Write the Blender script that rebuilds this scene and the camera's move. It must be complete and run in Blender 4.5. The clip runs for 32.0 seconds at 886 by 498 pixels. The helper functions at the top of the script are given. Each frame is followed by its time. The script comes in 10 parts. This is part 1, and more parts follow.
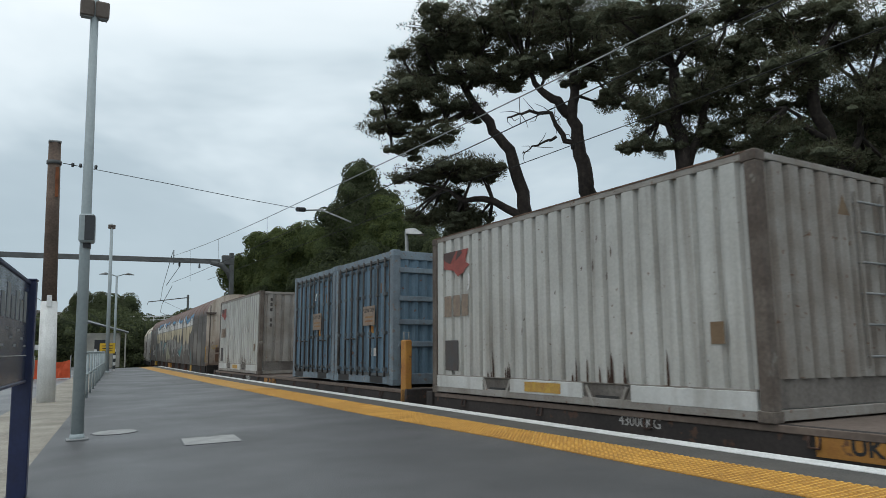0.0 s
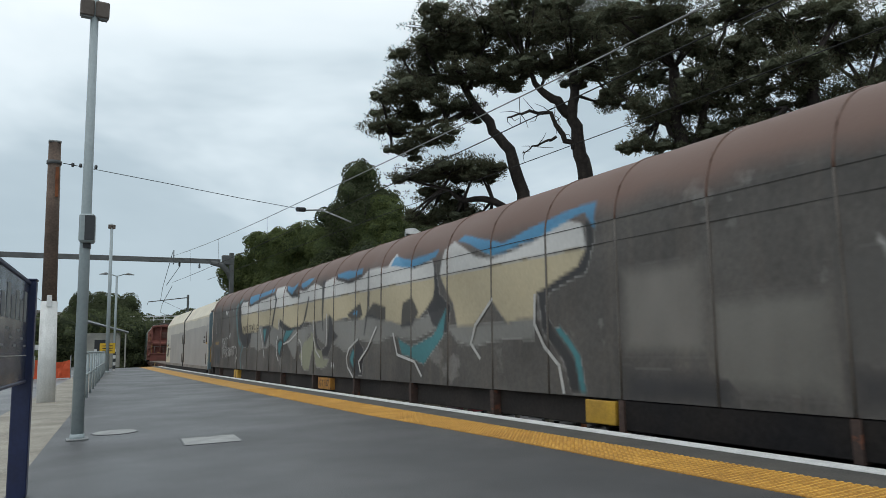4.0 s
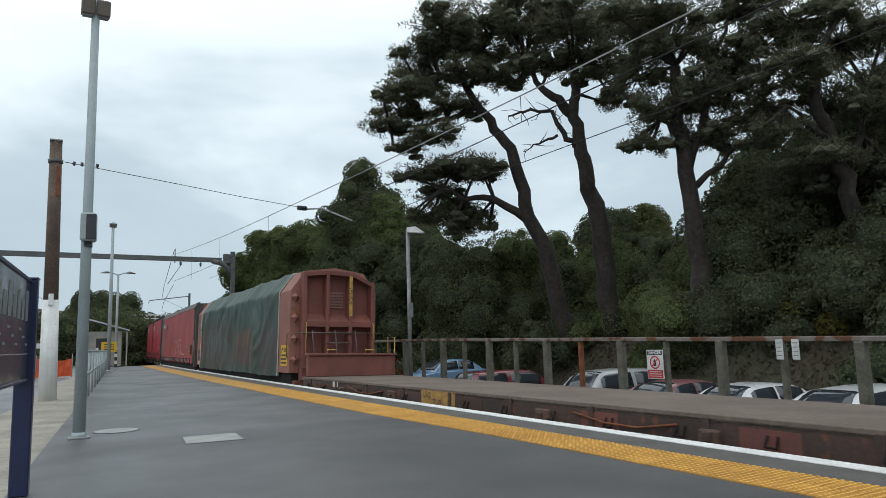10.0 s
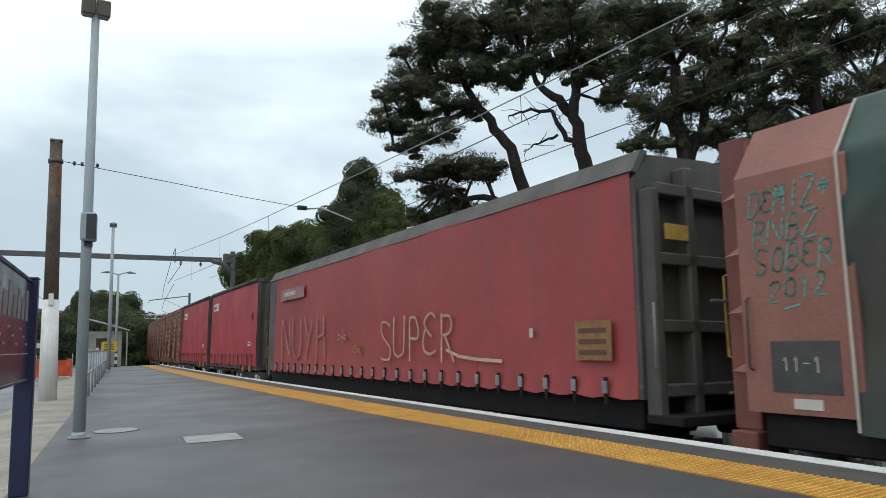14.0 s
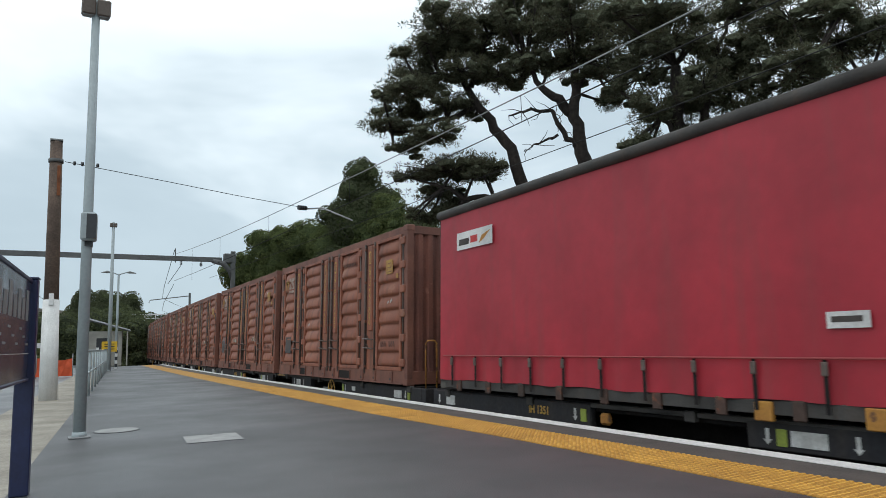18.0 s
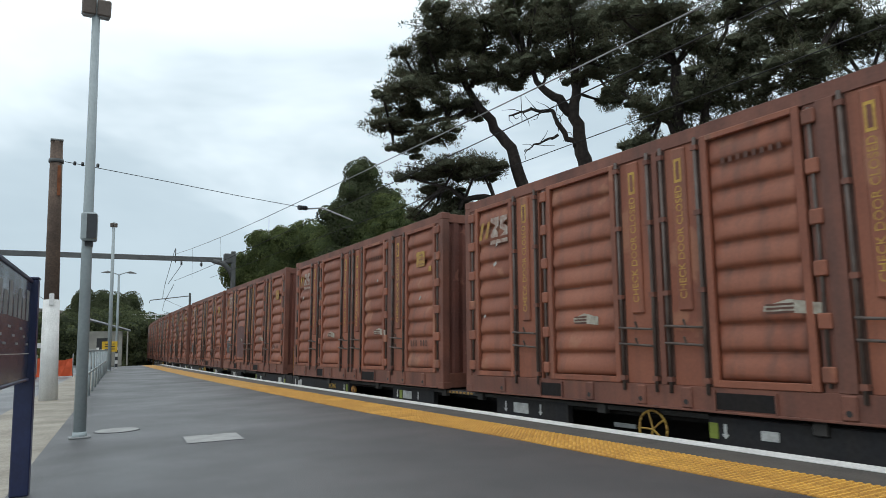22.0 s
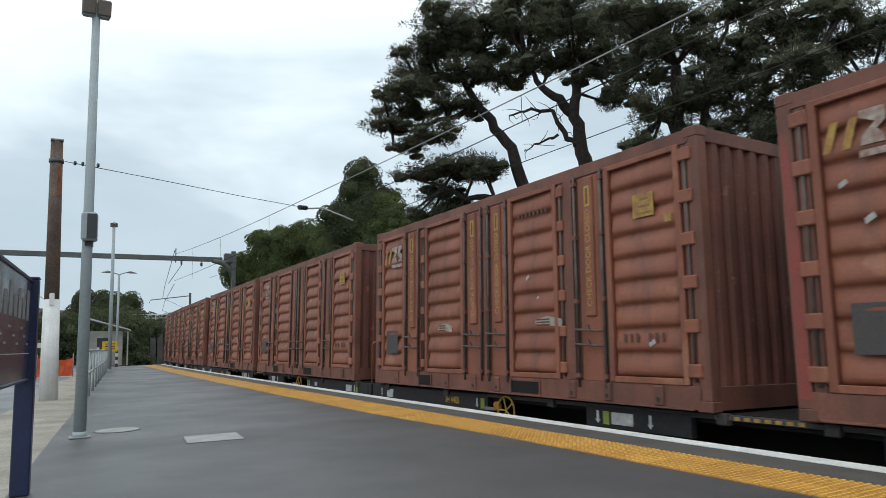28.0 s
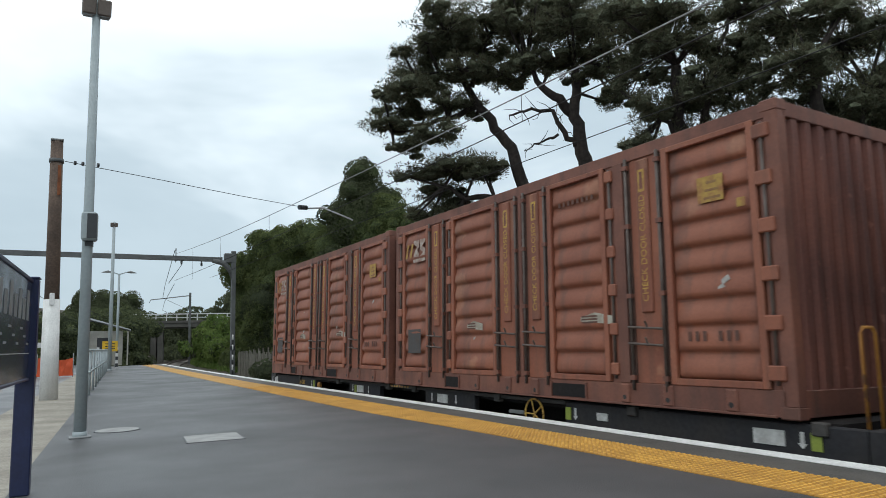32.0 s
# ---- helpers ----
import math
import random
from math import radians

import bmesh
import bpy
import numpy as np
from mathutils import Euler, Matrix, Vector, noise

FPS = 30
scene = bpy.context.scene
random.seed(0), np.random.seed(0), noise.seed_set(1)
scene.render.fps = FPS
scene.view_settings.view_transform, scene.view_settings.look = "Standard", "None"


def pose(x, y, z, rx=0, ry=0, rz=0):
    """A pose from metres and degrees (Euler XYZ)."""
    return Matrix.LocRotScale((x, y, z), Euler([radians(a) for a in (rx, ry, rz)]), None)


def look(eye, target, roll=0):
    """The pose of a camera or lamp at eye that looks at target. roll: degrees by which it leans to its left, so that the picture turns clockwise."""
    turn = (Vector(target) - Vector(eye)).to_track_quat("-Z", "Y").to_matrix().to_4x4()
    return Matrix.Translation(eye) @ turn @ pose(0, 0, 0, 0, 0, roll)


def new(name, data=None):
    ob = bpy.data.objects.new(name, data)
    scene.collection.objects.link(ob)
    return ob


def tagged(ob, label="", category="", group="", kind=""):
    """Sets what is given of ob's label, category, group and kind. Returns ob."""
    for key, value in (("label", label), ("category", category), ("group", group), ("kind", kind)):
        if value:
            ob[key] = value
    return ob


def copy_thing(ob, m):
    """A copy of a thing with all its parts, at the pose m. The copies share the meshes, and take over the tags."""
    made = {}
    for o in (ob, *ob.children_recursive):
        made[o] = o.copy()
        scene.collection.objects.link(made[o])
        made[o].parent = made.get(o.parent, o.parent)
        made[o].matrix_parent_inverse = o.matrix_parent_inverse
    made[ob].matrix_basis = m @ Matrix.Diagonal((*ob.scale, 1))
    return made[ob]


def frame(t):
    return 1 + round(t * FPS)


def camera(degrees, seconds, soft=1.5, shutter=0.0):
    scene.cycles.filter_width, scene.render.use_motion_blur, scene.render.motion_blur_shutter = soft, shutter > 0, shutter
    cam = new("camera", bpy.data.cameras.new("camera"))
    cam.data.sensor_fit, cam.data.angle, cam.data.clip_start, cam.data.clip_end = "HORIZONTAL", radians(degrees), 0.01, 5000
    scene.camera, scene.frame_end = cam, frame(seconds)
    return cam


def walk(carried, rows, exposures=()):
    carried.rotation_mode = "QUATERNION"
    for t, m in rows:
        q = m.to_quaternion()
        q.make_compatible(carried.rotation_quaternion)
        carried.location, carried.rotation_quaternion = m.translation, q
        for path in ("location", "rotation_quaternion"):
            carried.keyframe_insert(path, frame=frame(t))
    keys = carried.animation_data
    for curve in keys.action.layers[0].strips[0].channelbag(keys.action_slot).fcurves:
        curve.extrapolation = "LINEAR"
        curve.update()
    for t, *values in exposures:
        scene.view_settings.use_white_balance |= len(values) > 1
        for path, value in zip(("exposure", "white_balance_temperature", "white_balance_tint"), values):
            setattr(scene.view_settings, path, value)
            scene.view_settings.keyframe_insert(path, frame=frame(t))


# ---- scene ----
# ---------- camera ----------
cam = camera(65.77, 32.0, soft=0.6, shutter=0.12)
EYE = (0.0, 0.0, 1.0)


def aim(turn, tilt):
    """A pose of the tripod head: degrees to the right of the track's line, and upwards."""
    a, b = radians(turn), radians(tilt)
    return look(EYE, (math.sin(a) * math.cos(b), math.cos(a) * math.cos(b), 1.0 + math.sin(b)), -1.665)


walk(cam, [(0, aim(30.90, 7.74)), (3.8, aim(30.90, 7.74)), (5.8, aim(30.81, 7.69)), (11, aim(30.80, 7.62)),
           (16.5, aim(30.78, 7.60)), (21, aim(30.76, 7.60)), (32, aim(30.735, 7.575))],
     [(0, -0.54), (3.5, -0.52), (5.5, -0.48), (7, -0.47), (8, -0.50), (9.2, -0.56), (10, -0.34), (11, -0.22), (16, -0.30), (22, -0.27), (32, -0.27)])

# ---------- world: a bright overcast sky ----------
world = bpy.data.worlds.new("overcast_sky")
scene.world = world
world.use_nodes = True
wn, wl = world.node_tree.nodes, world.node_tree.links
wn.clear()
w_out = wn.new("ShaderNodeOutputWorld")
w_bg = wn.new("ShaderNodeBackground")
w_sky = wn.new("ShaderNodeTexSky")
w_sky.sky_type = "NISHITA"
w_sky.sun_disc = False
w_sky.sun_elevation, w_sky.sun_rotation = radians(50), radians(200)
w_gain = wn.new("ShaderNodeVectorMath")
w_gain.operation = "SCALE"
w_gain.inputs["Scale"].default_value = 0.10
w_co = wn.new("ShaderNodeTexCoord")
w_map = wn.new("ShaderNodeMapping")
w_map.inputs["Scale"].default_value = (1.0, 1.0, 1.7)
w_map.inputs["Location"].default_value = (3.1, 0.4, 0.2)
w_noise = wn.new("ShaderNodeTexNoise")
w_noise.inputs["Scale"].default_value = 1.7
w_noise.inputs["Detail"].default_value = 5.0
w_noise.inputs["Roughness"].default_value = 0.52
w_noise.inputs["Distortion"].default_value = 0.35
w_sep = wn.new("ShaderNodeSeparateXYZ")
w_add = wn.new("ShaderNodeMath")
w_add.operation = "MULTIPLY_ADD"
w_add.inputs[1].default_value = 0.62
w_ramp = wn.new("ShaderNodeValToRGB")
w_ramp.color_ramp.elements[0].position = 0.46
w_ramp.color_ramp.elements[0].color = (0.55, 0.695, 0.785, 1)
w_ramp.color_ramp.elements[1].position = 0.84
w_ramp.color_ramp.elements[1].color = (1.41, 1.54, 1.61, 1)
for place, tone in ((0.63, (0.75, 0.91, 1.01, 1)), (0.73, (1.17, 1.33, 1.42, 1))):
    w_ramp.color_ramp.elements.new(place).color = tone
w_soft = wn.new("ShaderNodeMath")
w_soft.operation = "MULTIPLY_ADD"
w_soft.inputs[1].default_value, w_soft.inputs[2].default_value = 0.62, 0.19
w_mix = wn.new("ShaderNodeMix")
w_mix.data_type = "RGBA"
w_mix.inputs["Factor"].default_value = 0.92
w_bg.inputs["Strength"].default_value = 1.0
wl.new(w_sky.outputs["Color"], w_gain.inputs[0])
wl.new(w_co.outputs["Generated"], w_map.inputs["Vector"])
wl.new(w_map.outputs["Vector"], w_noise.inputs["Vector"])
wl.new(w_co.outputs["Generated"], w_sep.inputs["Vector"])
# the cloud is thinner down the line than over the bank
w_bank = wn.new("ShaderNodeMath")
w_bank.operation = "MAXIMUM"
w_bank.inputs[1].default_value = -0.05
w_thin = wn.new("ShaderNodeMath")
w_thin.operation = "MULTIPLY_ADD"
w_thin.inputs[1].default_value = -0.13
w_lift = wn.new("ShaderNodeMath")
w_lift.inputs[1].default_value = 0.05
wl.new(w_sep.outputs["Z"], w_add.inputs[0])
wl.new(w_sep.outputs["X"], w_bank.inputs[0])
wl.new(w_bank.outputs["Value"], w_thin.inputs[0])
wl.new(w_noise.outputs["Fac"], w_soft.inputs[0])
wl.new(w_soft.outputs["Value"], w_lift.inputs[0])
wl.new(w_lift.outputs["Value"], w_thin.inputs[2])
wl.new(w_thin.outputs["Value"], w_add.inputs[2])
wl.new(w_add.outputs["Value"], w_ramp.inputs["Fac"])
wl.new(w_gain.outputs["Vector"], w_mix.inputs["A"])
wl.new(w_ramp.outputs["Color"], w_mix.inputs["B"])
wl.new(w_mix.outputs["Result"], w_bg.inputs["Color"])
wl.new(w_bg.outputs["Background"], w_out.inputs["Surface"])

sun = new("sun", bpy.data.lights.new("sun", "SUN"))
sun.data.energy, sun.data.angle, sun.data.color = 0.5, radians(40), (1.0, 0.97, 0.93)
sun.matrix_world = look((-20, -14, 40), (0, 0, 0))

# ---------- the line ----------
RAIL_Z = -0.72          # rail top below the platform
LEAN = 1.65             # cant of the track, degrees
RNG = random.Random(7)


def centre(s):
    """Distance of the track's middle to the right, s metres up the line."""
    return 6.985 + 0.00076 * max(s - 5.0, 0.0) ** 2 + 0.0018 * max(s - 62.0, 0.0) ** 2


def heading(s):
    return -math.degrees(math.atan(2 * 0.00076 * max(s - 5.0, 0.0) + 0.0036 * max(s - 62.0, 0.0)))


def edge(s):
    """The platform's edge line."""
    s = max(s, -14.0)
    return 5.16 + 0.022 * s + 0.00038 * s * s


def back(s):
    """The platform's rear line."""
    return -0.72 + 0.1 * s


SPEEDS = ((0, 6.781), (3.5, 6.916), (7, 7.076), (10.5, 7.085), (14.5, 7.003), (18, 6.854), (21, 6.787), (25, 6.720),
          (28.5, 6.860), (32, 6.897))


def travelled(t):
    """How far the train has come after t seconds."""
    total = 0.0
    for (a, va), (b, vb) in zip(SPEEDS, SPEEDS[1:]):
        if t <= a:
            break
        c = min(t, b)
        vc = va + (vb - va) * (c - a) / (b - a)
        total += (c - a) * (va + vc) / 2
    return total


# ---------- mesh helpers ----------
def part(name, bm, material, parent=None, label=""):
    """Links a bmesh as one object, under parent where one is given."""
    me = bpy.data.meshes.new(name)
    bm.normal_update()
    bm.to_mesh(me)
    bm.free()
    me.materials.append(material)
    ob = new(name, me)
    if parent:
        ob.parent = parent
    if label:
        ob["label"] = label
    return ob


def share(name, mesh, m, parent=None):
    ob = new(name, mesh)
    if parent:
        ob.parent = parent
    ob.matrix_local = m
    return ob


def root(name, m, label, category, group="", kind=""):
    ob = new(name)
    ob.empty_display_size = 0.2
    ob.matrix_world = m
    return tagged(ob, label, category, group, kind)


def box(bm, x0, x1, y0, y1, z0, z1, bev=0.0):
    vs = [bm.verts.new((x, y, z)) for x in (x0, x1) for y in (y0, y1) for z in (z0, z1)]
    fs = [bm.faces.new([vs[i] for i in f]) for f in
          ((0, 1, 3, 2), (4, 6, 7, 5), (0, 4, 5, 1), (2, 3, 7, 6), (0, 2, 6, 4), (1, 5, 7, 3))]
    if bev:
        edges = list({ed for fc in fs for ed in fc.edges})
        bmesh.ops.bevel(bm, geom=edges, offset=bev, segments=1, affect="EDGES")
    return vs


def boxed(*args, bev=0.0):
    bm = bmesh.new()
    box(bm, *args, bev=bev)
    return bm


def tube(bm, p0, p1, r0, r1=None, n=8, caps=True):
    """A tapered rod from p0 to p1."""
    r1 = r0 if r1 is None else r1
    p0, p1 = Vector(p0), Vector(p1)
    q = (p1 - p0).to_track_quat("Z", "Y")
    rings = []
    for p, r in ((p0, r0), (p1, r1)):
        rings.append([bm.verts.new(p + q @ Vector((r * math.cos(2 * math.pi * i / n), r * math.sin(2 * math.pi * i / n), 0))) for i in range(n)])
    for i in range(n):
        f = bm.faces.new((rings[0][i], rings[0][(i + 1) % n], rings[1][(i + 1) % n], rings[1][i]))
        f.smooth = n > 5
    if caps:
        bm.faces.new(rings[0][::-1])
        bm.faces.new(rings[1])


def tubes(path, r, n=8):
    """A bent rod through the points of path; r: one radius or one for each point."""
    bm = bmesh.new()
    rs = r if isinstance(r, (list, tuple)) else [r] * len(path)
    pts = [Vector(p) for p in path]
    rings = []
    ref = Vector((0.31, 0.22, 0.93))
    for i, p in enumerate(pts):
        d = (pts[min(i + 1, len(pts) - 1)] - pts[max(i - 1, 0)]).normalized()
        a = d.cross(ref if abs(d.dot(ref)) < 0.95 else Vector((1, 0, 0))).normalized()
        b = d.cross(a)
        rings.append([bm.verts.new(p + rs[i] * (a * math.cos(2 * math.pi * k / n) + b * math.sin(2 * math.pi * k / n))) for k in range(n)])
    for r0, r1 in zip(rings, rings[1:]):
        for k in range(n):
            f = bm.faces.new((r0[k], r0[(k + 1) % n], r1[(k + 1) % n], r1[k]))
            f.smooth = True
    bm.faces.new(rings[0][::-1])
    bm.faces.new(rings[-1])
    bmesh.ops.recalc_face_normals(bm, faces=bm.faces)
    return bm


def prism(profile, y0, y1, smooth=False):
    """A solid with the outline profile ((x, z), ...) from y0 to y1."""
    bm = bmesh.new()
    a = [bm.verts.new((x, y0, z)) for x, z in profile]
    b = [bm.verts.new((x, y1, z)) for x, z in profile]
    n = len(profile)
    for i in range(n):
        f = bm.faces.new((a[i], a[(i + 1) % n], b[(i + 1) % n], b[i]))
        f.smooth = smooth
    bm.faces.new(a[::-1])
    bm.faces.new(b)
    bmesh.ops.recalc_face_normals(bm, faces=bm.faces)
    return bm


def corrugated(bm, origin, along, across, out, length, width, pitch, depth, flat=0.3, slope=0.2, start=0.0):
    """A trapezoidal sheet: its waves follow one another in the direction along; depth is measured along out."""
    o, u, v, w = Vector(origin), Vector(along), Vector(across), Vector(out)
    n = max(1, round(length / pitch))
    p = length / n
    xs = []
    for i in range(n):
        x = i * p
        xs += [(x + start * p, 0), (x + (start + flat) * p, 0), (x + (start + flat + slope) * p, 1), (x + (1 - slope + start) * p, 1)]
    xs = [(x, d) for x, d in xs if x < length]
    xs.append((length, 0))
    if xs[0][0] > 0:
        xs.insert(0, (0, 0))
    rows = [[bm.verts.new(o + u * x + v * (width * k) + w * (depth * d)) for k in (0, 1)] for x, d in xs]
    for a, b in zip(rows, rows[1:]):
        bm.faces.new((a[0], b[0], b[1], a[1]))


def words(name, text, size, m, material, parent, label="", squeeze=1.0, bold=0.0):
    """Lettering with the built-in font as a thin mesh; m: pose of its middle, x to the right, y up."""
    cu = bpy.data.curves.new(name, "FONT")
    cu.body, cu.size, cu.align_x, cu.align_y, cu.extrude, cu.offset = text, size, "CENTER", "CENTER", 0.001, bold
    cu.resolution_u = 3
    tmp = new(name, cu)
    bpy.context.view_layer.update()
    me = bpy.data.meshes.new_from_object(tmp)
    bpy.data.objects.remove(tmp)
    me.transform(Matrix.Diagonal((squeeze, 1, 1, 1)))
    me.materials.clear()
    me.materials.append(material)
    ob = new(name, me)
    ob.parent = parent
    ob.matrix_local = m
    if label:
        ob["label"] = label
    return ob


def side_pose(x, y, z):
    """Faces the platform: letters run towards the near end."""
    return Matrix(((0, 0, -1, x), (-1, 0, 0, y), (0, 1, 0, z), (0, 0, 0, 1)))


def end_pose(x, y, z):
    """Faces down the line, towards the near end."""
    return pose(x, y, z, 90, 0, 0)


def painted(bm, outline, place, step=0.05):
    """Fills the outline ((u, v), ...) in strips that follow the surface place(u, v)."""
    vs = [p[1] for p in outline]
    lo, hi = min(vs), max(vs)
    n = max(2, int((hi - lo) / step))
    rows = []
    for k in range(n + 1):
        v = lo + (hi - lo) * min(max(k / n, 0.0005), 0.9995)
        xs = []
        for (u0, v0), (u1, v1) in zip(outline, outline[1:] + outline[:1]):
            if (v0 <= v) != (v1 <= v):
                xs.append(u0 + (u1 - u0) * (v - v0) / (v1 - v0))
        rows.append((v, sorted(xs)))
    for (va, xa), (vb, xb) in zip(rows, rows[1:]):
        if len(xa) != len(xb):
            short, long = (xa, xb) if len(xa) < len(xb) else (xb, xa)
            xa = xb = long
        for i in range(0, len(xa) - 1, 2):
            q = [bm.verts.new(place(u, v)) for u, v in ((xa[i], va), (xa[i + 1], va), (xb[i + 1], vb), (xb[i], vb))]
            bm.faces.new(q)


def stroke(bm, path, width, place, step=0.04):
    """A painted stroke along path ((u, v), ...)."""
    for (u0, v0), (u1, v1) in zip(path, path[1:]):
        d = math.hypot(u1 - u0, v1 - v0)
        if d < 1e-6:
            continue
        k = max(1, int(d / 0.15))
        nu, nv = -(v1 - v0) / d * width / 2, (u1 - u0) / d * width / 2
        eu, ev = (u1 - u0) / d * width * 0.3, (v1 - v0) / d * width * 0.3
        pts = [(u0 - eu + (u1 - u0 + 2 * eu) * i / k, v0 - ev + (v1 - v0 + 2 * ev) * i / k) for i in range(k + 1)]
        for (a, b), (c, e2) in zip(pts, pts[1:]):
            q = [bm.verts.new(place(*p)) for p in ((a + nu, b + nv), (a - nu, b - nv), (c - nu, e2 - nv), (c + nu, e2 + nv))]
            bm.faces.new(q)


# ---------- materials ----------
def mat(name, col, col2=None, rough=0.6, scale=2.0, bump=0.15, bscale=40.0, metal=0.0, streak=None, streak_amount=0.4,
        grain=0.12, rough2=None, spec=0.5, island=False, wear=None, wear_amount=0.0, wear_scale=7.0):
    m = bpy.data.materials.new(name)
    m.use_nodes = True
    n, l = m.node_tree.nodes, m.node_tree.links
    b = n["Principled BSDF"]
    co = n.new("ShaderNodeTexCoord")
    info = n.new("ShaderNodeObjectInfo")
    off = n.new("ShaderNodeVectorMath")
    off.operation = "SCALE"
    comb = n.new("ShaderNodeCombineXYZ")
    for k in ("X", "Y", "Z"):
        l.new(info.outputs["Random"], comb.inputs[k])
    l.new(comb.outputs["Vector"], off.inputs[0])
    off.inputs["Scale"].default_value = 31.0
    add = n.new("ShaderNodeVectorMath")
    l.new(co.outputs["Object"], add.inputs[0])
    l.new(off.outputs["Vector"], add.inputs[1])

    def noise_at(sc, detail=4.0, stretch=None):
        src = add.outputs["Vector"]
        if stretch:
            mp = n.new("ShaderNodeMapping")
            mp.inputs["Scale"].default_value = stretch
            l.new(src, mp.inputs["Vector"])
            src = mp.outputs["Vector"]
        t = n.new("ShaderNodeTexNoise")
        t.inputs["Scale"].default_value = sc
        t.inputs["Detail"].default_value = detail
        l.new(src, t.inputs["Vector"])
        return t.outputs["Fac"]

    def mixed(a, bb, fac, mode="MIX"):
        x = n.new("ShaderNodeMix")
        x.data_type, x.blend_type = "RGBA", mode
        for sock, val in (("A", a), ("B", bb)):
            if isinstance(val, tuple):
                x.inputs[sock].default_value = (*val, 1)
            else:
                l.new(val, x.inputs[sock])
        if isinstance(fac, float):
            x.inputs["Factor"].default_value = fac
        else:
            l.new(fac, x.inputs["Factor"])
        return x.outputs["Result"]

    def ramp(src, lo, hi, a=0.0, z=1.0):
        r = n.new("ShaderNodeMapRange")
        r.inputs["From Min"].default_value, r.inputs["From Max"].default_value = lo, hi
        r.inputs["To Min"].default_value, r.inputs["To Max"].default_value = a, z
        l.new(src, r.inputs["Value"])
        return r.outputs["Result"]

    big = noise_at(scale, 5.0)
    c = mixed(col, col2 or tuple(v * 0.72 for v in col), ramp(big, 0.35, 0.68))
    if island:
        g = n.new("ShaderNodeNewGeometry")
        c = mixed(c, tuple(v * 0.5 for v in col), ramp(g.outputs["Random Per Island"], 0.0, 1.0, 0.0, 0.8))
    if wear:
        w = noise_at(wear_scale, 8.0)
        c = mixed(c, wear, ramp(w, 0.66 - wear_amount * 0.3, 0.70 - wear_amount * 0.3))
    if streak:
        st = noise_at(1.0, 4.0, (5.0, 5.0, 0.35))
        c = mixed(c, streak, ramp(st, 0.50, 0.78, 0.0, streak_amount))
    fine = noise_at(bscale, 3.0)
    k = ramp(fine, 0.3, 0.7, 1.0 - grain, 1.0 + grain)
    kc = n.new("ShaderNodeCombineColor")
    for ch in ("Red", "Green", "Blue"):
        l.new(k, kc.inputs[ch])
    c = mixed(c, kc.outputs["Color"], 1.0, "MULTIPLY")
    l.new(c, b.inputs["Base Color"])
    b.inputs["Metallic"].default_value = metal
    b.inputs["Specular IOR Level"].default_value = spec
    l.new(ramp(big, 0.3, 0.7, rough, rough2 if rough2 is not None else min(1.0, rough + 0.12)), b.inputs["Roughness"])
    if bump:
        bp = n.new("ShaderNodeBump")
        bp.inputs["Strength"].default_value = bump
        bp.inputs["Distance"].default_value = 0.02
        l.new(fine, bp.inputs["Height"])
        l.new(bp.outputs["Normal"], b.inputs["Normal"])
    return m


def glass_mat(name, tint=(0.02, 0.025, 0.03), rough=0.05):
    m = bpy.data.materials.new(name)
    m.use_nodes = True
    b = m.node_tree.nodes["Principled BSDF"]
    b.inputs["Base Color"].default_value = (*tint, 1)
    b.inputs["Roughness"].default_value = rough
    b.inputs["Specular IOR Level"].default_value = 0.8
    return m


M = {}
M["asphalt"] = mat("asphalt", (0.082, 0.082, 0.084), (0.058, 0.058, 0.060), rough=0.40, rough2=0.56, scale=0.8, bump=0.25, bscale=90, grain=0.26)
M["road"] = mat("wet_road", (0.16, 0.165, 0.17), (0.11, 0.115, 0.12), rough=0.35, rough2=0.6, scale=0.4, bump=0.2, bscale=70, grain=0.2)
M["concrete"] = mat("weathered_concrete", (0.34, 0.31, 0.26), (0.22, 0.20, 0.165), rough=0.8, scale=1.3, bump=0.35, bscale=35, grain=0.2)
M["coping"] = mat("coping_concrete", (0.098, 0.092, 0.082), (0.072, 0.068, 0.062), rough=0.6, scale=2.0, bscale=60, grain=0.2)
M["white_line"] = mat("white_line_paint", (0.78, 0.78, 0.76), (0.60, 0.60, 0.58), rough=0.7, scale=5.0, bscale=50, grain=0.12)
M["yellow_tile"] = mat("yellow_tactile", (0.52, 0.265, 0.040), (0.36, 0.175, 0.032), rough=0.6, scale=1.5, bscale=30, grain=0.15)
# Dome tops are a lighter yellow than the tiles, so that they stand out.
M["tile_dome"] = mat("lighter_yellow_domes", (0.78, 0.44, 0.075), (0.62, 0.33, 0.05), rough=0.6, scale=1.5, bump=0.0)
M["faded_yellow"] = mat("faded_yellow_paint", (0.30, 0.23, 0.13), (0.20, 0.17, 0.12), rough=0.7, scale=6)
M["cover_metal"] = mat("cover_concrete", (0.33, 0.33, 0.32), (0.25, 0.25, 0.245), rough=0.55, scale=6, bscale=80, grain=0.15)
M["lamp_grey"] = mat("pale_green_grey_steel", (0.35, 0.40, 0.415), (0.29, 0.335, 0.345), rough=0.5, scale=2, bscale=25, grain=0.06, bump=0.05)
M["lamp_head"] = mat("lamp_head_brown", (0.16, 0.13, 0.11), rough=0.5)
M["dark_plastic"] = mat("dark_plastic", (0.03, 0.032, 0.036), rough=0.4)
M["white_paint"] = mat("chalky_white_paint", (0.80, 0.80, 0.78), (0.66, 0.66, 0.64), rough=0.8, scale=3, streak=(0.25, 0.22, 0.18), streak_amount=0.35)
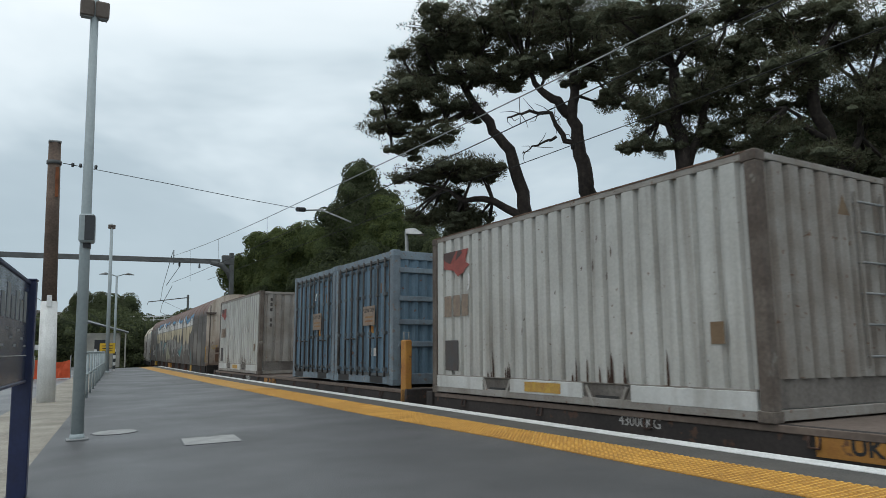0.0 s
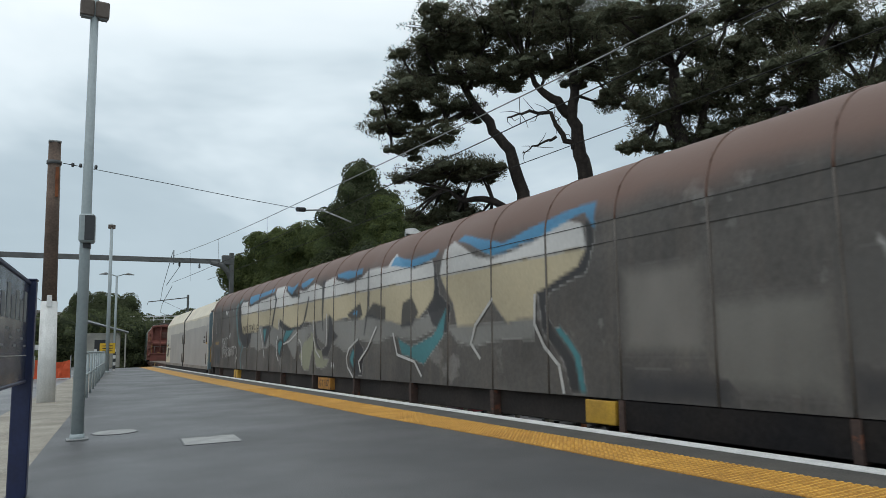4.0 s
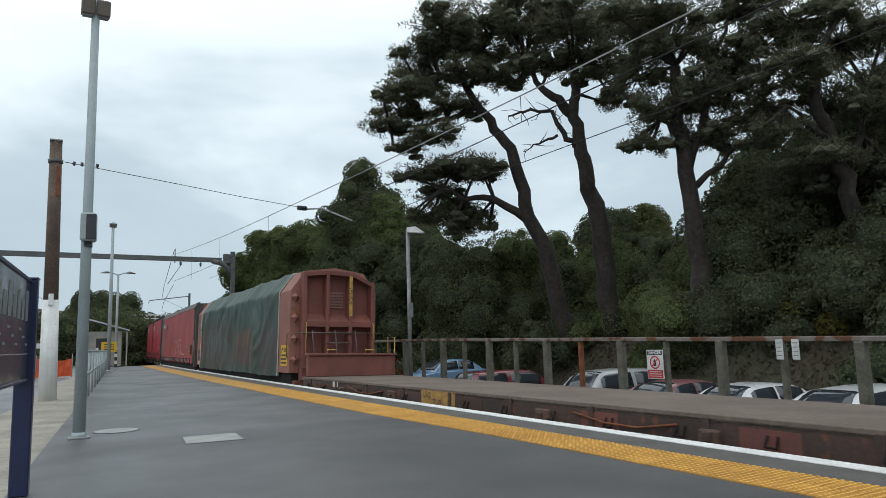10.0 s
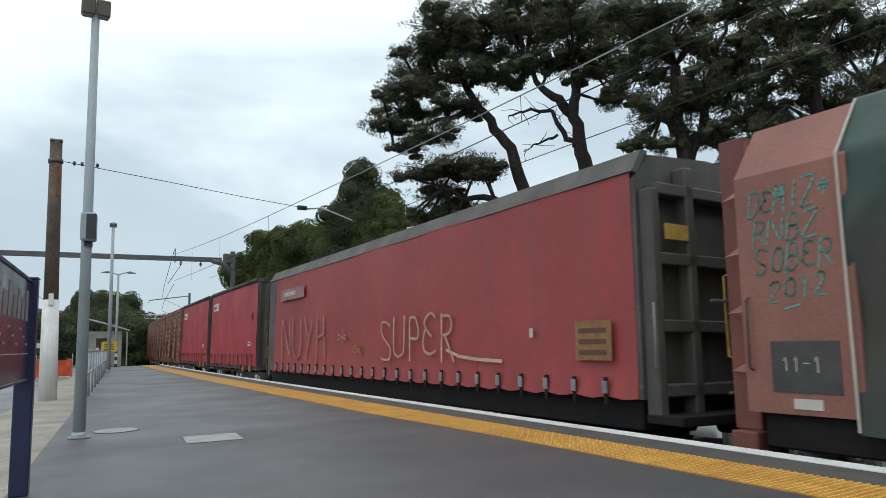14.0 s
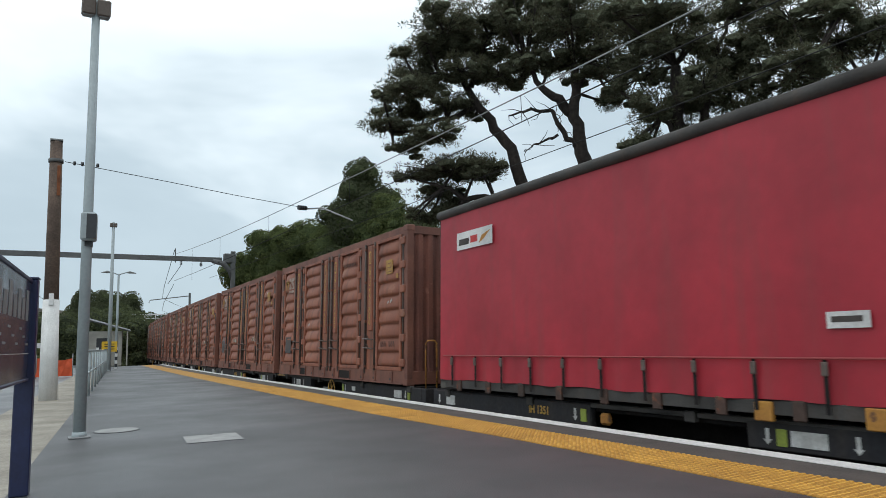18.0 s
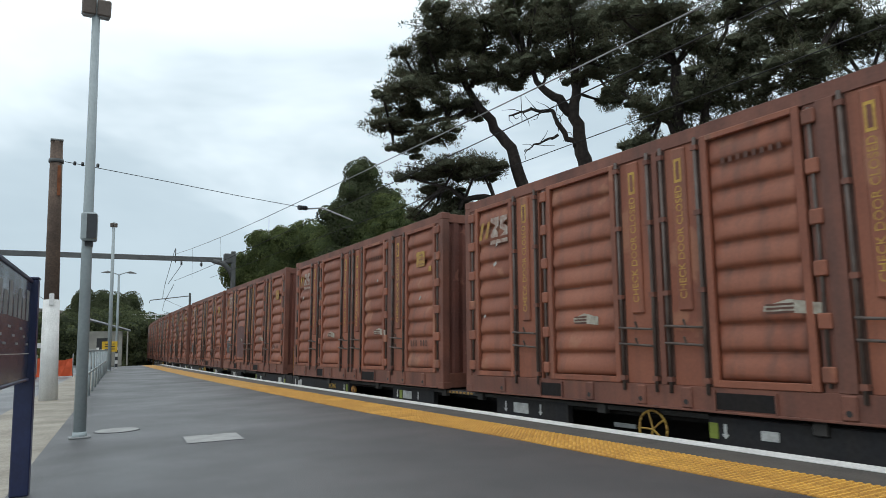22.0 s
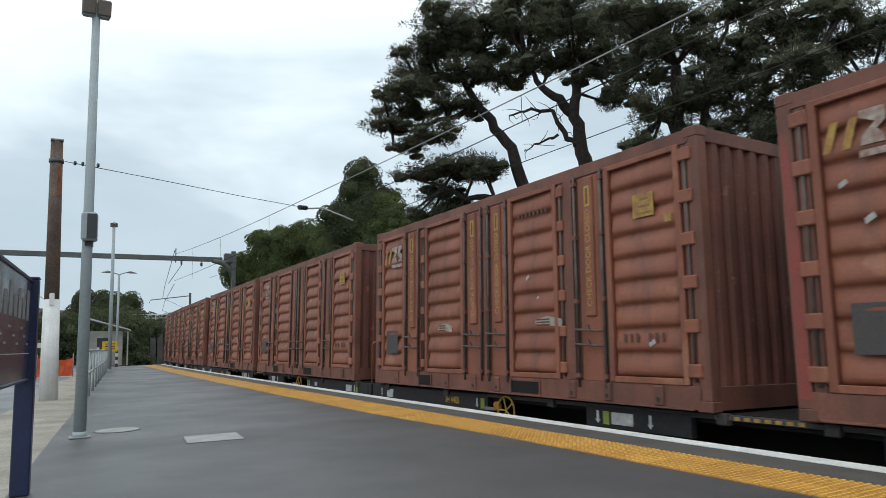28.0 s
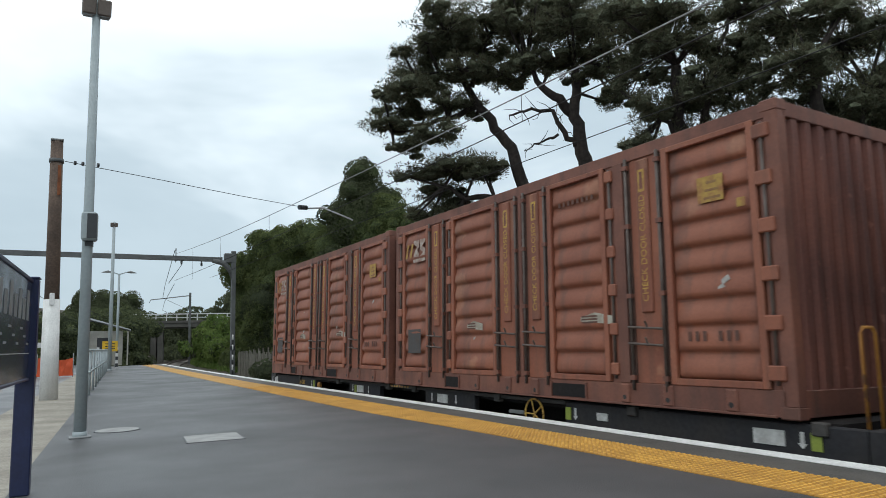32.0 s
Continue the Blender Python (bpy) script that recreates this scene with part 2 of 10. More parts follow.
M["pole_wood"] = mat("weathered_pole_wood", (0.15, 0.105, 0.08), (0.085, 0.062, 0.05), rough=0.9, scale=2, bump=0.5, bscale=25, streak=(0.22, 0.16, 0.12), grain=0.25)
M["rusty"] = mat("rust", (0.22, 0.075, 0.03), (0.12, 0.045, 0.022), rough=0.9, scale=6, bump=0.3)
M["steel_grey"] = mat("galvanised_steel", (0.27, 0.28, 0.28), (0.20, 0.21, 0.21), rough=0.5, metal=0.3, scale=3)
M["mast"] = mat("mast_steel", (0.13, 0.135, 0.135), (0.095, 0.10, 0.10), rough=0.6, metal=0.2, scale=2)
M["wire"] = mat("wire", (0.045, 0.045, 0.045), rough=0.8, bump=0, spec=0.15)
M["wire_pale"] = mat("aluminium_wire", (0.33, 0.34, 0.34), rough=0.45, metal=0.5, bump=0)
M["navy"] = mat("navy_enamel", (0.016, 0.024, 0.075), (0.013, 0.018, 0.055), rough=0.3, scale=3, bump=0.05)
M["rail"] = mat("rail_steel", (0.11, 0.085, 0.07), (0.07, 0.055, 0.045), rough=0.55, metal=0.4, scale=4)
M["railhead"] = mat("polished_rail", (0.42, 0.41, 0.40), rough=0.25, metal=0.9, bump=0.03)
M["ballast"] = mat("ballast", (0.12, 0.105, 0.092), (0.062, 0.054, 0.048), rough=0.95, scale=2, bump=1.0, bscale=18, grain=0.45)
M["sleeper"] = mat("concrete_sleeper", (0.20, 0.185, 0.165), (0.14, 0.13, 0.115), rough=0.9, scale=4)
M["earth"] = mat("grassy_earth", (0.046, 0.046, 0.026), (0.056, 0.042, 0.030), rough=0.95, scale=0.35, bump=0.6, bscale=9, grain=0.4)
M["litter"] = mat("leaf_litter", (0.085, 0.062, 0.042), (0.05, 0.055, 0.026), rough=0.95, scale=0.5, bump=0.6, bscale=12, grain=0.4)
M["fence_wood"] = mat("grey_fence_timber", (0.150, 0.138, 0.112), (0.088, 0.082, 0.066), rough=0.9, scale=4, bump=0.5, bscale=30, streak=(0.10, 0.11, 0.07), grain=0.25)
M["fence_rail"] = mat("rusty_white_rail", (0.22, 0.20, 0.185), (0.13, 0.085, 0.06), rough=0.8, scale=3, wear=(0.12, 0.05, 0.026), wear_amount=0.4, wear_scale=3)
M["orange_net"] = mat("orange_netting", (0.62, 0.09, 0.025), (0.5, 0.07, 0.02), rough=0.6, scale=4)
M["sign_white"] = mat("white_sign", (0.72, 0.72, 0.71), rough=0.45, bump=0.03)
M["sign_red"] = mat("red_sign_ink", (0.55, 0.03, 0.03), rough=0.45, bump=0.03)
M["sign_yellow"] = mat("yellow_sign", (0.66, 0.42, 0.02), (0.58, 0.36, 0.02), rough=0.45, bump=0.03)
M["ink"] = mat("black_ink", (0.02, 0.02, 0.02), rough=0.6, bump=0)
M["ink_soft"] = mat("worn_black_ink", (0.06, 0.05, 0.045), rough=0.7, bump=0)
M["stencil_white"] = mat("worn_white_stencil", (0.50, 0.49, 0.47), (0.30, 0.28, 0.26), rough=0.7, scale=9, bump=0)
M["glass_dark"] = glass_mat("dark_glass", (0.035, 0.042, 0.05), 0.08)
M["board_face"] = mat("board_face", (0.040, 0.048, 0.080), (0.030, 0.036, 0.060), rough=0.14, scale=3, bump=0.02, spec=0.5)
# ---------- ground ----------
def smooth(a, b, x):
    k = min(max((x - a) / (b - a), 0.0), 1.0)
    return k * k * (3 - 2 * k)


def terrain(x, y):
    """Height of the ground."""
    c = centre(y) if y > 0 else 6.985
    d = x - c
    left_level = -0.16 - 0.5 * smooth(-6, -30, x)
    if d < -1.9:
        z = left_level
        if y > 48:
            z = -1.0 + (left_level + 1.0) * smooth(-2.6, -7.0, d)
            z += smooth(58, 110, y) * smooth(-5.0, -34, d) * 9.0
        elif x > back(y) - 0.4:
            z = -0.95
        z += smooth(30, 120, -x) * 4
        return z
    bed = -1.02
    if d < 2.3:
        return bed
    # beyond the track: the car park near by, the hill up the line
    park = bed + (-1.65 - bed + 0.45 * smooth(21.5, 25.0, y)) * smooth(2.6, 4.3, d)
    rise_at = 10.9
    bank = park + smooth(rise_at - 0.5, rise_at + 1.6, d) * 2.6 + smooth(rise_at + 1.5, rise_at + 24, d) * 3.2
    hill = bed + 0.35 * smooth(2.3, 3.2, d) + smooth(3.2, 26, d) * 8.0
    k = smooth(32, 50, y)
    z = bank * (1 - k) + hill * k
    k2 = smooth(85, 130, y)
    z += k2 * smooth(3, 30, d) * 2.0
    return z + 0.18 * noise.noise(Vector((x * 0.25, y * 0.25, 0.3))) * smooth(3.2, 6, d)


def spaced(lo, hi, near_lo, near_hi, fine, ratio):
    vals = []
    v = near_lo
    while v < near_hi:
        vals.append(v)
        v += fine
    stp = fine
    v = near_hi
    while v < hi:
        vals.append(v)
        stp *= ratio
        v += stp
    vals.append(hi)
    stp, v = fine, near_lo - fine
    while v > lo:
        vals.insert(0, v)
        stp *= ratio
        v -= stp
    vals.insert(0, lo)
    return vals


gx = spaced(-1500, 1500, -6, 42, 0.6, 1.25)
gy = spaced(-1500, 2500, -12, 130, 1.2, 1.22)
gv = [(x, y, terrain(x, y)) for y in gy for x in gx]
nx = len(gx)
gf = [(j * nx + i, j * nx + i + 1, (j + 1) * nx + i + 1, (j + 1) * nx + i) for j in range(len(gy) - 1) for i in range(nx - 1)]
gm = bpy.data.meshes.new("ground")
gm.from_pydata(gv, [], gf)
gm.polygons.foreach_set("use_smooth", [True] * len(gf))
gm.materials.append(M["earth"])
ground = tagged(new("ground", gm), "grassy earth ground with a leaf-strewn bank", "ground", kind="structure")


def strip(name, material, s0, s1, left, right, z0, z1, label, category, step=1.0, kind="structure"):
    """A slab that follows the line: left(s) and right(s) are its borders."""
    bm = bmesh.new()
    n = max(1, int((s1 - s0) / step))
    rows = []
    for i in range(n + 1):
        s = s0 + (s1 - s0) * i / n
        a, b = left(s), right(s)
        rows.append([bm.verts.new(p) for p in ((a, s, z1), (b, s, z1), (b, s, z0), (a, s, z0))])
    for p, q in zip(rows, rows[1:]):
        for k in range(4):
            bm.faces.new((p[k], p[(k + 1) % 4], q[(k + 1) % 4], q[k]))
    bm.faces.new(rows[0])
    bm.faces.new(rows[-1][::-1])
    bmesh.ops.recalc_face_normals(bm, faces=bm.faces)
    ob = part(name, bm, material)
    return tagged(ob, label, category, kind=kind)


S0, S1 = -14.0, 46.6
strip("platform", M["asphalt"], S0, S1, back, lambda s: edge(s) - 0.56, -1.1, 0.0, "damp dark grey asphalt station platform", "platform")
strip("coping", M["coping"], S0, S1 + 0.6, lambda s: edge(s) - 0.562, lambda s: edge(s) + 0.06, -1.1, 0.004, "grey concrete platform coping beside the track", "platform edge")
strip("white_line", M["white_line"], S0, S1 + 0.6, lambda s: edge(s) - 0.135, lambda s: edge(s) + 0.056, 0.001, 0.010, "worn white painted platform edge line", "line marking")
strip("rear_strip", M["concrete"], S0, 44, lambda s: back(s) - 1.15, lambda s: back(s) - 0.004, -0.5, -0.045, "stained tan concrete strip behind the platform", "pavement")
strip("street", M["road"], -30, 70, lambda s: -34.0, lambda s: back(s) - 1.16, -0.6, -0.10, "wet grey tarmac street behind the platform", "road")
strip("car_park", M["road"], -40, 42, lambda s: 11.6, lambda s: 17.2, -2.0, -1.60, "damp grey tarmac car park", "car park")
strip("ballast", M["ballast"], -60, 260, lambda s: centre(s) - 1.72, lambda s: centre(s) + 1.9, -1.2, -0.90, "brown grey crushed stone ballast", "ballast", step=2.0, kind="stuff")

# the worn yellow mark on the asphalt
strip("worn_mark", M["faded_yellow"], 19.0, 26.5, lambda s: edge(s) - 1.22, lambda s: edge(s) - 1.12, 0.001, 0.006, "worn tan line on the asphalt", "line marking")

# rails and sleepers
track = root("railway_track", pose(0, 0, 0), "narrow gauge steel railway track on sleepers", "railway track", kind="structure")
for sgn in (-1, 1):
    bm = bmesh.new()
    rows = []
    for i in range(161):
        s = -60 + 2.0 * i
        th = radians(heading(s))
        c, (ox, oy) = centre(s), (math.cos(th), math.sin(th))
        prof = ((-0.065, -0.15), (0.065, -0.15), (0.065, -0.13), (0.012, -0.115), (0.012, -0.04), (0.034, -0.035), (0.034, 0), (-0.034, 0), (-0.034, -0.035), (-0.012, -0.04), (-0.012, -0.115), (-0.065, -0.13))
        rows.append([bm.verts.new((c + (sgn * 0.565 + a) * ox, s + (sgn * 0.565 + a) * oy, RAIL_Z + b)) for a, b in prof])
    for p, q in zip(rows, rows[1:]):
        for k in range(12):
            bm.faces.new((p[k], p[(k + 1) % 12], q[(k + 1) % 12], q[k]))
    bmesh.ops.recalc_face_normals(bm, faces=bm.faces)
    part("rail", bm, M["rail"], track)
sl = boxed(-1.05, 1.05, -0.11, 0.11, -0.16, 0, bev=0.015)
first = part("sleeper", sl, M["sleeper"], track)
first.matrix_local = pose(centre(44), 44, RAIL_Z - 0.15, 0, 0, heading(44))
for i in range(1, 120):
    s = 44 + 0.65 * i
    share("sleeper", first.data, pose(centre(s), s, RAIL_Z - 0.15, 0, 0, heading(s)), track)

# ---------- platform furniture ----------
def cover(x, y):
    t = root("manhole_cover", pose(x, y, 0), "oval grey concrete service cover with dark rim in asphalt", "manhole cover")
    bm = bmesh.new()
    tube(bm, (0, 0, 0.0), (0, 0, 0.005), 0.27, n=28)
    part("rim", bm, M["dark_plastic"], t, "dark iron rim")
    bm = bmesh.new()
    tube(bm, (0, 0, 0.0), (0, 0, 0.009), 0.25, n=28)
    part("lid", bm, M["cover_metal"], t, "pale grey lid")


cover(0.93, 9.66)
t = root("service_slab", pose(1.745, 8.04, 0, 0, 0, -6), "rectangular pale concrete access slab in asphalt", "access cover")
part("slab", boxed(-0.29, 0.29, -0.30, 0.30, 0.0, 0.008, bev=0.004), M["cover_metal"], t)
part("rim", boxed(-0.305, 0.305, -0.315, 0.315, 0.0, 0.004), M["dark_plastic"], t, "thin dark joint")
part("lifting_slot", boxed(-0.03, 0.03, 0.27, 0.29, 0.006, 0.0095), M["dark_plastic"], t)


def lamp_post(x, y, h, r, label, speaker=False, sign=False):
    t = root("lamp_post", pose(x, y, 0), label, "lamp post", "platform lamp posts")
    part("base_plate", boxed(-r * 1.7, r * 1.7, -r * 1.7, r * 1.7, 0, 0.02, bev=0.005), M["steel_grey"], t)
    bm = bmesh.new()
    tube(bm, (0, 0, 0.0), (0, 0, 0.07), r * 1.2, r * 1.1, n=14)
    part("sleeve", bm, M["lamp_grey"], t)
    bm = bmesh.new()
    tube(bm, (0, 0, 0.02), (0, 0, h), r * 1.0, r * 0.66, n=14)
    part("pole", bm, M["lamp_grey"], t)
    for sgn in (-1, 1):
        head = part("lamp_head", boxed(-0.078, 0.078, -0.10, 0.10, -0.10, 0.10, bev=0.015), M["lamp_head"], t, "brown box floodlight")
        head.matrix_local = pose(sgn * 0.085, 0, h - 0.14, 12, 0, 0)
        lens = part("lens", boxed(-0.062, 0.062, -0.08, 0.08, -0.112, -0.10), M["steel_grey"], head)
    if speaker:
        b = part("speaker", boxed(-0.085, 0.085, -0.14, 0.05, -0.17, 0.17, bev=0.02), M["lamp_grey"], t, "grey public address speaker box")
        b.matrix_local = pose(0.02, -0.02, 2.47, 0, 0, -8)
        part("grille", boxed(-0.02, 0.088, -0.150, -0.139, -0.15, 0.15, bev=0.003), M["dark_plastic"], b, "black speaker grille")
        part("bracket", boxed(-0.04, 0.04, -0.06, 0.06, -0.23, -0.17), M["dark_plastic"], b)
    if sign:
        b = part("warning_sign", boxed(-0.34, 0.34, -0.05, -0.035, 0.92, 1.42, bev=0.003), M["sign_yellow"], t, "yellow warning sign")
        for k in range(3):
            part("text_bar", boxed(-0.22, 0.22, -0.056, -0.051, 1.27 - 0.12 * k, 1.31 - 0.12 * k), M["ink"], b)
    return t


lamp_post(0.49, 9.2, 5.42, 0.068, "tall pale grey steel lamp post with speaker on the platform", speaker=True)
lamp_post(3.13, 37.2, 7.3, 0.10, "tall grey lamp post with yellow sign at the platform end", sign=True)

t = root("street_lamp", pose(4.25, 46.0, 0), "grey street lamp with two curved arms", "street lamp")
bm = bmesh.new()
tube(bm, (0, 0, -0.2), (0, 0, 5.6), 0.085, 0.06, n=10)
part("pole", bm, M["lamp_grey"], t)
for sgn in (-1, 1):
    part("arm", tubes([(0, 0, 5.55), (sgn * 0.35, 0, 5.68), (sgn * 0.5, 0, 5.70)], 0.03), M["lamp_grey"], t)
    h = part("lantern", tubes([(sgn * 0.42, 0, 5.69), (sgn * 0.62, 0, 5.72), (sgn * 0.98, 0, 5.66)], [0.03, 0.085, 0.02]), M["steel_grey"], t)

# timber pole with a white foot
t = root("timber_pole", pose(0.30, 17.6, -0.1, 0, -0.6, 0), "weathered timber catenary pole with white painted foot", "utility pole")
bm = bmesh.new()
tube(bm, (0, 0, 0), (0, 0, 2.25), 0.185, 0.165, n=14)
part("painted_foot", bm, M["white_paint"], t, "chalky white painted foot")
bm = bmesh.new()
tube(bm, (0, 0, 2.25), (0, 0, 5.89), 0.150, 0.125, n=14)
part("shaft", bm, M["pole_wood"], t)
part("cap", boxed(-0.13, 0.13, -0.13, 0.13, 5.88, 5.92, bev=0.01), M["steel_grey"], t)
bm = bmesh.new()
tube(bm, (0, 0, 5.38), (0, 0, 5.46), 0.155, n=14)
part("clamp", bm, M["mast"], t)
part("tag", boxed(-0.05, 0.05, -0.19, -0.15, 2.12, 2.38, bev=0.01), M["sign_white"], t, "small white tag")
part("rust_stain", boxed(0.03, 0.10, -0.142, -0.118, 4.6, 5.3, bev=0.01), M["rusty"], t, "rusty steel strap")

# station name board
t = root("name_board", pose(-0.05, 5.86, 0, 0, 0, -5.7), "dark glossy station board on navy posts", "sign board")
for y in (0.0, -2.35):
    p = part("post", boxed(-0.06, 0.06, y - 0.055, y + 0.055, 0, 1.53, bev=0.008), M["navy"], t, "navy blue enamelled post")
    part("cap", boxed(-0.065, 0.065, y - 0.06, y + 0.06, 1.53, 1.545, bev=0.004), M["navy"], p)
panel = part("panel", boxed(-0.02, 0.02, -2.28, -0.07, 0.82, 1.50, bev=0.004), M["board_face"], t, "dark reflective panel")
part("frame_top", boxed(-0.03, 0.03, -2.29, -0.06, 1.50, 1.525, bev=0.004), M["navy"], t)
part("frame_bottom", boxed(-0.03, 0.03, -2.29, -0.06, 0.80, 0.82, bev=0.004), M["navy"], t)
part("pinstripe", boxed(0.0205, 0.022, -2.27, -0.07, 0.99, 0.995), M["stencil_white"], panel)
for k in range(9):
    y = -0.26 - 0.2 * k
    hgt = (0.21, 0.14, 0.19, 0.14)[k % 4]
    part("letter_bar", boxed(0.0205, 0.0225, y - 0.062, y + 0.062, 1.22, 1.22 + hgt), M["steel_grey"], panel)
for k in range(12):
    y = -0.2 - 0.17 * k
    part("small_bar", boxed(0.0205, 0.0222, y - 0.06, y + 0.05, 1.05 + 0.05 * (k % 3), 1.065 + 0.05 * (k % 3)), M["steel_grey"], panel)

# handrail along the platform's rear line
t = root("platform_railing", pose(0, 0, 0), "pale blue grey steel pipe railing beside the platform", "railing")
ys = [13.6 + 2.0 * i for i in range(12)]
for y in ys:
    bm = bmesh.new()
    tube(bm, (back(y) + 0.05, y, -0.03), (back(y) + 0.05, y, 1.0), 0.028, n=8)
    part("post", bm, M["lamp_grey"], t)
for z in (1.0, 0.52):
    part("rail", tubes([(back(y) + 0.05, y, z) for y in ys], 0.026), M["lamp_grey"], t)
t = root("platform_end_gate", pose(3.6, 40.5, 0), "black and white striped gate posts at the platform end", "gate")
for k, x in enumerate((-0.75, -0.3, 0.15)):
    p = part("post", boxed(x - 0.06, x + 0.06, -0.06, 0.06, 0, 1.15, bev=0.01), M["sign_white"], t)
    for j in range(3):
        part("stripe", boxed(x - 0.063, x + 0.063, -0.063, 0.063, 0.1 + 0.36 * j, 0.28 + 0.36 * j), M["dark_plastic"], p)
part("bar", boxed(-0.8, 0.2, -0.03, 0.03, 0.95, 1.03), M["dark_plastic"], t)

# orange safety netting
t = root("safety_fence", pose(-0.6, 34, -0.1), "bright orange plastic safety netting on stakes", "safety fence")
for k in range(4):
    bm = bmesh.new()
    tube(bm, (-2.0 + 1.35 * k, 0, 0), (-2.0 + 1.35 * k, 0, 1.0), 0.02, n=6)
    part("stake", bm, M["steel_grey"], t)
bm = bmesh.new()
rows = []
for i in range(28):
    x = -2.0 + 4.05 * i / 27
    sag = 0.10 * math.sin(i * 0.7) - 0.08 * abs(math.sin(i * 0.37))
    rows.append([bm.verts.new((x, 0.03 * math.sin(i * 1.3 + z * 5), z + (sag if z > 0.5 else 0))) for z in (0.05, 0.45, 0.85)])
for p, q in zip(rows, rows[1:]):
    for k in range(2):
        bm.faces.new((p[k], q[k], q[k + 1], p[k + 1]))
net = part("netting", bm, M["orange_net"], t, "sagging orange mesh")
sol = net.modifiers.new("thickness", "SOLIDIFY")
sol.thickness = 0.01

# small shelter beyond the platform's end
M["shelter_wall"] = mat("shelter_wall", (0.36, 0.35, 0.31), (0.27, 0.265, 0.24), rough=0.8, scale=1.5)
M["shelter_roof"] = mat("shelter_roof", (0.48, 0.51, 0.53), (0.40, 0.42, 0.44), rough=0.5, scale=1.5)
t = root("shelter", pose(4.55, 58, -0.16, 0, 0, -6), "small grey shelter with a pale pitched roof", "shelter")
part("wall", boxed(-1.1, 1.2, -1.6, 1.6, 0, 2.55, bev=0.02), M["shelter_wall"], t)
part("door", boxed(-0.5, 0.4, -1.63, -1.60, 0.02, 2.05, bev=0.005), M["dark_plastic"], t)
part("roof", prism([(-1.7, 3.3), (-1.0, 3.5), (1.75, 2.62), (1.75, 2.54), (-1.0, 3.38), (-1.7, 3.18)], -2.1, 2.1), M["shelter_roof"], t)
for x in (-1.5, 1.55):
    part("veranda_post", boxed(x - 0.05, x + 0.05, -2.0, -1.9, 0, 2.5), M["shelter_wall"], t)

# ---------- overhead line ----------
t = root("overhead_portal", pose(0, 0, 0), "grey steel overhead line portal over the tracks", "overhead line portal")
part("mast", boxed(10.78, 11.04, 45.0, 45.26, -1.1, 7.15, bev=0.01), M["mast"], t)
part("mast_far", boxed(-9.2, -8.94, 45.0, 45.26, -0.7, 7.1, bev=0.01), M["mast"], t)
part("beam", boxed(-9.2, 10.2, 45.04, 45.22, 6.42, 6.72, bev=0.012), M["mast"], t)
part("brace", tubes([(9.6, 45.13, 6.5), (10.3, 45.13, 6.35), (10.7, 45.13, 5.9), (10.85, 45.13, 5.3)], [0.16, 0.2, 0.16, 0.08]), M["mast"], t)
part("mast_cap", boxed(10.3, 11.08, 44.98, 45.28, 6.35, 7.0, bev=0.06), M["mast"], t)
bm = bmesh.new()
tube(bm, (7.35, 45.1, 6.3), (7.35, 45.1, 7.2), 0.03, n=6)
part("wire_post", bm, M["mast"], t)
for x, z in ((7.7, 6.15), (8.9, 6.1)):
    bm = bmesh.new()
    tube(bm, (x, 45.1, z + 0.3), (x, 45.1, z), 0.03, n=6)
    for k in range(3):
        tube(bm, (x, 45.1, z + 0.05 + 0.07 * k), (x, 45.1, z + 0.08 + 0.07 * k), 0.09, n=8)
    part("insulator", bm, M["dark_plastic"], t)
part("steady_arm", tubes([(7.7, 45.1, 6.15), (7.0, 45.4, 5.0)], 0.02, n=6), M["mast"], t)
t2 = root("overhead_portal", pose(0, 0, 0), "distant grey overhead line bracket beside the track", "overhead line portal")
cx = centre(78)
part("mast", boxed(cx + 2.7, cx + 2.9, 78, 78.2, -1, 6.9), M["mast"], t2)
part("bracket", tubes([(cx + 2.8, 78.1, 6.6), (cx - 1.2, 78.1, 6.1), (cx - 1.3, 78.1, 5.8)], 0.05, n=6), M["mast"], t2)


def wire(name, pts, r, material, label, n=6):
    return tagged(part(name, tubes(pts, r, n), material), label, "overhead wire")


def messenger(y):
    k = (y - 4.0) / 41.0
    return 5.02 + 0.35 * max(y - 4, 0) / 18 + (1.0 * k ** 2.2 if k > 0 else 0.02 * abs(y - 4))


def over(y):
    return 7.0 + (0.3 * (y - 20) / 25 if y > 20 else 0.0)


wire("messenger_wire", [(over(y), y, min(messenger(y), 7.1)) for y in [-30, -20, -10, -4, 0, 4, 8, 12, 16, 20, 25, 30, 35, 40, 45]], 0.012, M["wire_pale"], "pale messenger wire over the track")
wire("contact_wire", [(over(y), y, 4.66 + 0.0004 * (y - 10) ** 2 * (y > 10)) for y in [-30, -15, 0, 5, 10, 15, 20, 30, 38, 45]], 0.010, M["wire"], "dark contact wire over the track")
wire("return_wire", [(9.4, y, 4.9 + 0.012 * max(y - 6, 0)) for y in [-20, 0, 8, 16, 26, 45]], 0.009, M["wire"], "thin dark return wire behind the track")
for y in (-6, 1.5, 9, 16.5, 24, 32, 39):
    wire("dropper", [(over(y), y, 4.67), (over(y), y, min(messenger(y), 7.1) - 0.01)], 0.006, M["wire"], "thin dropper between the overhead wires", n=4)
wire("messenger_wire", [(over(45), 45.1, 7.1), (centre(60), 62, 6.3), (centre(78), 78, 6.3), (centre(120), 120, 6.6)], 0.018, M["wire"], "dark messenger wire far up the line")
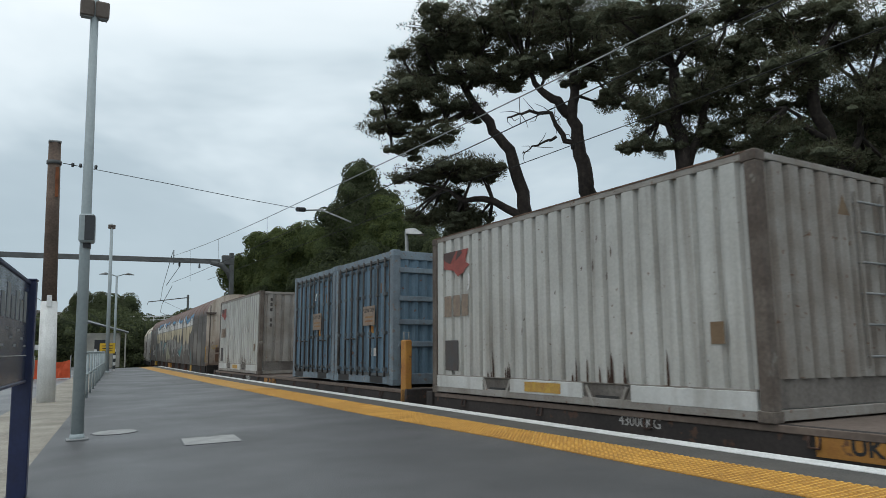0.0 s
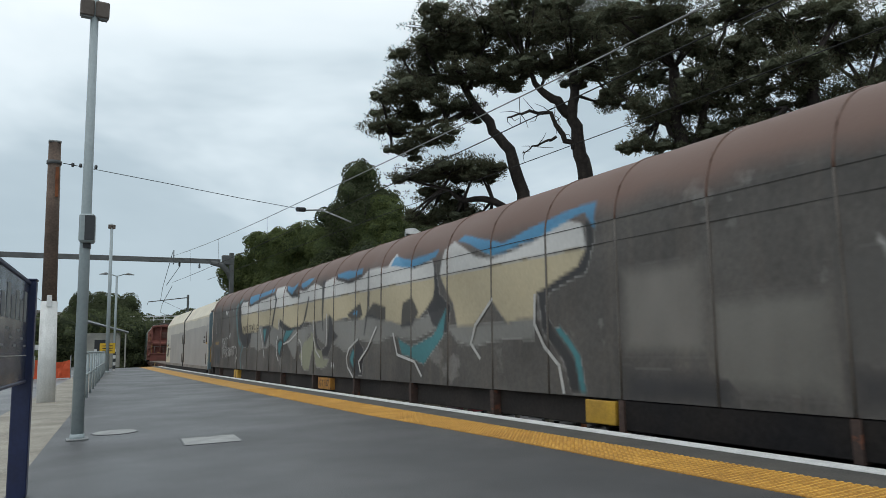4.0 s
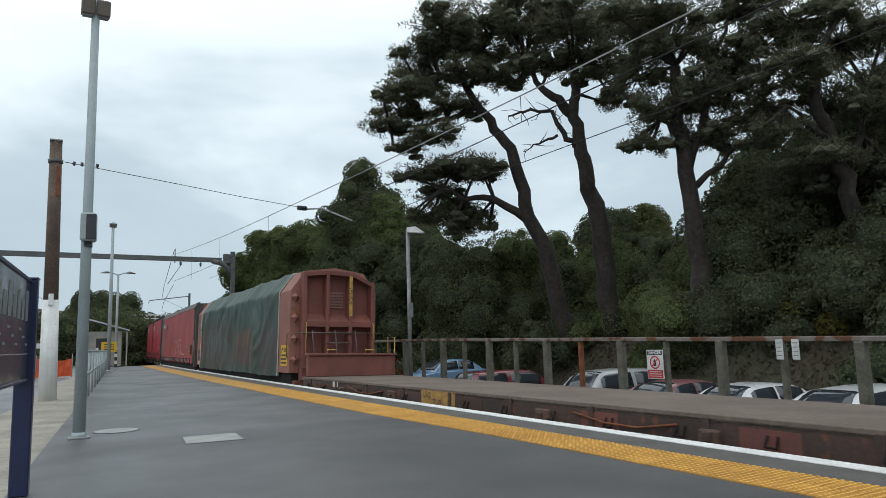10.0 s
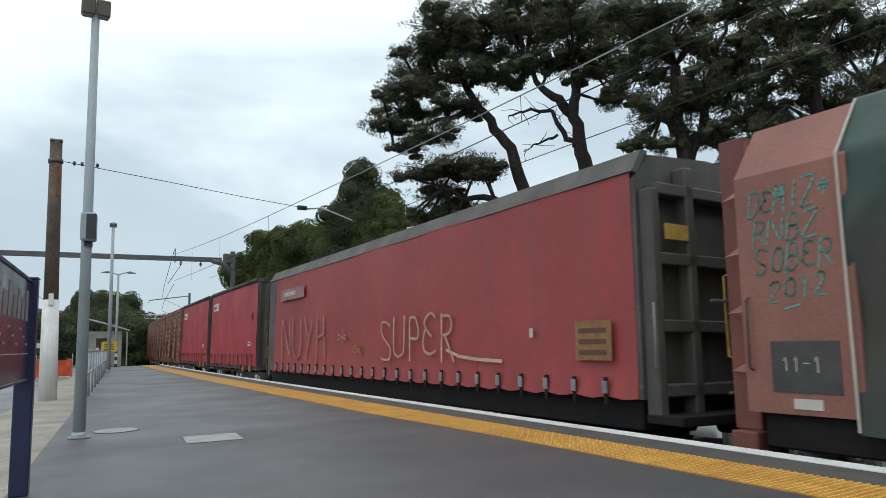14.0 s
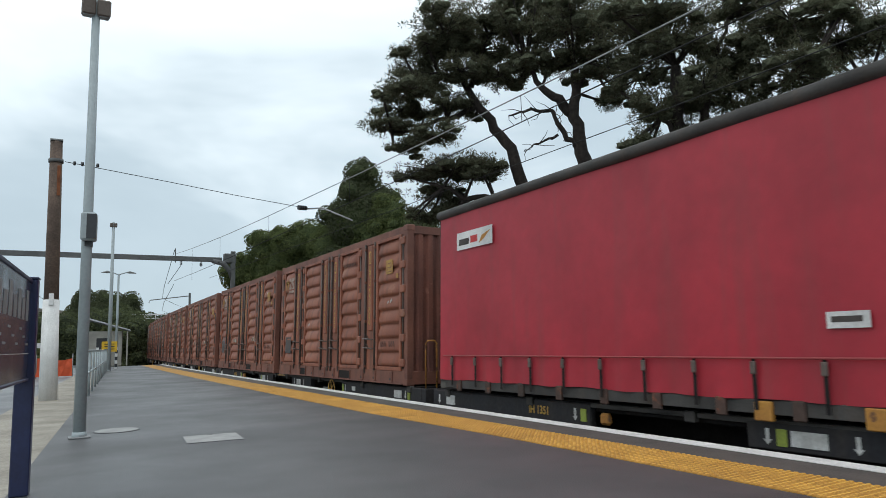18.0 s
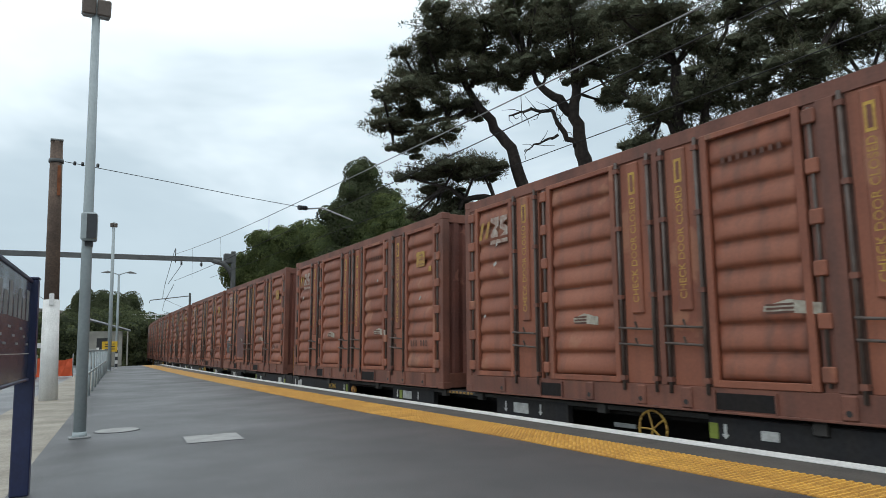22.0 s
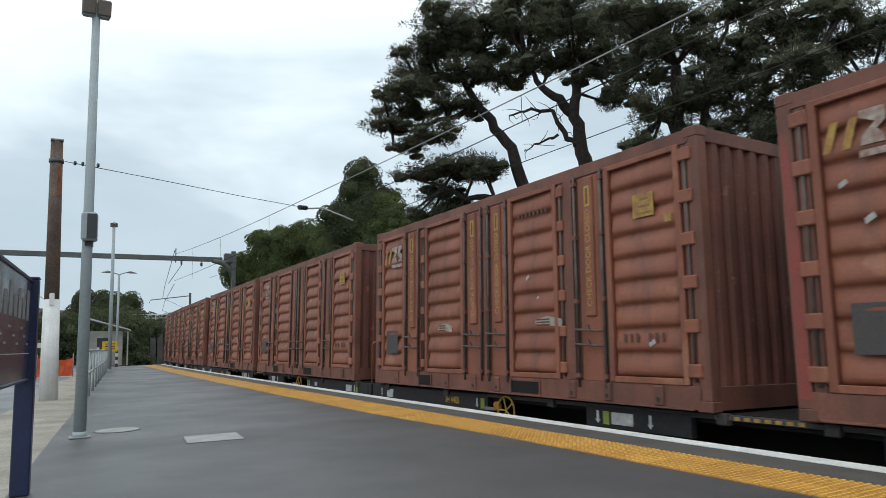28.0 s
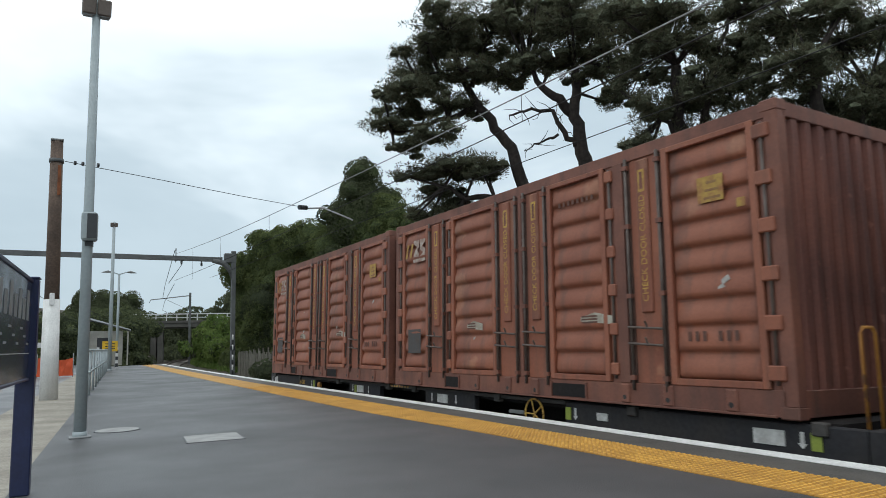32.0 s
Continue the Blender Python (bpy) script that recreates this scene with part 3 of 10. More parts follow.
wire("contact_wire", [(over(45), 45.1, 4.95), (centre(60), 62, 4.9), (centre(78), 78, 5.0), (centre(120), 120, 5.0)], 0.016, M["wire"], "dark contact wire far up the line")
t = root("pull_off", pose(0, 0, 0), "cross-span wire with insulator and pale registration arm", "overhead wire")
part("span_wire", tubes([(0.42, 17.6, 5.33), (2.6, 18.3, 5.25), (4.8, 19.1, 5.18), (6.75, 19.8, 5.15)], 0.008, n=6), M["wire"], t)
for x, y, z, r, step in ((6.72, 19.8, 5.13, 0.075, 0.07), (0.6, 17.65, 5.325, 0.05, 0.16)):
    for k in range(4):
        bm = bmesh.new()
        tube(bm, (x + step * k, y, z), (x + step * k + 0.04, y + 0.01, z), r, n=8)
        part("insulator", bm, M["dark_plastic"], t)
part("registration_arm", tubes([(7.0, 19.85, 5.12), (7.2, 19.0, 5.0), (7.6, 17.75, 4.45)], 0.026, n=6), M["wire_pale"], t, "pale curved registration arm")
for i, (xa, za, xb, yb, zb) in enumerate(((-8.6, 8.2, 0.9, 60, 4.6), (-9, 6.2, 2.5, 70, 3.4))):
    wire("street_wire", [(xa, 8, za), ((xa + xb) / 2, 30, (za + zb) / 2 - 0.3), (xb, yb, zb)], 0.015, M["wire"], "thin dark street wire against the sky")

# ---------- right-hand fence, sign, lamp ----------
FX = 11.05
t = root("boundary_fence", pose(0, 0, 0), "timber post fence with rusty white top rail beside the car park", "fence")
for i in range(-4, 14):
    y = 2.55 * i + 0.85
    ft = min(0.72 + 0.014 * y, 1.0)
    p = part("post", boxed(FX - 0.085, FX + 0.085, y - 0.08, y + 0.08, -1.65, ft + 0.02 + 0.02 * math.sin(i * 2.1), bev=0.02), M["fence_wood"], t)
    y2 = y + 1.3
    mt = M["rusty"] if i == 4 else M["fence_wood"]
    part("thin_post", boxed(FX - 0.055, FX + 0.055, y2 - 0.048, y2 + 0.048, -1.65, ft + 0.01, bev=0.012), mt, t)
    tr = part("top_rail", boxed(-0.06, 0.06, -1.272, 1.272, 0.0, 0.085, bev=0.012), M["fence_rail"], t)
    tr.matrix_local = pose(FX, y, ft, 0.8 if ft < 0.999 else 0, 0, 0)
t2 = root("paling_fence", pose(0, 0, 0), "grey timber paling fence beside the track", "fence")
k = 0
y = 34.6
while y < 44:
    hgt = 0.62 + 0.1 * math.sin(k * 1.7) + (0.16 if k % 4 == 0 else 0)
    part("paling", boxed(11.0, 11.05, y, y + 0.17, -1.3, hgt, bev=0.008), M["fence_wood"], t2)
    y += 0.24 + 0.06 * math.sin(k * 2.3)
    k += 1
part("rail", boxed(11.05, 11.12, 34.5, 44, 0.2, 0.3), M["fence_wood"], t2)

t = root("danger_sign", pose(FX - 0.15, 9.98, 0.40) @ Matrix.Scale(0.86, 4), "white danger sign with red panel on fence post", "sign")
pl = part("plate", boxed(-0.008, 0.008, -0.25, 0.25, -0.34, 0.34, bev=0.004), M["sign_white"], t)
part("red_panel", boxed(-0.011, -0.009, -0.23, 0.23, -0.32, -0.13), M["sign_red"], pl, "red notice panel")
part("header_bar", boxed(-0.011, -0.009, -0.23, 0.23, 0.22, 0.32), M["ink"], pl, "black header panel")
words("header_word", "DANGER", 0.10, side_pose(-0.0125, 0, 0.27), M["sign_white"], pl, bold=0.003)
for k in range(3):
    part("text_bar", boxed(-0.013, -0.0112, -0.18, 0.18, -0.18 - 0.05 * k, -0.165 - 0.05 * k), M["sign_white"], pl)
bm = bmesh.new()
for i in range(24):
    a, b = 2 * math.pi * i / 24, 2 * math.pi * (i + 1) / 24
    q = [bm.verts.new((-0.0115, r * math.cos(g), 0.045 + r * math.sin(g))) for r, g in ((0.155, a), (0.155, b), (0.12, b), (0.12, a))]
    bm.faces.new(q)
stroke(bm, [(-0.10, 0.145), (0.10, -0.055)], 0.03, lambda u, v: (-0.0118, u, v))
part("prohibition_ring", bm, M["sign_red"], pl, "red prohibition ring")
bm = bmesh.new()
painted(bm, [(-0.035, -0.04), (0.045, -0.04), (0.03, 0.04), (0.05, 0.07), (0.0, 0.13), (-0.04, 0.06)], lambda u, v: (-0.0105, u, v))
part("pictogram", bm, M["ink"], pl)
for y in (-0.145, 0.145):
    t = root("notice", pose(FX - 0.13, 7.09 + y, 0.69), "small white notice on a fence post", "sign", "notices on the fence")
    p = part("sheet", boxed(-0.006, 0.006, -0.065, 0.065, -0.17, 0.17, bev=0.002), M["sign_white"], t)
    for k in range(4):
        part("text_bar", boxed(-0.009, -0.0065, -0.045, 0.045, 0.10 - 0.07 * k, 0.115 - 0.07 * k), M["steel_grey"], p)

t = root("lamp_post", pose(12.1, 22.9, -1.65), "pale grey lamp post with wedge lantern beside car park", "lamp post")
bm = bmesh.new()
tube(bm, (0, 0, 0), (0, 0, 6.9), 0.085, 0.07, n=10)
part("pole", bm, M["steel_grey"], t)
part("cabinet", boxed(-0.11, 0.11, -0.13, -0.06, 3.55, 4.1, bev=0.02), M["steel_grey"], t, "small grey box")
h = part("lantern", prism([(0.0, 6.78), (0.62, 6.72), (0.66, 6.76), (0.35, 6.98), (0.0, 6.96)], -0.17, 0.17), M["sign_white"], t, "pale wedge lantern")
h.matrix_local = pose(0, 0, 0, 0, 0, -40)
t = root("marker_post", pose(centre(43) + 2.2, 42.5, -1.0), "black and white striped trackside marker post", "marker post")
for k in range(9):
    bm = bmesh.new()
    tube(bm, (0, 0, 0.3 * k), (0, 0, 0.3 * k + 0.3), 0.05, n=8)
    part("band", bm, (M["sign_white"], M["dark_plastic"])[k % 2], t)
part("number_plate", boxed(-0.16, 0.16, -0.03, 0.03, 1.75, 2.0, bev=0.01), M["dark_plastic"], t)

# ---------- road bridge up the line ----------
M["bridge"] = mat("bridge_concrete", (0.11, 0.105, 0.095), (0.07, 0.067, 0.06), rough=0.85, scale=0.8, streak=(0.07, 0.068, 0.06), bscale=8)
t = root("road_bridge", pose(centre(96) + 0.6, 96, -0.15, 0, 0, -10), "grey concrete road bridge with white railings over the track", "bridge")
part("deck", boxed(-9, 9, -3.0, 3.0, 3.75, 4.45, bev=0.03), M["bridge"], t)
part("parapet_beam", boxed(-9, 9, -3.15, -2.9, 4.3, 4.6, bev=0.02), M["bridge"], t)
for x in (-2.7, -1.9, 4.4):
    part("pier", boxed(x - 0.35, x + 0.35, -2.6, 2.6, -1.6, 3.75, bev=0.05), M["bridge"], t)
part("abutment", boxed(-10.5, -7.6, -3.4, 3.4, -2.3, 4.4), M["bridge"], t)
part("abutment", boxed(7.6, 10.5, -3.4, 3.4, -2.3, 4.4), M["bridge"], t)
for i in range(15):
    x = -8.6 + 1.23 * i
    part("railing_post", boxed(x - 0.06, x + 0.06, -3.1, -2.98, 4.6, 5.45), M["sign_white"], t)
part("handrail", boxed(-9, 9, -3.12, -2.96, 5.38, 5.5), M["sign_white"], t)
part("mid_rail", boxed(-9, 9, -3.10, -2.98, 4.95, 5.03), M["sign_white"], t)

# a worn tan line across the asphalt, in broken lengths
M["worn_tan"] = mat("worn_tan_paint", (0.30, 0.24, 0.17), (0.16, 0.14, 0.12), rough=0.8, scale=6, bump=0)
for i in range(6):
    y = 19.2 + 1.5 * i
    a = part("worn_line", boxed(-0.05, 0.05, -0.55, 0.55, 0.0005, 0.0035), M["worn_tan"])
    a.matrix_local = pose(edge(y) - 1.28, y, 0, 0, 0, -1.5 - 0.4 * i)
    tagged(a, "worn tan paint line on the asphalt", "line", kind="structure")
# ---------- the goods train ----------
# Things of the train have their origin at rail level in their middle; their near end is at -y.
MOVING = []


def vehicle(name, q0, q1, label, category, group=""):
    """A thing of the train that spans q0 to q1 metres behind the first one."""
    mid = (q0 + q1) / 2
    ob = root(name, rolling(mid, 0.0), label, category, group)
    MOVING.append((ob, mid))
    return ob


def rolling(q, t):
    s = q - travelled(t)
    return pose(centre(s), s, RAIL_Z + 0.03, 0, LEAN, heading(s))


TRAIN_BROWN = (0.235, 0.090, 0.060)
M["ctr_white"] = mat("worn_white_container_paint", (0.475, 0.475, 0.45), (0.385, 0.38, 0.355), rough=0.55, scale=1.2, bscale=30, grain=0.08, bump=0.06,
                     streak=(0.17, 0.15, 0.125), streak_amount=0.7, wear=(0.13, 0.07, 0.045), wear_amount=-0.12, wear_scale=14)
# Dirty white; the weaker light on the end walls is in the colour too.
M["ctr_white_end"] = mat("dirty_shaded_white", (0.29, 0.275, 0.252), (0.20, 0.178, 0.155), rough=0.65, scale=2.2, wear=(0.15, 0.085, 0.055), wear_amount=0.0, wear_scale=14, streak=(0.17, 0.12, 0.09), streak_amount=0.55)
M["ctr_blue"] = mat("faded_blue_container_paint", (0.112, 0.186, 0.250), (0.080, 0.132, 0.178), rough=0.5, scale=1.4, bscale=30, grain=0.08, bump=0.06,
                    streak=(0.055, 0.066, 0.075), streak_amount=0.85, wear=(0.12, 0.06, 0.04), wear_amount=0.04)
M["blue_grime"] = mat("grimy_grey_blue_steel", (0.105, 0.118, 0.125), (0.060, 0.064, 0.066), rough=0.7, scale=3)
M["ctr_blue_post"] = mat("grey_blue_container_frame", (0.185, 0.24, 0.28), (0.12, 0.15, 0.18), rough=0.6, scale=2.5, wear=(0.17, 0.15, 0.14), wear_amount=0.16, wear_scale=11, streak=(0.09, 0.08, 0.075), streak_amount=0.6)
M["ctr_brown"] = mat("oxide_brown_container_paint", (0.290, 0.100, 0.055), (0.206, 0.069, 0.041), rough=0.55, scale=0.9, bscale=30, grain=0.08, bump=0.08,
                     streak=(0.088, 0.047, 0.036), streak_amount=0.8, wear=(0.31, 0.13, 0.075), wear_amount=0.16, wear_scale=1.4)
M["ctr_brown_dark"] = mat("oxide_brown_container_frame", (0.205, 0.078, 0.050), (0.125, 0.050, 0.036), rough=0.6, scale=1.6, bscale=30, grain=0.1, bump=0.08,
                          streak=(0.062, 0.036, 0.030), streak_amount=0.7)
# Grimy end walls, their brown also lowered for the dimmer light there.
M["ctr_brown_end"] = mat("grimy_shaded_brown_end", (0.185, 0.064, 0.042), (0.115, 0.043, 0.033), rough=0.65, scale=1.2, bscale=30, grain=0.12, bump=0.1, streak=(0.06, 0.032, 0.027), streak_amount=0.7, wear=(0.24, 0.10, 0.07), wear_amount=0.05, wear_scale=5)
M["rod_dark"] = mat("greasy_dark_rod", (0.058, 0.050, 0.046), (0.038, 0.033, 0.030), rough=0.6, scale=5)
M["rod"] = mat("grimy_lock_rod", (0.125, 0.098, 0.086), (0.075, 0.056, 0.048), rough=0.55, scale=5, metal=0.1)
M["black_frame"] = mat("grimy_black_underframe", (0.014, 0.013, 0.014), (0.024, 0.020, 0.018), rough=0.8, scale=2, bscale=20, grain=0.2, spec=0.2)
M["brown_frame"] = mat("rusty_brown_underframe", (0.075, 0.042, 0.032), (0.045, 0.032, 0.027), rough=0.75, scale=1.5, bscale=22, grain=0.2, wear=(0.15, 0.055, 0.03), wear_amount=0.2)
M["old_frame"] = mat("grimy_dark_underframe", (0.046, 0.036, 0.032), (0.028, 0.024, 0.022), rough=0.75, scale=1.5, bscale=22, grain=0.2, wear=(0.085, 0.045, 0.03), wear_amount=0.12)
M["deck"] = mat("dusty_steel_deck", (0.170, 0.130, 0.106), (0.122, 0.092, 0.075), rough=0.85, scale=1.0, bscale=18, grain=0.15)
M["orange_post"] = mat("orange_painted_steel", (0.42, 0.20, 0.035), (0.33, 0.14, 0.03), rough=0.6, scale=4, wear=(0.15, 0.07, 0.03), wear_amount=0.2)
M["curtain_red"] = mat("red_curtain_vinyl", (0.40, 0.020, 0.036), (0.30, 0.017, 0.030), rough=0.45, scale=0.9, bscale=6, grain=0.06, bump=0.15, streak=(0.22, 0.04, 0.042), streak_amount=0.55)
M["curtain_faded"] = mat("faded_red_curtain_vinyl", (0.33, 0.050, 0.052), (0.27, 0.045, 0.047), rough=0.55, scale=0.7, bscale=6, grain=0.06, bump=0.12, streak=(0.20, 0.065, 0.06), streak_amount=0.5)
M["grey_end"] = mat("dark_grey_container_end", (0.088, 0.082, 0.072), (0.058, 0.055, 0.050), rough=0.6, scale=1.5, streak=(0.045, 0.043, 0.04), streak_amount=0.6, wear=(0.13, 0.09, 0.05), wear_amount=0.06)
M["van_grey"] = mat("grimy_grey_van_side", (0.100, 0.090, 0.081), (0.062, 0.056, 0.051), rough=0.55, scale=0.9, bscale=18, grain=0.14, bump=0.08, streak=(0.135, 0.112, 0.094), streak_amount=0.6, wear=(0.16, 0.15, 0.14), wear_amount=0.1, wear_scale=1.3)
M["van_roof"] = mat("brown_van_roof", (0.160, 0.090, 0.066), (0.120, 0.074, 0.058), rough=0.6, scale=0.6, bscale=18, grain=0.1, streak=(0.10, 0.075, 0.068), streak_amount=0.5)
M["rust_dark"] = mat("dark_rust_stain", (0.062, 0.036, 0.027), (0.15, 0.085, 0.055), rough=0.8, scale=4, bump=0.1)
M["van_under"] = mat("dark_brown_underframe", (0.034, 0.025, 0.021), (0.022, 0.018, 0.016), rough=0.8, scale=1.5, bscale=22, grain=0.2)
M["van_rib"] = mat("grey_van_rib", (0.12, 0.105, 0.092), (0.085, 0.072, 0.062), rough=0.6, scale=1.5)
M["grimy_rail"] = mat("grimy_cream_rail", (0.30, 0.27, 0.235), (0.19, 0.165, 0.14), rough=0.65, scale=1.2, bscale=20, grain=0.15, streak=(0.10, 0.08, 0.065), streak_amount=0.7)
M["van_seam"] = mat("dark_sheet_seam", (0.05, 0.045, 0.04), rough=0.7, scale=3)
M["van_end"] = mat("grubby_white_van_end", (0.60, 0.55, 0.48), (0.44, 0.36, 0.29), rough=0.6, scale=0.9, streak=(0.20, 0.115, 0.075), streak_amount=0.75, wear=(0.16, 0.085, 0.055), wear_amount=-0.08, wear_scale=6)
M["hopper_cream"] = mat("grubby_cream_wagon_paint", (0.72, 0.645, 0.50), (0.62, 0.56, 0.45), rough=0.5, scale=0.8, bscale=20, grain=0.06, bump=0.04, streak=(0.30, 0.28, 0.245), streak_amount=0.5)
M["hopper_grey"] = mat("grey_patch_paint", (0.375, 0.352, 0.328), (0.33, 0.31, 0.292), rough=0.55, scale=0.8, bscale=20, grain=0.05, bump=0.03, streak=(0.34, 0.33, 0.31), streak_amount=0.4)
M["hopper_pale"] = mat("pale_grey_patch_paint", (0.56, 0.525, 0.465), (0.49, 0.465, 0.415), rough=0.55, scale=0.8, bscale=20, grain=0.05, bump=0.03)
M["hopper_blue"] = mat("light_blue_wagon_end", (0.130, 0.195, 0.220), (0.085, 0.125, 0.145), rough=0.55, scale=1.2, streak=(0.06, 0.07, 0.075), streak_amount=0.7)
M["tarp"] = mat("dark_green_tarpaulin", (0.019, 0.058, 0.043), (0.036, 0.060, 0.049), rough=0.5, scale=0.6, bscale=9, grain=0.1, bump=0.1, streak=(0.085, 0.078, 0.072), streak_amount=0.3)
M["tarp_tag"] = mat("faded_brown_graffiti", (0.074, 0.058, 0.052), (0.055, 0.050, 0.046), rough=0.65, scale=1.5)
M["tarp_tag2"] = mat("faded_orange_graffiti", (0.125, 0.070, 0.054), (0.09, 0.060, 0.05), rough=0.65, scale=1.5)
M["faint_label"] = mat("faded_grey_label", (0.30, 0.17, 0.15), (0.27, 0.12, 0.11), rough=0.6, scale=3)
M["under_grey"] = mat("dark_grey_steel_frame", (0.060, 0.056, 0.052), (0.036, 0.034, 0.032), rough=0.7, scale=2, streak=(0.09, 0.06, 0.04), streak_amount=0.3)
M["slate"] = mat("grimy_black_panel", (0.045, 0.045, 0.047), (0.075, 0.07, 0.066), rough=0.7, scale=5)
M["chevron_orange"] = mat("faded_orange_chevron", (0.30, 0.13, 0.045), (0.20, 0.09, 0.05), rough=0.7, scale=8, bump=0)
M["pink_oxide"] = mat("pinkish_oxide_paint", (0.30, 0.125, 0.095), (0.235, 0.10, 0.08), rough=0.6, scale=1.0, streak=(0.16, 0.08, 0.065), streak_amount=0.5)
M["oxide"] = mat("red_oxide_bulkhead", (0.215, 0.068, 0.052), (0.15, 0.055, 0.044), rough=0.65, scale=1.2, streak=(0.10, 0.042, 0.036), streak_amount=0.6)
M["paint_white"] = mat("graffiti_white", (0.50, 0.49, 0.47), (0.40, 0.39, 0.37), rough=0.5, scale=2, bump=0)
M["paint_silver"] = mat("graffiti_silver", (0.20, 0.19, 0.175), (0.15, 0.145, 0.135), rough=0.5, scale=1.2, bump=0)
M["paint_lime"] = mat("graffiti_lime", (0.27, 0.27, 0.18), (0.17, 0.165, 0.12), rough=0.5, scale=3.5, bump=0)
M["paint_cream"] = mat("graffiti_cream", (0.42, 0.355, 0.235), (0.35, 0.29, 0.195), rough=0.5, scale=2, bump=0)
M["paint_blue"] = mat("graffiti_blue", (0.075, 0.245, 0.42), (0.07, 0.17, 0.28), rough=0.5, scale=2, bump=0)
M["paint_teal"] = mat("graffiti_teal", (0.055, 0.19, 0.215), (0.045, 0.14, 0.155), rough=0.5, scale=2, bump=0)
M["paint_black"] = mat("graffiti_black", (0.035, 0.033, 0.034), (0.05, 0.046, 0.045), rough=0.5, scale=2, bump=0)
M["paint_yellow"] = mat("chrome_yellow_paint", (0.52, 0.30, 0.03), (0.40, 0.23, 0.03), rough=0.5, scale=5)
M["tag_green"] = mat("turquoise_marker", (0.10, 0.42, 0.36), rough=0.5, bump=0)
M["tag_dim"] = mat("faded_tan_spray", (0.42, 0.22, 0.17), (0.34, 0.13, 0.11), rough=0.6, scale=4, bump=0)
M["faded_panel"] = mat("faded_olive_panel", (0.26, 0.15, 0.05), (0.20, 0.09, 0.045), rough=0.6, scale=8, bump=0)
M["tag_pale"] = mat("pale_tan_marker", (0.56, 0.40, 0.29), (0.46, 0.30, 0.22), rough=0.5, scale=4, bump=0)
M["stencil_yellow"] = mat("worn_yellow_stencil", (0.50, 0.32, 0.055), (0.36, 0.19, 0.055), rough=0.6, scale=9, bump=0)
M["door_gap"] = mat("shaded_door_gap", (0.085, 0.040, 0.029), (0.050, 0.027, 0.021), rough=0.8, scale=4)
M["torn_paper"] = mat("torn_dirty_paper", (0.40, 0.38, 0.32), (0.24, 0.20, 0.16), rough=0.8, scale=9, bump=0)
M["faint_ink"] = mat("worn_dark_stencil", (0.085, 0.042, 0.032), (0.13, 0.055, 0.038), rough=0.7, scale=12, bump=0)
M["worn_white"] = mat("worn_white_emblem", (0.42, 0.36, 0.31), (0.24, 0.13, 0.10), rough=0.7, scale=12, bump=0)
M["faded_label"] = mat("worn_yellow_label", (0.42, 0.27, 0.06), (0.29, 0.13, 0.055), rough=0.7, scale=11, bump=0)
M["patch_brown"] = mat("brown_label", (0.17, 0.11, 0.06), rough=0.6, bump=0)
M["patch_grey"] = mat("slate_paint_patch", (0.055, 0.054, 0.056), (0.075, 0.06, 0.055), rough=0.6, scale=6)


def castings(t, material, hw, hl, z0, z1):
    for sx in (-1, 1):
        for sy in (-1, 1):
            for z in (z0, z1 - 0.118):
                c = part("corner_casting", boxed(sx * hw - 0.08, sx * hw + 0.08, sy * hl - 0.09, sy * hl + 0.09, z, z + 0.118, bev=0.012), material, t)
                c.matrix_local = pose(-sx * 0.076, -sy * 0.086, 0)
                if sx < 0:
                    x = -hw - 0.0062 
                    bm = bmesh.new()
                    tube(bm, (x + 0.004, sy * (hl - 0.0), z + 0.06), (x + 0.0005, sy * (hl - 0.0), z + 0.06), 0.028, n=8)
                    part("hole", bm, M["ink"], c)


def frame_of(t, material, hw, hl, z0, z1, post=0.13, rail=0.11, top=0.08, post_mat=None):
    """Corner posts and rails of a container."""
    for sx in (-1, 1):
        for sy in (-1, 1):
            x0, x1 = sorted((sx * hw, sx * (hw - post)))
            y0, y1 = sorted((sy * hl, sy * (hl - post)))
            part("corner_post", boxed(x0, x1, y0, y1, z0 + 0.11, z1 - 0.11, bev=0.01), post_mat or material, t)
        x0, x1 = sorted((sx * hw, sx * (hw - 0.06)))
        part("bottom_rail", boxed(x0, x1, -hl + 0.1, hl - 0.1, z0 + 0.02, z0 + 0.02 + rail, bev=0.006), material, t)
        part("top_rail", boxed(x0, x1, -hl + 0.1, hl - 0.1, z1 - top - 0.02, z1 - 0.02, bev=0.006), material, t)
    for sy in (-1, 1):
        y0, y1 = sorted((sy * hl, sy * (hl - 0.06)))
        part("end_sill", boxed(-hw + 0.1, hw - 0.1, y0, y1, z0 + 0.02, z0 + 0.02 + rail, bev=0.006), material, t)
        part("end_header", boxed(-hw + 0.1, hw - 0.1, y0, y1, z1 - top - 0.02, z1 - 0.02, bev=0.006), material, t)


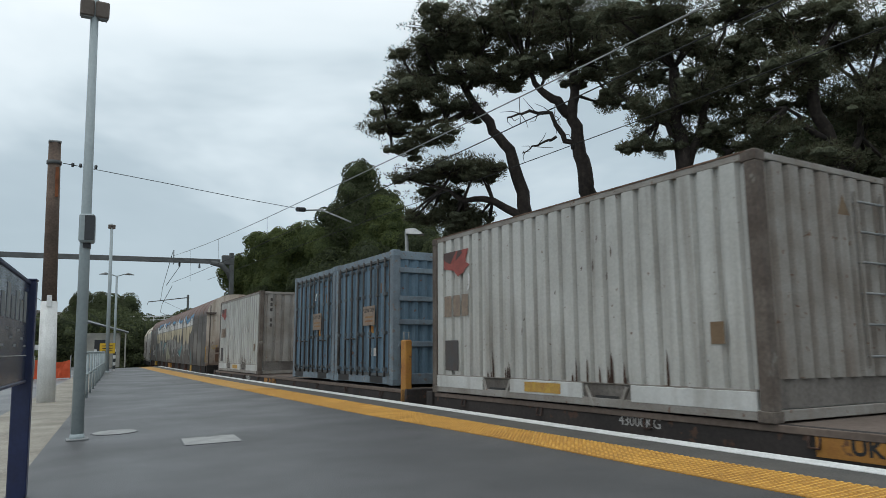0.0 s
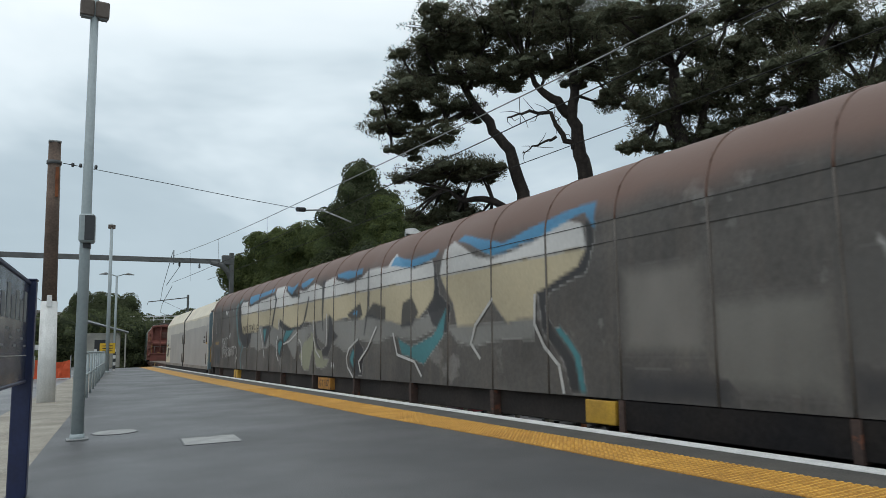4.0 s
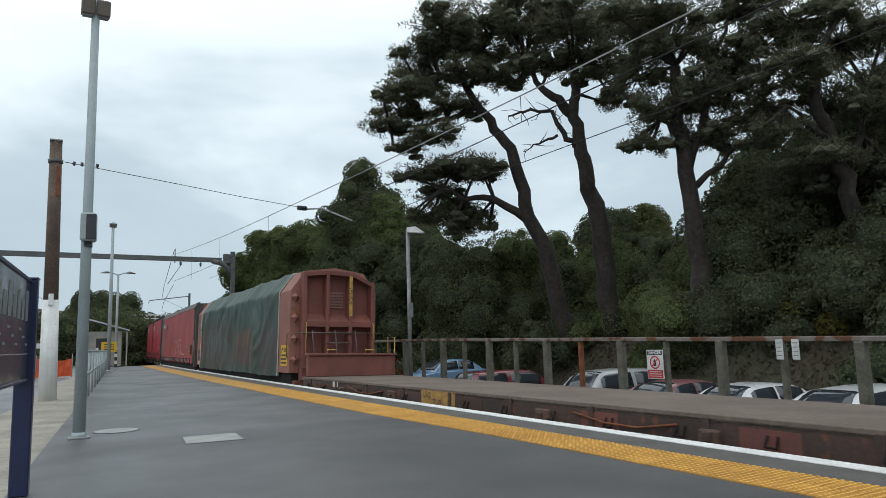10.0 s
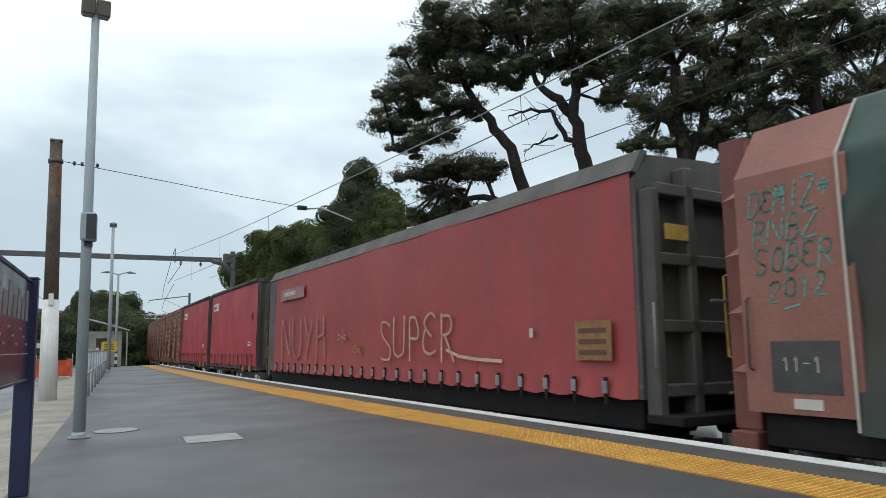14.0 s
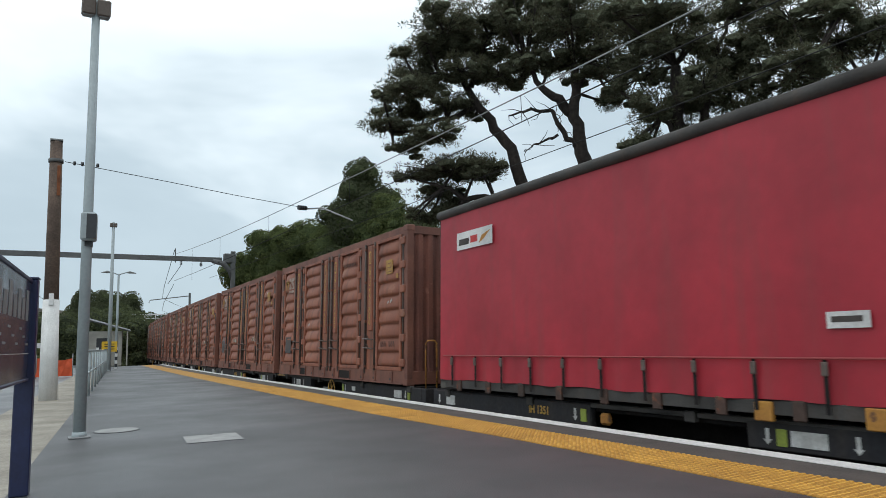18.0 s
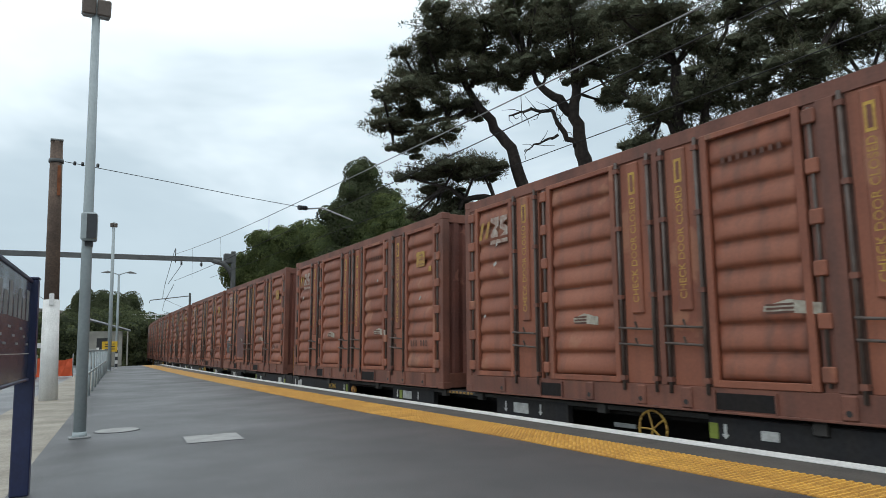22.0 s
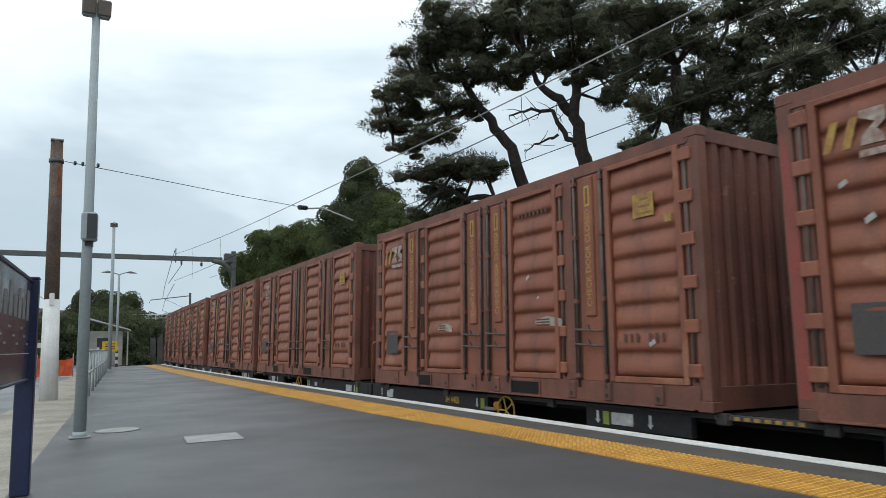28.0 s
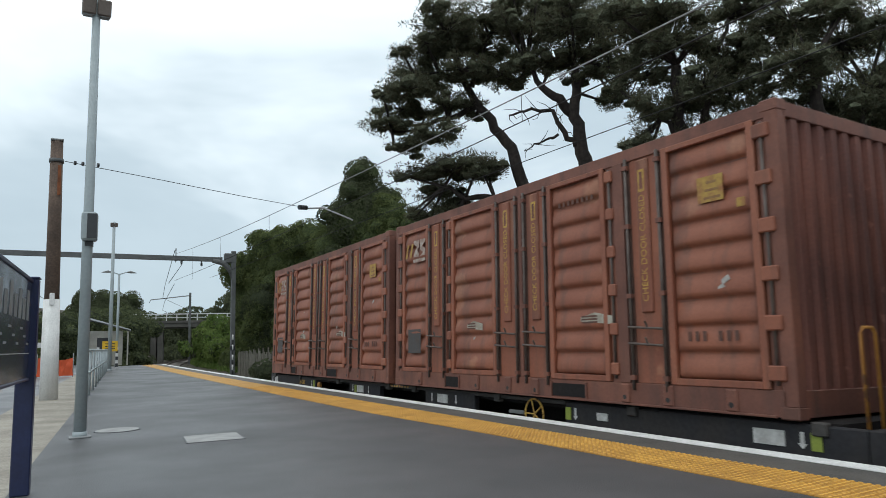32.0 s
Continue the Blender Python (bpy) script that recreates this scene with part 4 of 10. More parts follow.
def waved(bm, x, y0, y1, za, zb, waves, depth, seed=0):
    """A pressed sheet that faces the platform: rounded horizontal waves with sharp lower ledges, ends run out flat; a little dented."""
    rr = random.Random(seed)
    ph = [rr.uniform(0, 6.3) for _ in range(4)]
    shape = ((0.0, 0.0), (0.06, 0.50), (0.13, 0.90), (0.26, 1.0), (0.50, 0.86), (0.72, 0.55), (0.90, 0.14))
    zs = [(za + (zb - za) * (k + f) / waves, d) for k in range(waves) for f, d in shape] + [(zb, 0.0)]
    w = y1 - y0
    ys = [y0, y0 + 0.05] + [y0 + 0.05 + (w - 0.1) * i / 5 for i in range(1, 5)] + [y1 - 0.05, y1]
    grid = []
    for z, d in zs:
        row = []
        for i, y in enumerate(ys):
            e = 0.0 if i in (0, len(ys) - 1) else 1.0
            dent = 0.007 * math.sin(z * 3.1 + ph[0]) * math.sin(y * 4.3 + ph[1]) + 0.004 * math.sin(z * 7.7 + ph[2] + y * 5) * e
            row.append(bm.verts.new((x - depth * d * e - dent * e, y, z)))
        grid.append(row)
    for a, b in zip(grid, grid[1:]):
        for i in range(len(ys) - 1):
            f = bm.faces.new((a[i], b[i], b[i + 1], a[i + 1]))
            f.smooth = True


# ----- brown side-door containers -----
BH0, BH1 = 0.86, 3.83


def brown_container(q0, q1):
    t = vehicle("shipping_container", q0, q1, "oxide brown steel side-door container on black flat wagon", "container", "brown side-door containers")
    hw, hl = 1.22, 3.85
    z0, z1 = BH0, BH1
    # Dark body colour, so that the gaps between the leaves look shaded.
    body = part("body", boxed(-hw + 0.09, hw - 0.03, -hl + 0.07, hl - 0.07, z0 + 0.1, z1 - 0.05), M["rod"], t)
    castings(t, M["ctr_brown_dark"], hw, hl, z0, z1)
    frame_of(t, M["ctr_brown_dark"], hw, hl, z0, z1, post=0.14, rail=0.24, top=0.15)
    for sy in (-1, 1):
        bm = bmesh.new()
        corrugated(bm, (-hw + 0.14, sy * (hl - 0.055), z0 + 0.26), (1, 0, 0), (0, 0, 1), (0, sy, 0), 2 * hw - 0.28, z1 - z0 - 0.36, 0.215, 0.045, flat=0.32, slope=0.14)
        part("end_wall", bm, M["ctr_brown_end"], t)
    bm = bmesh.new()
    box(bm, -hw + 0.05, hw - 0.05, -hl + 0.05, hl - 0.05, z1 - 0.05, z1 - 0.025)
    part("roof", bm, M["ctr_brown_dark"], t)
    # four leaves, from the far end to the near end: the corrugated panel and the lock strip
    far = hl
    leaves = ((0.36, 1.15, 1.22, 1.80), (2.06, 3.14, 3.21, 3.78), (4.49, 5.40, 3.86, 4.42), (6.42, 7.38, 5.78, 6.35))
    for n, (pa, pb, fa, fb) in enumerate(leaves):
        zb, zt = z0 + 0.28, z1 - 0.17
        leaf = part("door_leaf", boxed(-hw + 0.056, -hw + 0.08, far - pb - 0.05, far - pa + 0.05, zb - 0.02, zt + 0.02), M["ctr_brown_dark"], t, "door leaf with horizontal corrugations")
        bm = bmesh.new()
        waved(bm, -hw + 0.052, far - pb, far - pa, zb + 0.05, zt - 0.04, 9, 0.058, n)
        part("panel", bm, M["ctr_brown"], leaf)
        for y in (far - pb - 0.035, far - pa + 0.035):
            part("stile", boxed(-hw - 0.012, -hw + 0.05, y - 0.038, y + 0.038, zb - 0.02, zt + 0.02, bev=0.008), M["ctr_brown"], leaf)
        part("bottom_rim", boxed(-hw - 0.010, -hw + 0.05, far - pb, far - pa, zb - 0.02, zb + 0.05, bev=0.006), M["ctr_brown"], leaf)
        part("top_rim", boxed(-hw - 0.010, -hw + 0.05, far - pb, far - pa, zt - 0.04, zt + 0.02, bev=0.006), M["ctr_brown"], leaf)
        strip = part("door_strip", boxed(-hw + 0.018, -hw + 0.07, far - fb, far - fa, zb - 0.02, zt + 0.02, bev=0.006), M["ctr_brown"], t, "flat door strip with lock gear")
        mid, hf = far - (fa + fb) / 2, (fb - fa) / 2
        part("pressed_rib", boxed(-hw - 0.012, -hw + 0.03, mid - 0.085, mid + 0.085, zb + 0.75, zt - 0.02, bev=0.016), M["ctr_brown"], strip)
        for sy in (-1, 1):
            y = mid + sy * (hf - 0.055)
            # Strip behind each rod: the shade of the gap, put on as colour.
            part("gap", boxed(-hw + 0.010, -hw + 0.017, y - 0.040, y + 0.040, zb - 0.02, zt + 0.02), M["door_gap"], strip, "dark strip for the shade in the gap")
            bm = bmesh.new()
            tube(bm, (-hw - 0.014, y, zb - 0.10), (-hw - 0.014, y, zt + 0.03), 0.019, n=6)
            rod = part("lock_rod", bm, M["rod"], strip)
            for z in (zb + 0.04, zb + 0.95, zb + 1.75, zt - 0.08):
                part("bracket", boxed(-hw - 0.036, -hw + 0.016, y - 0.034, y + 0.034, z - 0.026, z + 0.026), M["ctr_brown_dark"], rod)
        for z in (z0 + 0.70, z0 + 0.88):
            bm = bmesh.new()
            tube(bm, (-hw - 0.05, mid + hf * 0.85, z), (-hw - 0.05, mid - hf * 0.8, z - 0.03), 0.015, n=6)
            tube(bm, (-hw - 0.05, mid - hf * 0.1, z - 0.015), (-hw - 0.085, mid - hf * 0.1, z + 0.06), 0.012, n=5)
            part("lever", bm, M["rod"], strip, "dark galvanised lock lever")
    for u in (0.21, 1.93, 5.56, 7.53):
        post = part("hinge_post", boxed(-hw + 0.012, -hw + 0.07, far - u - 0.055, far - u + 0.055, z0 + 0.26, z1 - 0.16), M["ctr_brown_dark"], t, "hinge channel")
        bm = bmesh.new()
        tube(bm, (-hw - 0.004, far - u, z0 + 0.3), (-hw - 0.004, far - u, z1 - 0.2), 0.016, n=6)
        part("hinge_rod", bm, M["rod"], post)
        wide = 0.085 if u in (0.21, 7.53) else 0.06
        for k in range(6):
            z = z0 + 0.34 + 0.455 * k
            part("hinge", boxed(-hw - 0.030, -hw + 0.012, far - u - wide, far - u + wide, z, z + 0.14, bev=0.012), M["ctr_brown"], post)
    for ua, ub in ((1.99, 2.0), (5.62, 5.775), (3.785, 3.855)):
        part("door_post", boxed(-hw - 0.004, -hw + 0.06, far - ub, far - ua, z0 + 0.26, z1 - 0.16, bev=0.004), M["ctr_brown_dark"], t)
    # sill hardware
    for u, wd in ((2.0, 0.40), (4.75, 0.62)):
        pk = part("fork_pocket", boxed(-hw - 0.006, -hw + 0.0, far - u - wd / 2, far - u + wd / 2, z0 + 0.05, z0 + 0.21), M["black_frame"], t, "dark fork pocket")
        for a, b in ((-wd / 2 - 0.02, -wd / 2), (wd / 2, wd / 2 + 0.02)):
            part("pocket_lip", boxed(-hw - 0.022, -hw, far - u + a, far - u + b, z0 + 0.03, z0 + 0.23), M["ctr_brown_dark"], pk)
    part("sill_flange", boxed(-hw - 0.022, -hw, -hl + 0.2, hl - 0.2, z0 + 0.012, z0 + 0.035, bev=0.004), M["ctr_brown_dark"], t)
    for u in (0.95, 2.7, 3.5, 4.1, 5.7, 6.3, 7.05):
        lug = part("sill_lug", boxed(-hw - 0.026, -hw + 0.01, far - u - 0.065, far - u + 0.065, z0 + 0.036, z0 + 0.25, bev=0.014), M["ctr_brown_dark"], t)
        bm = bmesh.new()
        tube(bm, (-hw - 0.0275, far - u, z0 + 0.10), (-hw - 0.02, far - u, z0 + 0.10), 0.028, n=8)
        part("hole", bm, M["ink"], lug)
    # markings
    x = -hw - 0.045
    for pa, pb, fa, fb in leaves:
        w = words("stencil", "CHECK DOOR CLOSED", 0.115, side_pose(-hw - 0.014, far - (fa + fb) / 2, 2.62) @ pose(0, 0, 0, 0, 0, 90), M["stencil_yellow"], t, "worn yellow stencilled words")
        ap = part("arrow_plate", boxed(-hw - 0.015, -hw - 0.011, far - (fa + fb) / 2 - 0.045, far - (fa + fb) / 2 + 0.045, 3.26, 3.52), M["stencil_yellow"], t, "yellow outlined arrow")
        part("plate_middle", boxed(-hw - 0.0165, -hw - 0.0152, far - (fa + fb) / 2 - 0.022, far - (fa + fb) / 2 + 0.022, 3.29, 3.49), M["ctr_brown_dark"], ap)
    pl = lambda u, v: (-hw - 0.010, far - u, v)
    for uu in (0.40, 0.56):
        bm = bmesh.new()
        painted(bm, [(uu, 3.16), (uu + 0.07, 3.16), (uu + 0.15, 3.42), (uu + 0.08, 3.42)], pl)
        part("emblem_bar", bm, M["faded_label"], t, "worn yellow painted emblem")
    bm = bmesh.new()
    painted(bm, [(0.72, 3.16), (0.90, 3.16), (0.90, 3.24), (0.80, 3.24), (0.92, 3.34), (0.92, 3.46), (0.72, 3.46), (0.72, 3.38), (0.84, 3.38), (0.84, 3.34), (0.72, 3.24)], pl)
    part("emblem", bm, M["worn_white"], t, "worn white painted emblem")
    bm = bmesh.new()
    painted(bm, [(0.95, 3.16), (1.13, 3.16), (1.13, 3.34), (1.02, 3.34), (1.02, 3.40), (1.13, 3.40), (1.13, 3.46), (0.95, 3.46), (0.95, 3.28), (1.06, 3.28), (1.06, 3.22), (0.95, 3.22)], pl)
    part("emblem", bm, M["worn_white"], t, "worn white painted emblem")
    bm = bmesh.new()
    painted(bm, [(0.70, 3.06), (1.13, 3.06), (1.13, 3.12), (0.70, 3.12)], pl)
    part("emblem", bm, M["worn_white"], t, "worn white painted emblem")
    c = part("caution_label", boxed(-hw - 0.011, -hw - 0.006, far - 7.10, far - 6.80, 2.97, 3.24), M["faded_label"], t, "worn yellow caution label")
    for k in range(3):
        part("label_bar", boxed(-hw - 0.0125, -hw - 0.0112, far - 7.07 + 0.02 * k, far - 6.87 - 0.02 * k, 3.00 + 0.08 * k, 3.025 + 0.08 * k), M["faded_panel"], c)
    part("yellow_patch", boxed(-hw - 0.011, -hw - 0.006, far - 7.33, far - 7.24, 2.86, 2.95), M["faded_label"], t)
    for k in range(7):
        if k != 3:
            part("code_bar", boxed(-hw - 0.011, -hw - 0.007, far - 6.63 - 0.09 * k, far - 6.59 - 0.09 * k, 1.57, 1.67), M["faint_ink"], t)
    for k in range(8):
        part("code_bar", boxed(-hw - 0.011, -hw - 0.007, far - 4.70 - 0.085 * k, far - 4.66 - 0.085 * k, 3.33, 3.39), M["faint_ink"], t)
    return t


BROWN_LENGTH = 7.95
BROWN = [(q, q + BROWN_LENGTH) for q in (136.8, 145.3, 154.1, 162.76, 171.65, 180.1, 189.25, 198.08, 207.1, 215.6, 224.68, 232.92)]
first_brown = brown_container(*BROWN[0])
browns = [first_brown]
for q0, q1 in BROWN[1:]:
    mid = (q0 + q1) / 2
    c = copy_thing(first_brown, rolling(mid, 0.0))
    MOVING.append((c, mid))
    browns.append(c)


def decal(t, name, material, outlines, x, far, label=""):
    bm = bmesh.new()
    for o in outlines:
        painted(bm, o, lambda u, v: (x, far - u, v))
    return part(name, bm, material, t, label)


def rect(u0, v0, u1, v1):
    return [(u0, v0), (u1, v0), (u1, v1), (u0, v1)]


# what sets the single containers apart
for i, c in enumerate(browns):
    far = 3.85
    rr = random.Random(40 + i)
    x = -1.22 - 0.0105
    if i not in (2, 3):
        decal(c, "grey_patch", M["patch_grey"], [rect(0.52, 1.44, 0.98, 1.86)], x, far, "slate grey paint patch")
    if i in (1, 2, 3, 4, 6, 7, 9, 10, 11):
        for u in (2.45, 5.0):
            w = 1.0 if u < 3 else 1.25
            lb = decal(c, "torn_label", M["torn_paper"], [[(u, 1.80), (u + 0.43 * w, 1.785), (u + 0.44 * w, 1.92), (u + 0.2 * w, 1.935), (u + 0.02, 1.92)]], x, far, "torn grimy white label")
            for k in range(3):
                decal(lb, "print_bar", M["faint_ink"], [rect(u + 0.03, 1.81 + 0.036 * k, u + 0.24 * w, 1.83 + 0.036 * k)], x - 0.0015, far)
    for k in range(3 + i % 3):
        u, v = rr.choice((0.5, 2.3, 4.8, 6.6)) + rr.uniform(0, 0.5), rr.uniform(1.5, 3.2)
        s = rr.uniform(0.03, 0.07)
        decal(c, "scrape", M["stencil_white"], [[(u, v), (u + s * 1.6, v + s * 0.3), (u + s, v + s * 1.5), (u - s * 0.2, v + s * 0.8)]], x, far)
    if i == 4:
        decal(c, "graffiti", M["stencil_white"], [[(0.75, 1.9), (1.0, 1.85), (0.98, 2.0), (0.8, 2.03)], [(1.02, 1.85), (1.2, 1.95), (1.1, 2.02)], [(0.8, 1.62), (1.1, 1.64), (1.1, 1.69), (0.82, 1.68)]], x, far, "smeared grey graffiti")
    if i == 1:
        decal(c, "graffiti", M["steel_grey"], [[(0.6, 1.6), (0.75, 1.9), (0.85, 1.6), (0.95, 1.95), (1.05, 1.62), (1.1, 1.62), (0.98, 2.02), (0.85, 1.75), (0.72, 2.0)]], x, far, "smeared grey graffiti")
for ob in list(browns[8].children_recursive):
    if ob.name.split(".")[0] in ("stencil", "plate_middle"):
        bpy.data.objects.remove(ob)
for ob in list(browns[8].children_recursive):
    if ob.name.split(".")[0] == "arrow_plate":
        bpy.data.objects.remove(ob)
M["maroon_touch"] = mat("dark_maroon_touch_up", (0.125, 0.052, 0.046), (0.095, 0.045, 0.040), rough=0.6, scale=3)
M["red_touch"] = mat("red_touch_up", (0.27, 0.050, 0.040), (0.22, 0.055, 0.042), rough=0.5, scale=3)
decal(browns[4], "maroon_patch", M["maroon_touch"], [[(2.12, 1.30), (3.08, 1.30), (3.08, 2.30), (2.6, 2.36), (2.12, 2.28)]], -1.2305, 3.85, "dark maroon touched-up paint")
decal(browns[6], "red_paint", M["red_touch"], [[(0.02, 1.05), (0.13, 1.05), (0.13, 2.7), (0.09, 3.3), (0.02, 3.5)]], -1.2215, 3.85, "red touched-up paint")



def stretched(things, k):
    """Lengthens things that share meshes along the train."""
    seen = set()
    for thing in things:
        for ob in thing.children_recursive:
            ob.location.y *= k
            if ob.data.name not in seen:
                seen.add(ob.data.name)
                ob.data.transform(Matrix.Diagonal((1, k, 1, 1)))


stretched(browns, BROWN_LENGTH / 7.7)

# ----- red curtain containers -----
def red_container(q0, q1):
    t = vehicle("curtain_container", q0, q1, "bright red curtain-sided container with dark grey ends", "container", "red curtain containers")
    hw, hl, z0, z1 = 1.22, (q1 - q0) / 2, 0.88, 3.80
    part("body", boxed(-hw + 0.04, hw - 0.04, -hl + 0.08, hl - 0.08, z0 + 0.12, z1 - 0.04), M["grey_end"], t)
    castings(t, M["grey_end"], hw, hl, z0, z1)
    frame_of(t, M["under_grey"], hw, hl, z0, z1, post=0.11, rail=0.13, top=0.10)
    bm = bmesh.new()
    tube(bm, (-hw - 0.01, -hl + 0.02, z1 - 0.05), (-hw - 0.01, hl - 0.02, z1 - 0.05), 0.075, n=10)
    part("roof_tube", bm, M["under_grey"], t, "dark rounded roof rail")
    for sy in (-1, 1):
        bm = bmesh.new()
        corrugated(bm, (-hw + 0.11, sy * (hl - 0.06), z0 + 0.16), (1, 0, 0), (0, 0, 1), (0, sy, 0), 2 * hw - 0.22, z1 - z0 - 0.3, 0.28, 0.05)
        part("end_wall", bm, M["grey_end"], t, "dark grey corrugated end wall")
    bm = bmesh.new()
    n, m = 70, 12
    zb, zt = z0 + 0.15, z1 - 0.11
    grid = []
    for i in range(n + 1):
        y = -hl + 0.05 + (2 * hl - 0.1) * i / n
        row = []
        for j in range(m + 1):
            z = zb + (zt - zb) * j / m
            belly = 0.018 * noise.noise(Vector((y * 0.7, z * 0.5, q0)))
            hem = 0.02 * math.sin(y * 14) * max(0, 1 - (z - zb) / 0.5)
            row.append(bm.verts.new((-hw - 0.022 - belly - hem, y, z + ((0.008 * math.sin(y * 5.1) + 0.012 * noise.noise(Vector((y, 0, q0)))) if j == 0 else 0))))
        grid.append(row)
    for a, b in zip(grid, grid[1:]):
        for j in range(m):
            f = bm.faces.new((a[j], a[j + 1], b[j + 1], b[j]))
            f.smooth = True
    part("curtain", bm, M["curtain_red"], t, "taut red vinyl curtain")
    for i in range(11):
        y = -hl + 0.45 + (2 * hl - 0.9) * i / 10
        s = part("strap", boxed(-hw - 0.055, -hw - 0.046, y - 0.02, y + 0.02, z0 + 0.06, z0 + 0.52, bev=0.003), M["black_frame"], t)
        part("buckle", boxed(-hw - 0.075, -hw - 0.05, y - 0.03, y + 0.03, z0 + 0.38, z0 + 0.5, bev=0.008), M["rod"], s)
    for i in range(9):
        y = -hl + 0.6 + (2 * hl - 1.2) * i / 8
        part("sill_lug", boxed(-hw - 0.03, -hw + 0.01, y - 0.06, y + 0.06, z0 - 0.02, z0 + 0.16, bev=0.01), M["brown_frame"], t)
    bm = bmesh.new()
    tube(bm, (-hw - 0.06, -hl + 0.2, z0 + 0.53), (-hw - 0.06, hl - 0.2, z0 + 0.53), 0.012, n=6)
    part("hem_rod", bm, M["curtain_faded"], t)
    far = hl
    lab = part("emblem_label", boxed(-hw - 0.048, -hw - 0.045, far - 1.62, far - 0.62, 3.08, 3.36), M["sign_white"], t, "white label with emblem")
    decal(lab, "emblem_word", M["ink_soft"], [rect(0.68, 3.15, 0.98, 3.25)], -hw - 0.0495, far)
    decal(lab, "emblem_word", M["sign_red"], [rect(1.02, 3.16, 1.22, 3.27)], -hw - 0.0495, far)
    decal(lab, "emblem_swoosh", M["orange_post"], [[(1.25, 3.12), (1.4, 3.18), (1.58, 3.3), (1.36, 3.27)]], -hw - 0.0495, far)
    lab2 = part("plate_label", boxed(-hw - 0.048, -hw - 0.045, -hl + 0.72, -hl + 1.08, 1.66, 1.80), M["sign_white"], t, "small white plate")
    decal(lab2, "text_bar", M["ink_soft"], [rect(2 * hl - 1.04, 1.71, 2 * hl - 0.78, 1.76)], -hw - 0.0495, far)
    if q0 < 122:
        decal(t, "diamond_stain", M["curtain_faded"], [[(2 * hl - 0.75, 2.45), (2 * hl - 0.58, 2.62), (2 * hl - 0.75, 2.80), (2 * hl - 0.92, 2.62)]], -hw - 0.047, far, "dark diamond stain")
    for u in (5.9, 6.9):
        part("twist_lock", boxed(-hw - 0.04, -hw + 0.02, far - u - 0.09, far - u + 0.09, z0 - 0.04, z0 + 0.14, bev=0.01), M["orange_post"], t, "tan steel lug")
    return t


red_container(119.5, 127.2)
red_container(127.95, 135.6)

# ----- white and blue containers -----
def white_container(q0, q1):
    t = vehicle("shipping_container", q0, q1, "worn white corrugated container on flat wagon", "container", "white containers")
    hw, hl, z0, z1 = 1.219, (q1 - q0) / 2, 0.83, 3.42
    part("body", boxed(-hw + 0.07, hw - 0.07, -hl + 0.07, hl - 0.07, z0 + 0.1, z1 - 0.05), M["ctr_white"], t)
    castings(t, M["rust_post"], hw, hl, z0, z1)
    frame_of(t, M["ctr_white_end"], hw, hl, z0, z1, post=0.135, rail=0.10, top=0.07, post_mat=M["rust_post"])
    for sx in (-1, 1):
        bm = bmesh.new()
        corrugated(bm, (sx * (hw - 0.060), -hl + 0.16, z0 + 0.30), (0, 1, 0), (0, 0, 1), (sx, 0, 0), 2 * hl - 0.32, z1 - z0 - 0.38, 0.272, 0.055, flat=0.22, slope=0.07)
        part("side_wall", bm, M["ctr_white"], t)
        x0, x1 = sorted((sx * (hw - 0.055), sx * (hw - 0.006)))
        part("sill_ledge", boxed(x0, x1, -hl + 0.16, hl - 0.16, z0 + 0.285, z0 + 0.305, bev=0.004), M["ctr_white_end"], t)
    for sy in (-1, 1):
        bm = bmesh.new()
        corrugated(bm, (-hw + 0.16, sy * (hl - 0.05), z0 + 0.40), (1, 0, 0), (0, 0, 1), (0, sy, 0), 2 * hw - 0.32, z1 - z0 - 0.5, 0.265, 0.055, flat=0.25, slope=0.08)
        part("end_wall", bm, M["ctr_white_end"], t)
        y0, y1 = sorted((sy * (hl - 0.06), sy * (hl - 0.03)))
        part("end_panel", boxed(-hw + 0.16, hw - 0.16, y0, y1, z0 + 0.13, z0 + 0.40), M["grimy_panel"], t, "grimy lower end panel")
    part("roof", boxed(-hw + 0.05, hw - 0.05, -hl + 0.06, hl - 0.06, z1 - 0.05, z1 - 0.03), M["ctr_white"], t)
    part("roof_lip", boxed(-hw - 0.006, -hw + 0.05, -hl + 0.1, hl - 0.1, z1 - 0.02, z1 - 0.004), M["rust_pale"], t, "rusty roof edge")
    far = hl
    # the sill is cut by two fork pockets, with slanting cheeks
    cuts = ((1.86, 0.34), (4.10, 0.40))
    ends = [0.16] + [u + k * wd for u, wd in cuts for k in (-1, 1)] + [2 * hl - 0.16]
    for a, b in zip(ends[::2], ends[1::2]):
        part("sill_panel", boxed(-hw - 0.004, -hw + 0.05, far - b, far - a, z0 + 0.10, z0 + 0.285, bev=0.006), M["ctr_white_sill"], t, "clean white sill panel")
    for u, wd in cuts:
        pk = part("fork_pocket", boxed(-hw + 0.028, -hw + 0.05, far - u - wd, far - u + wd, z0 + 0.06, z0 + 0.29), M["grimy_panel"], t, "grimy fork pocket")
        part("pocket_mouth", boxed(-hw + 0.014, -hw + 0.0275, far - u - 0.19, far - u + 0.19, z0 + 0.02, z0 + 0.15), M["ink"], pk)
        for k in (-1, 1):
            cheek = part("pocket_cheek", boxed(-hw - 0.004, -hw + 0.026, -0.022, 0.022, 0, 0.27, bev=0.004), M["ctr_white_end"], t)
            cheek.matrix_local = pose(0, far - u + k * 0.21, z0 + 0.02, k * -28, 0, 0)
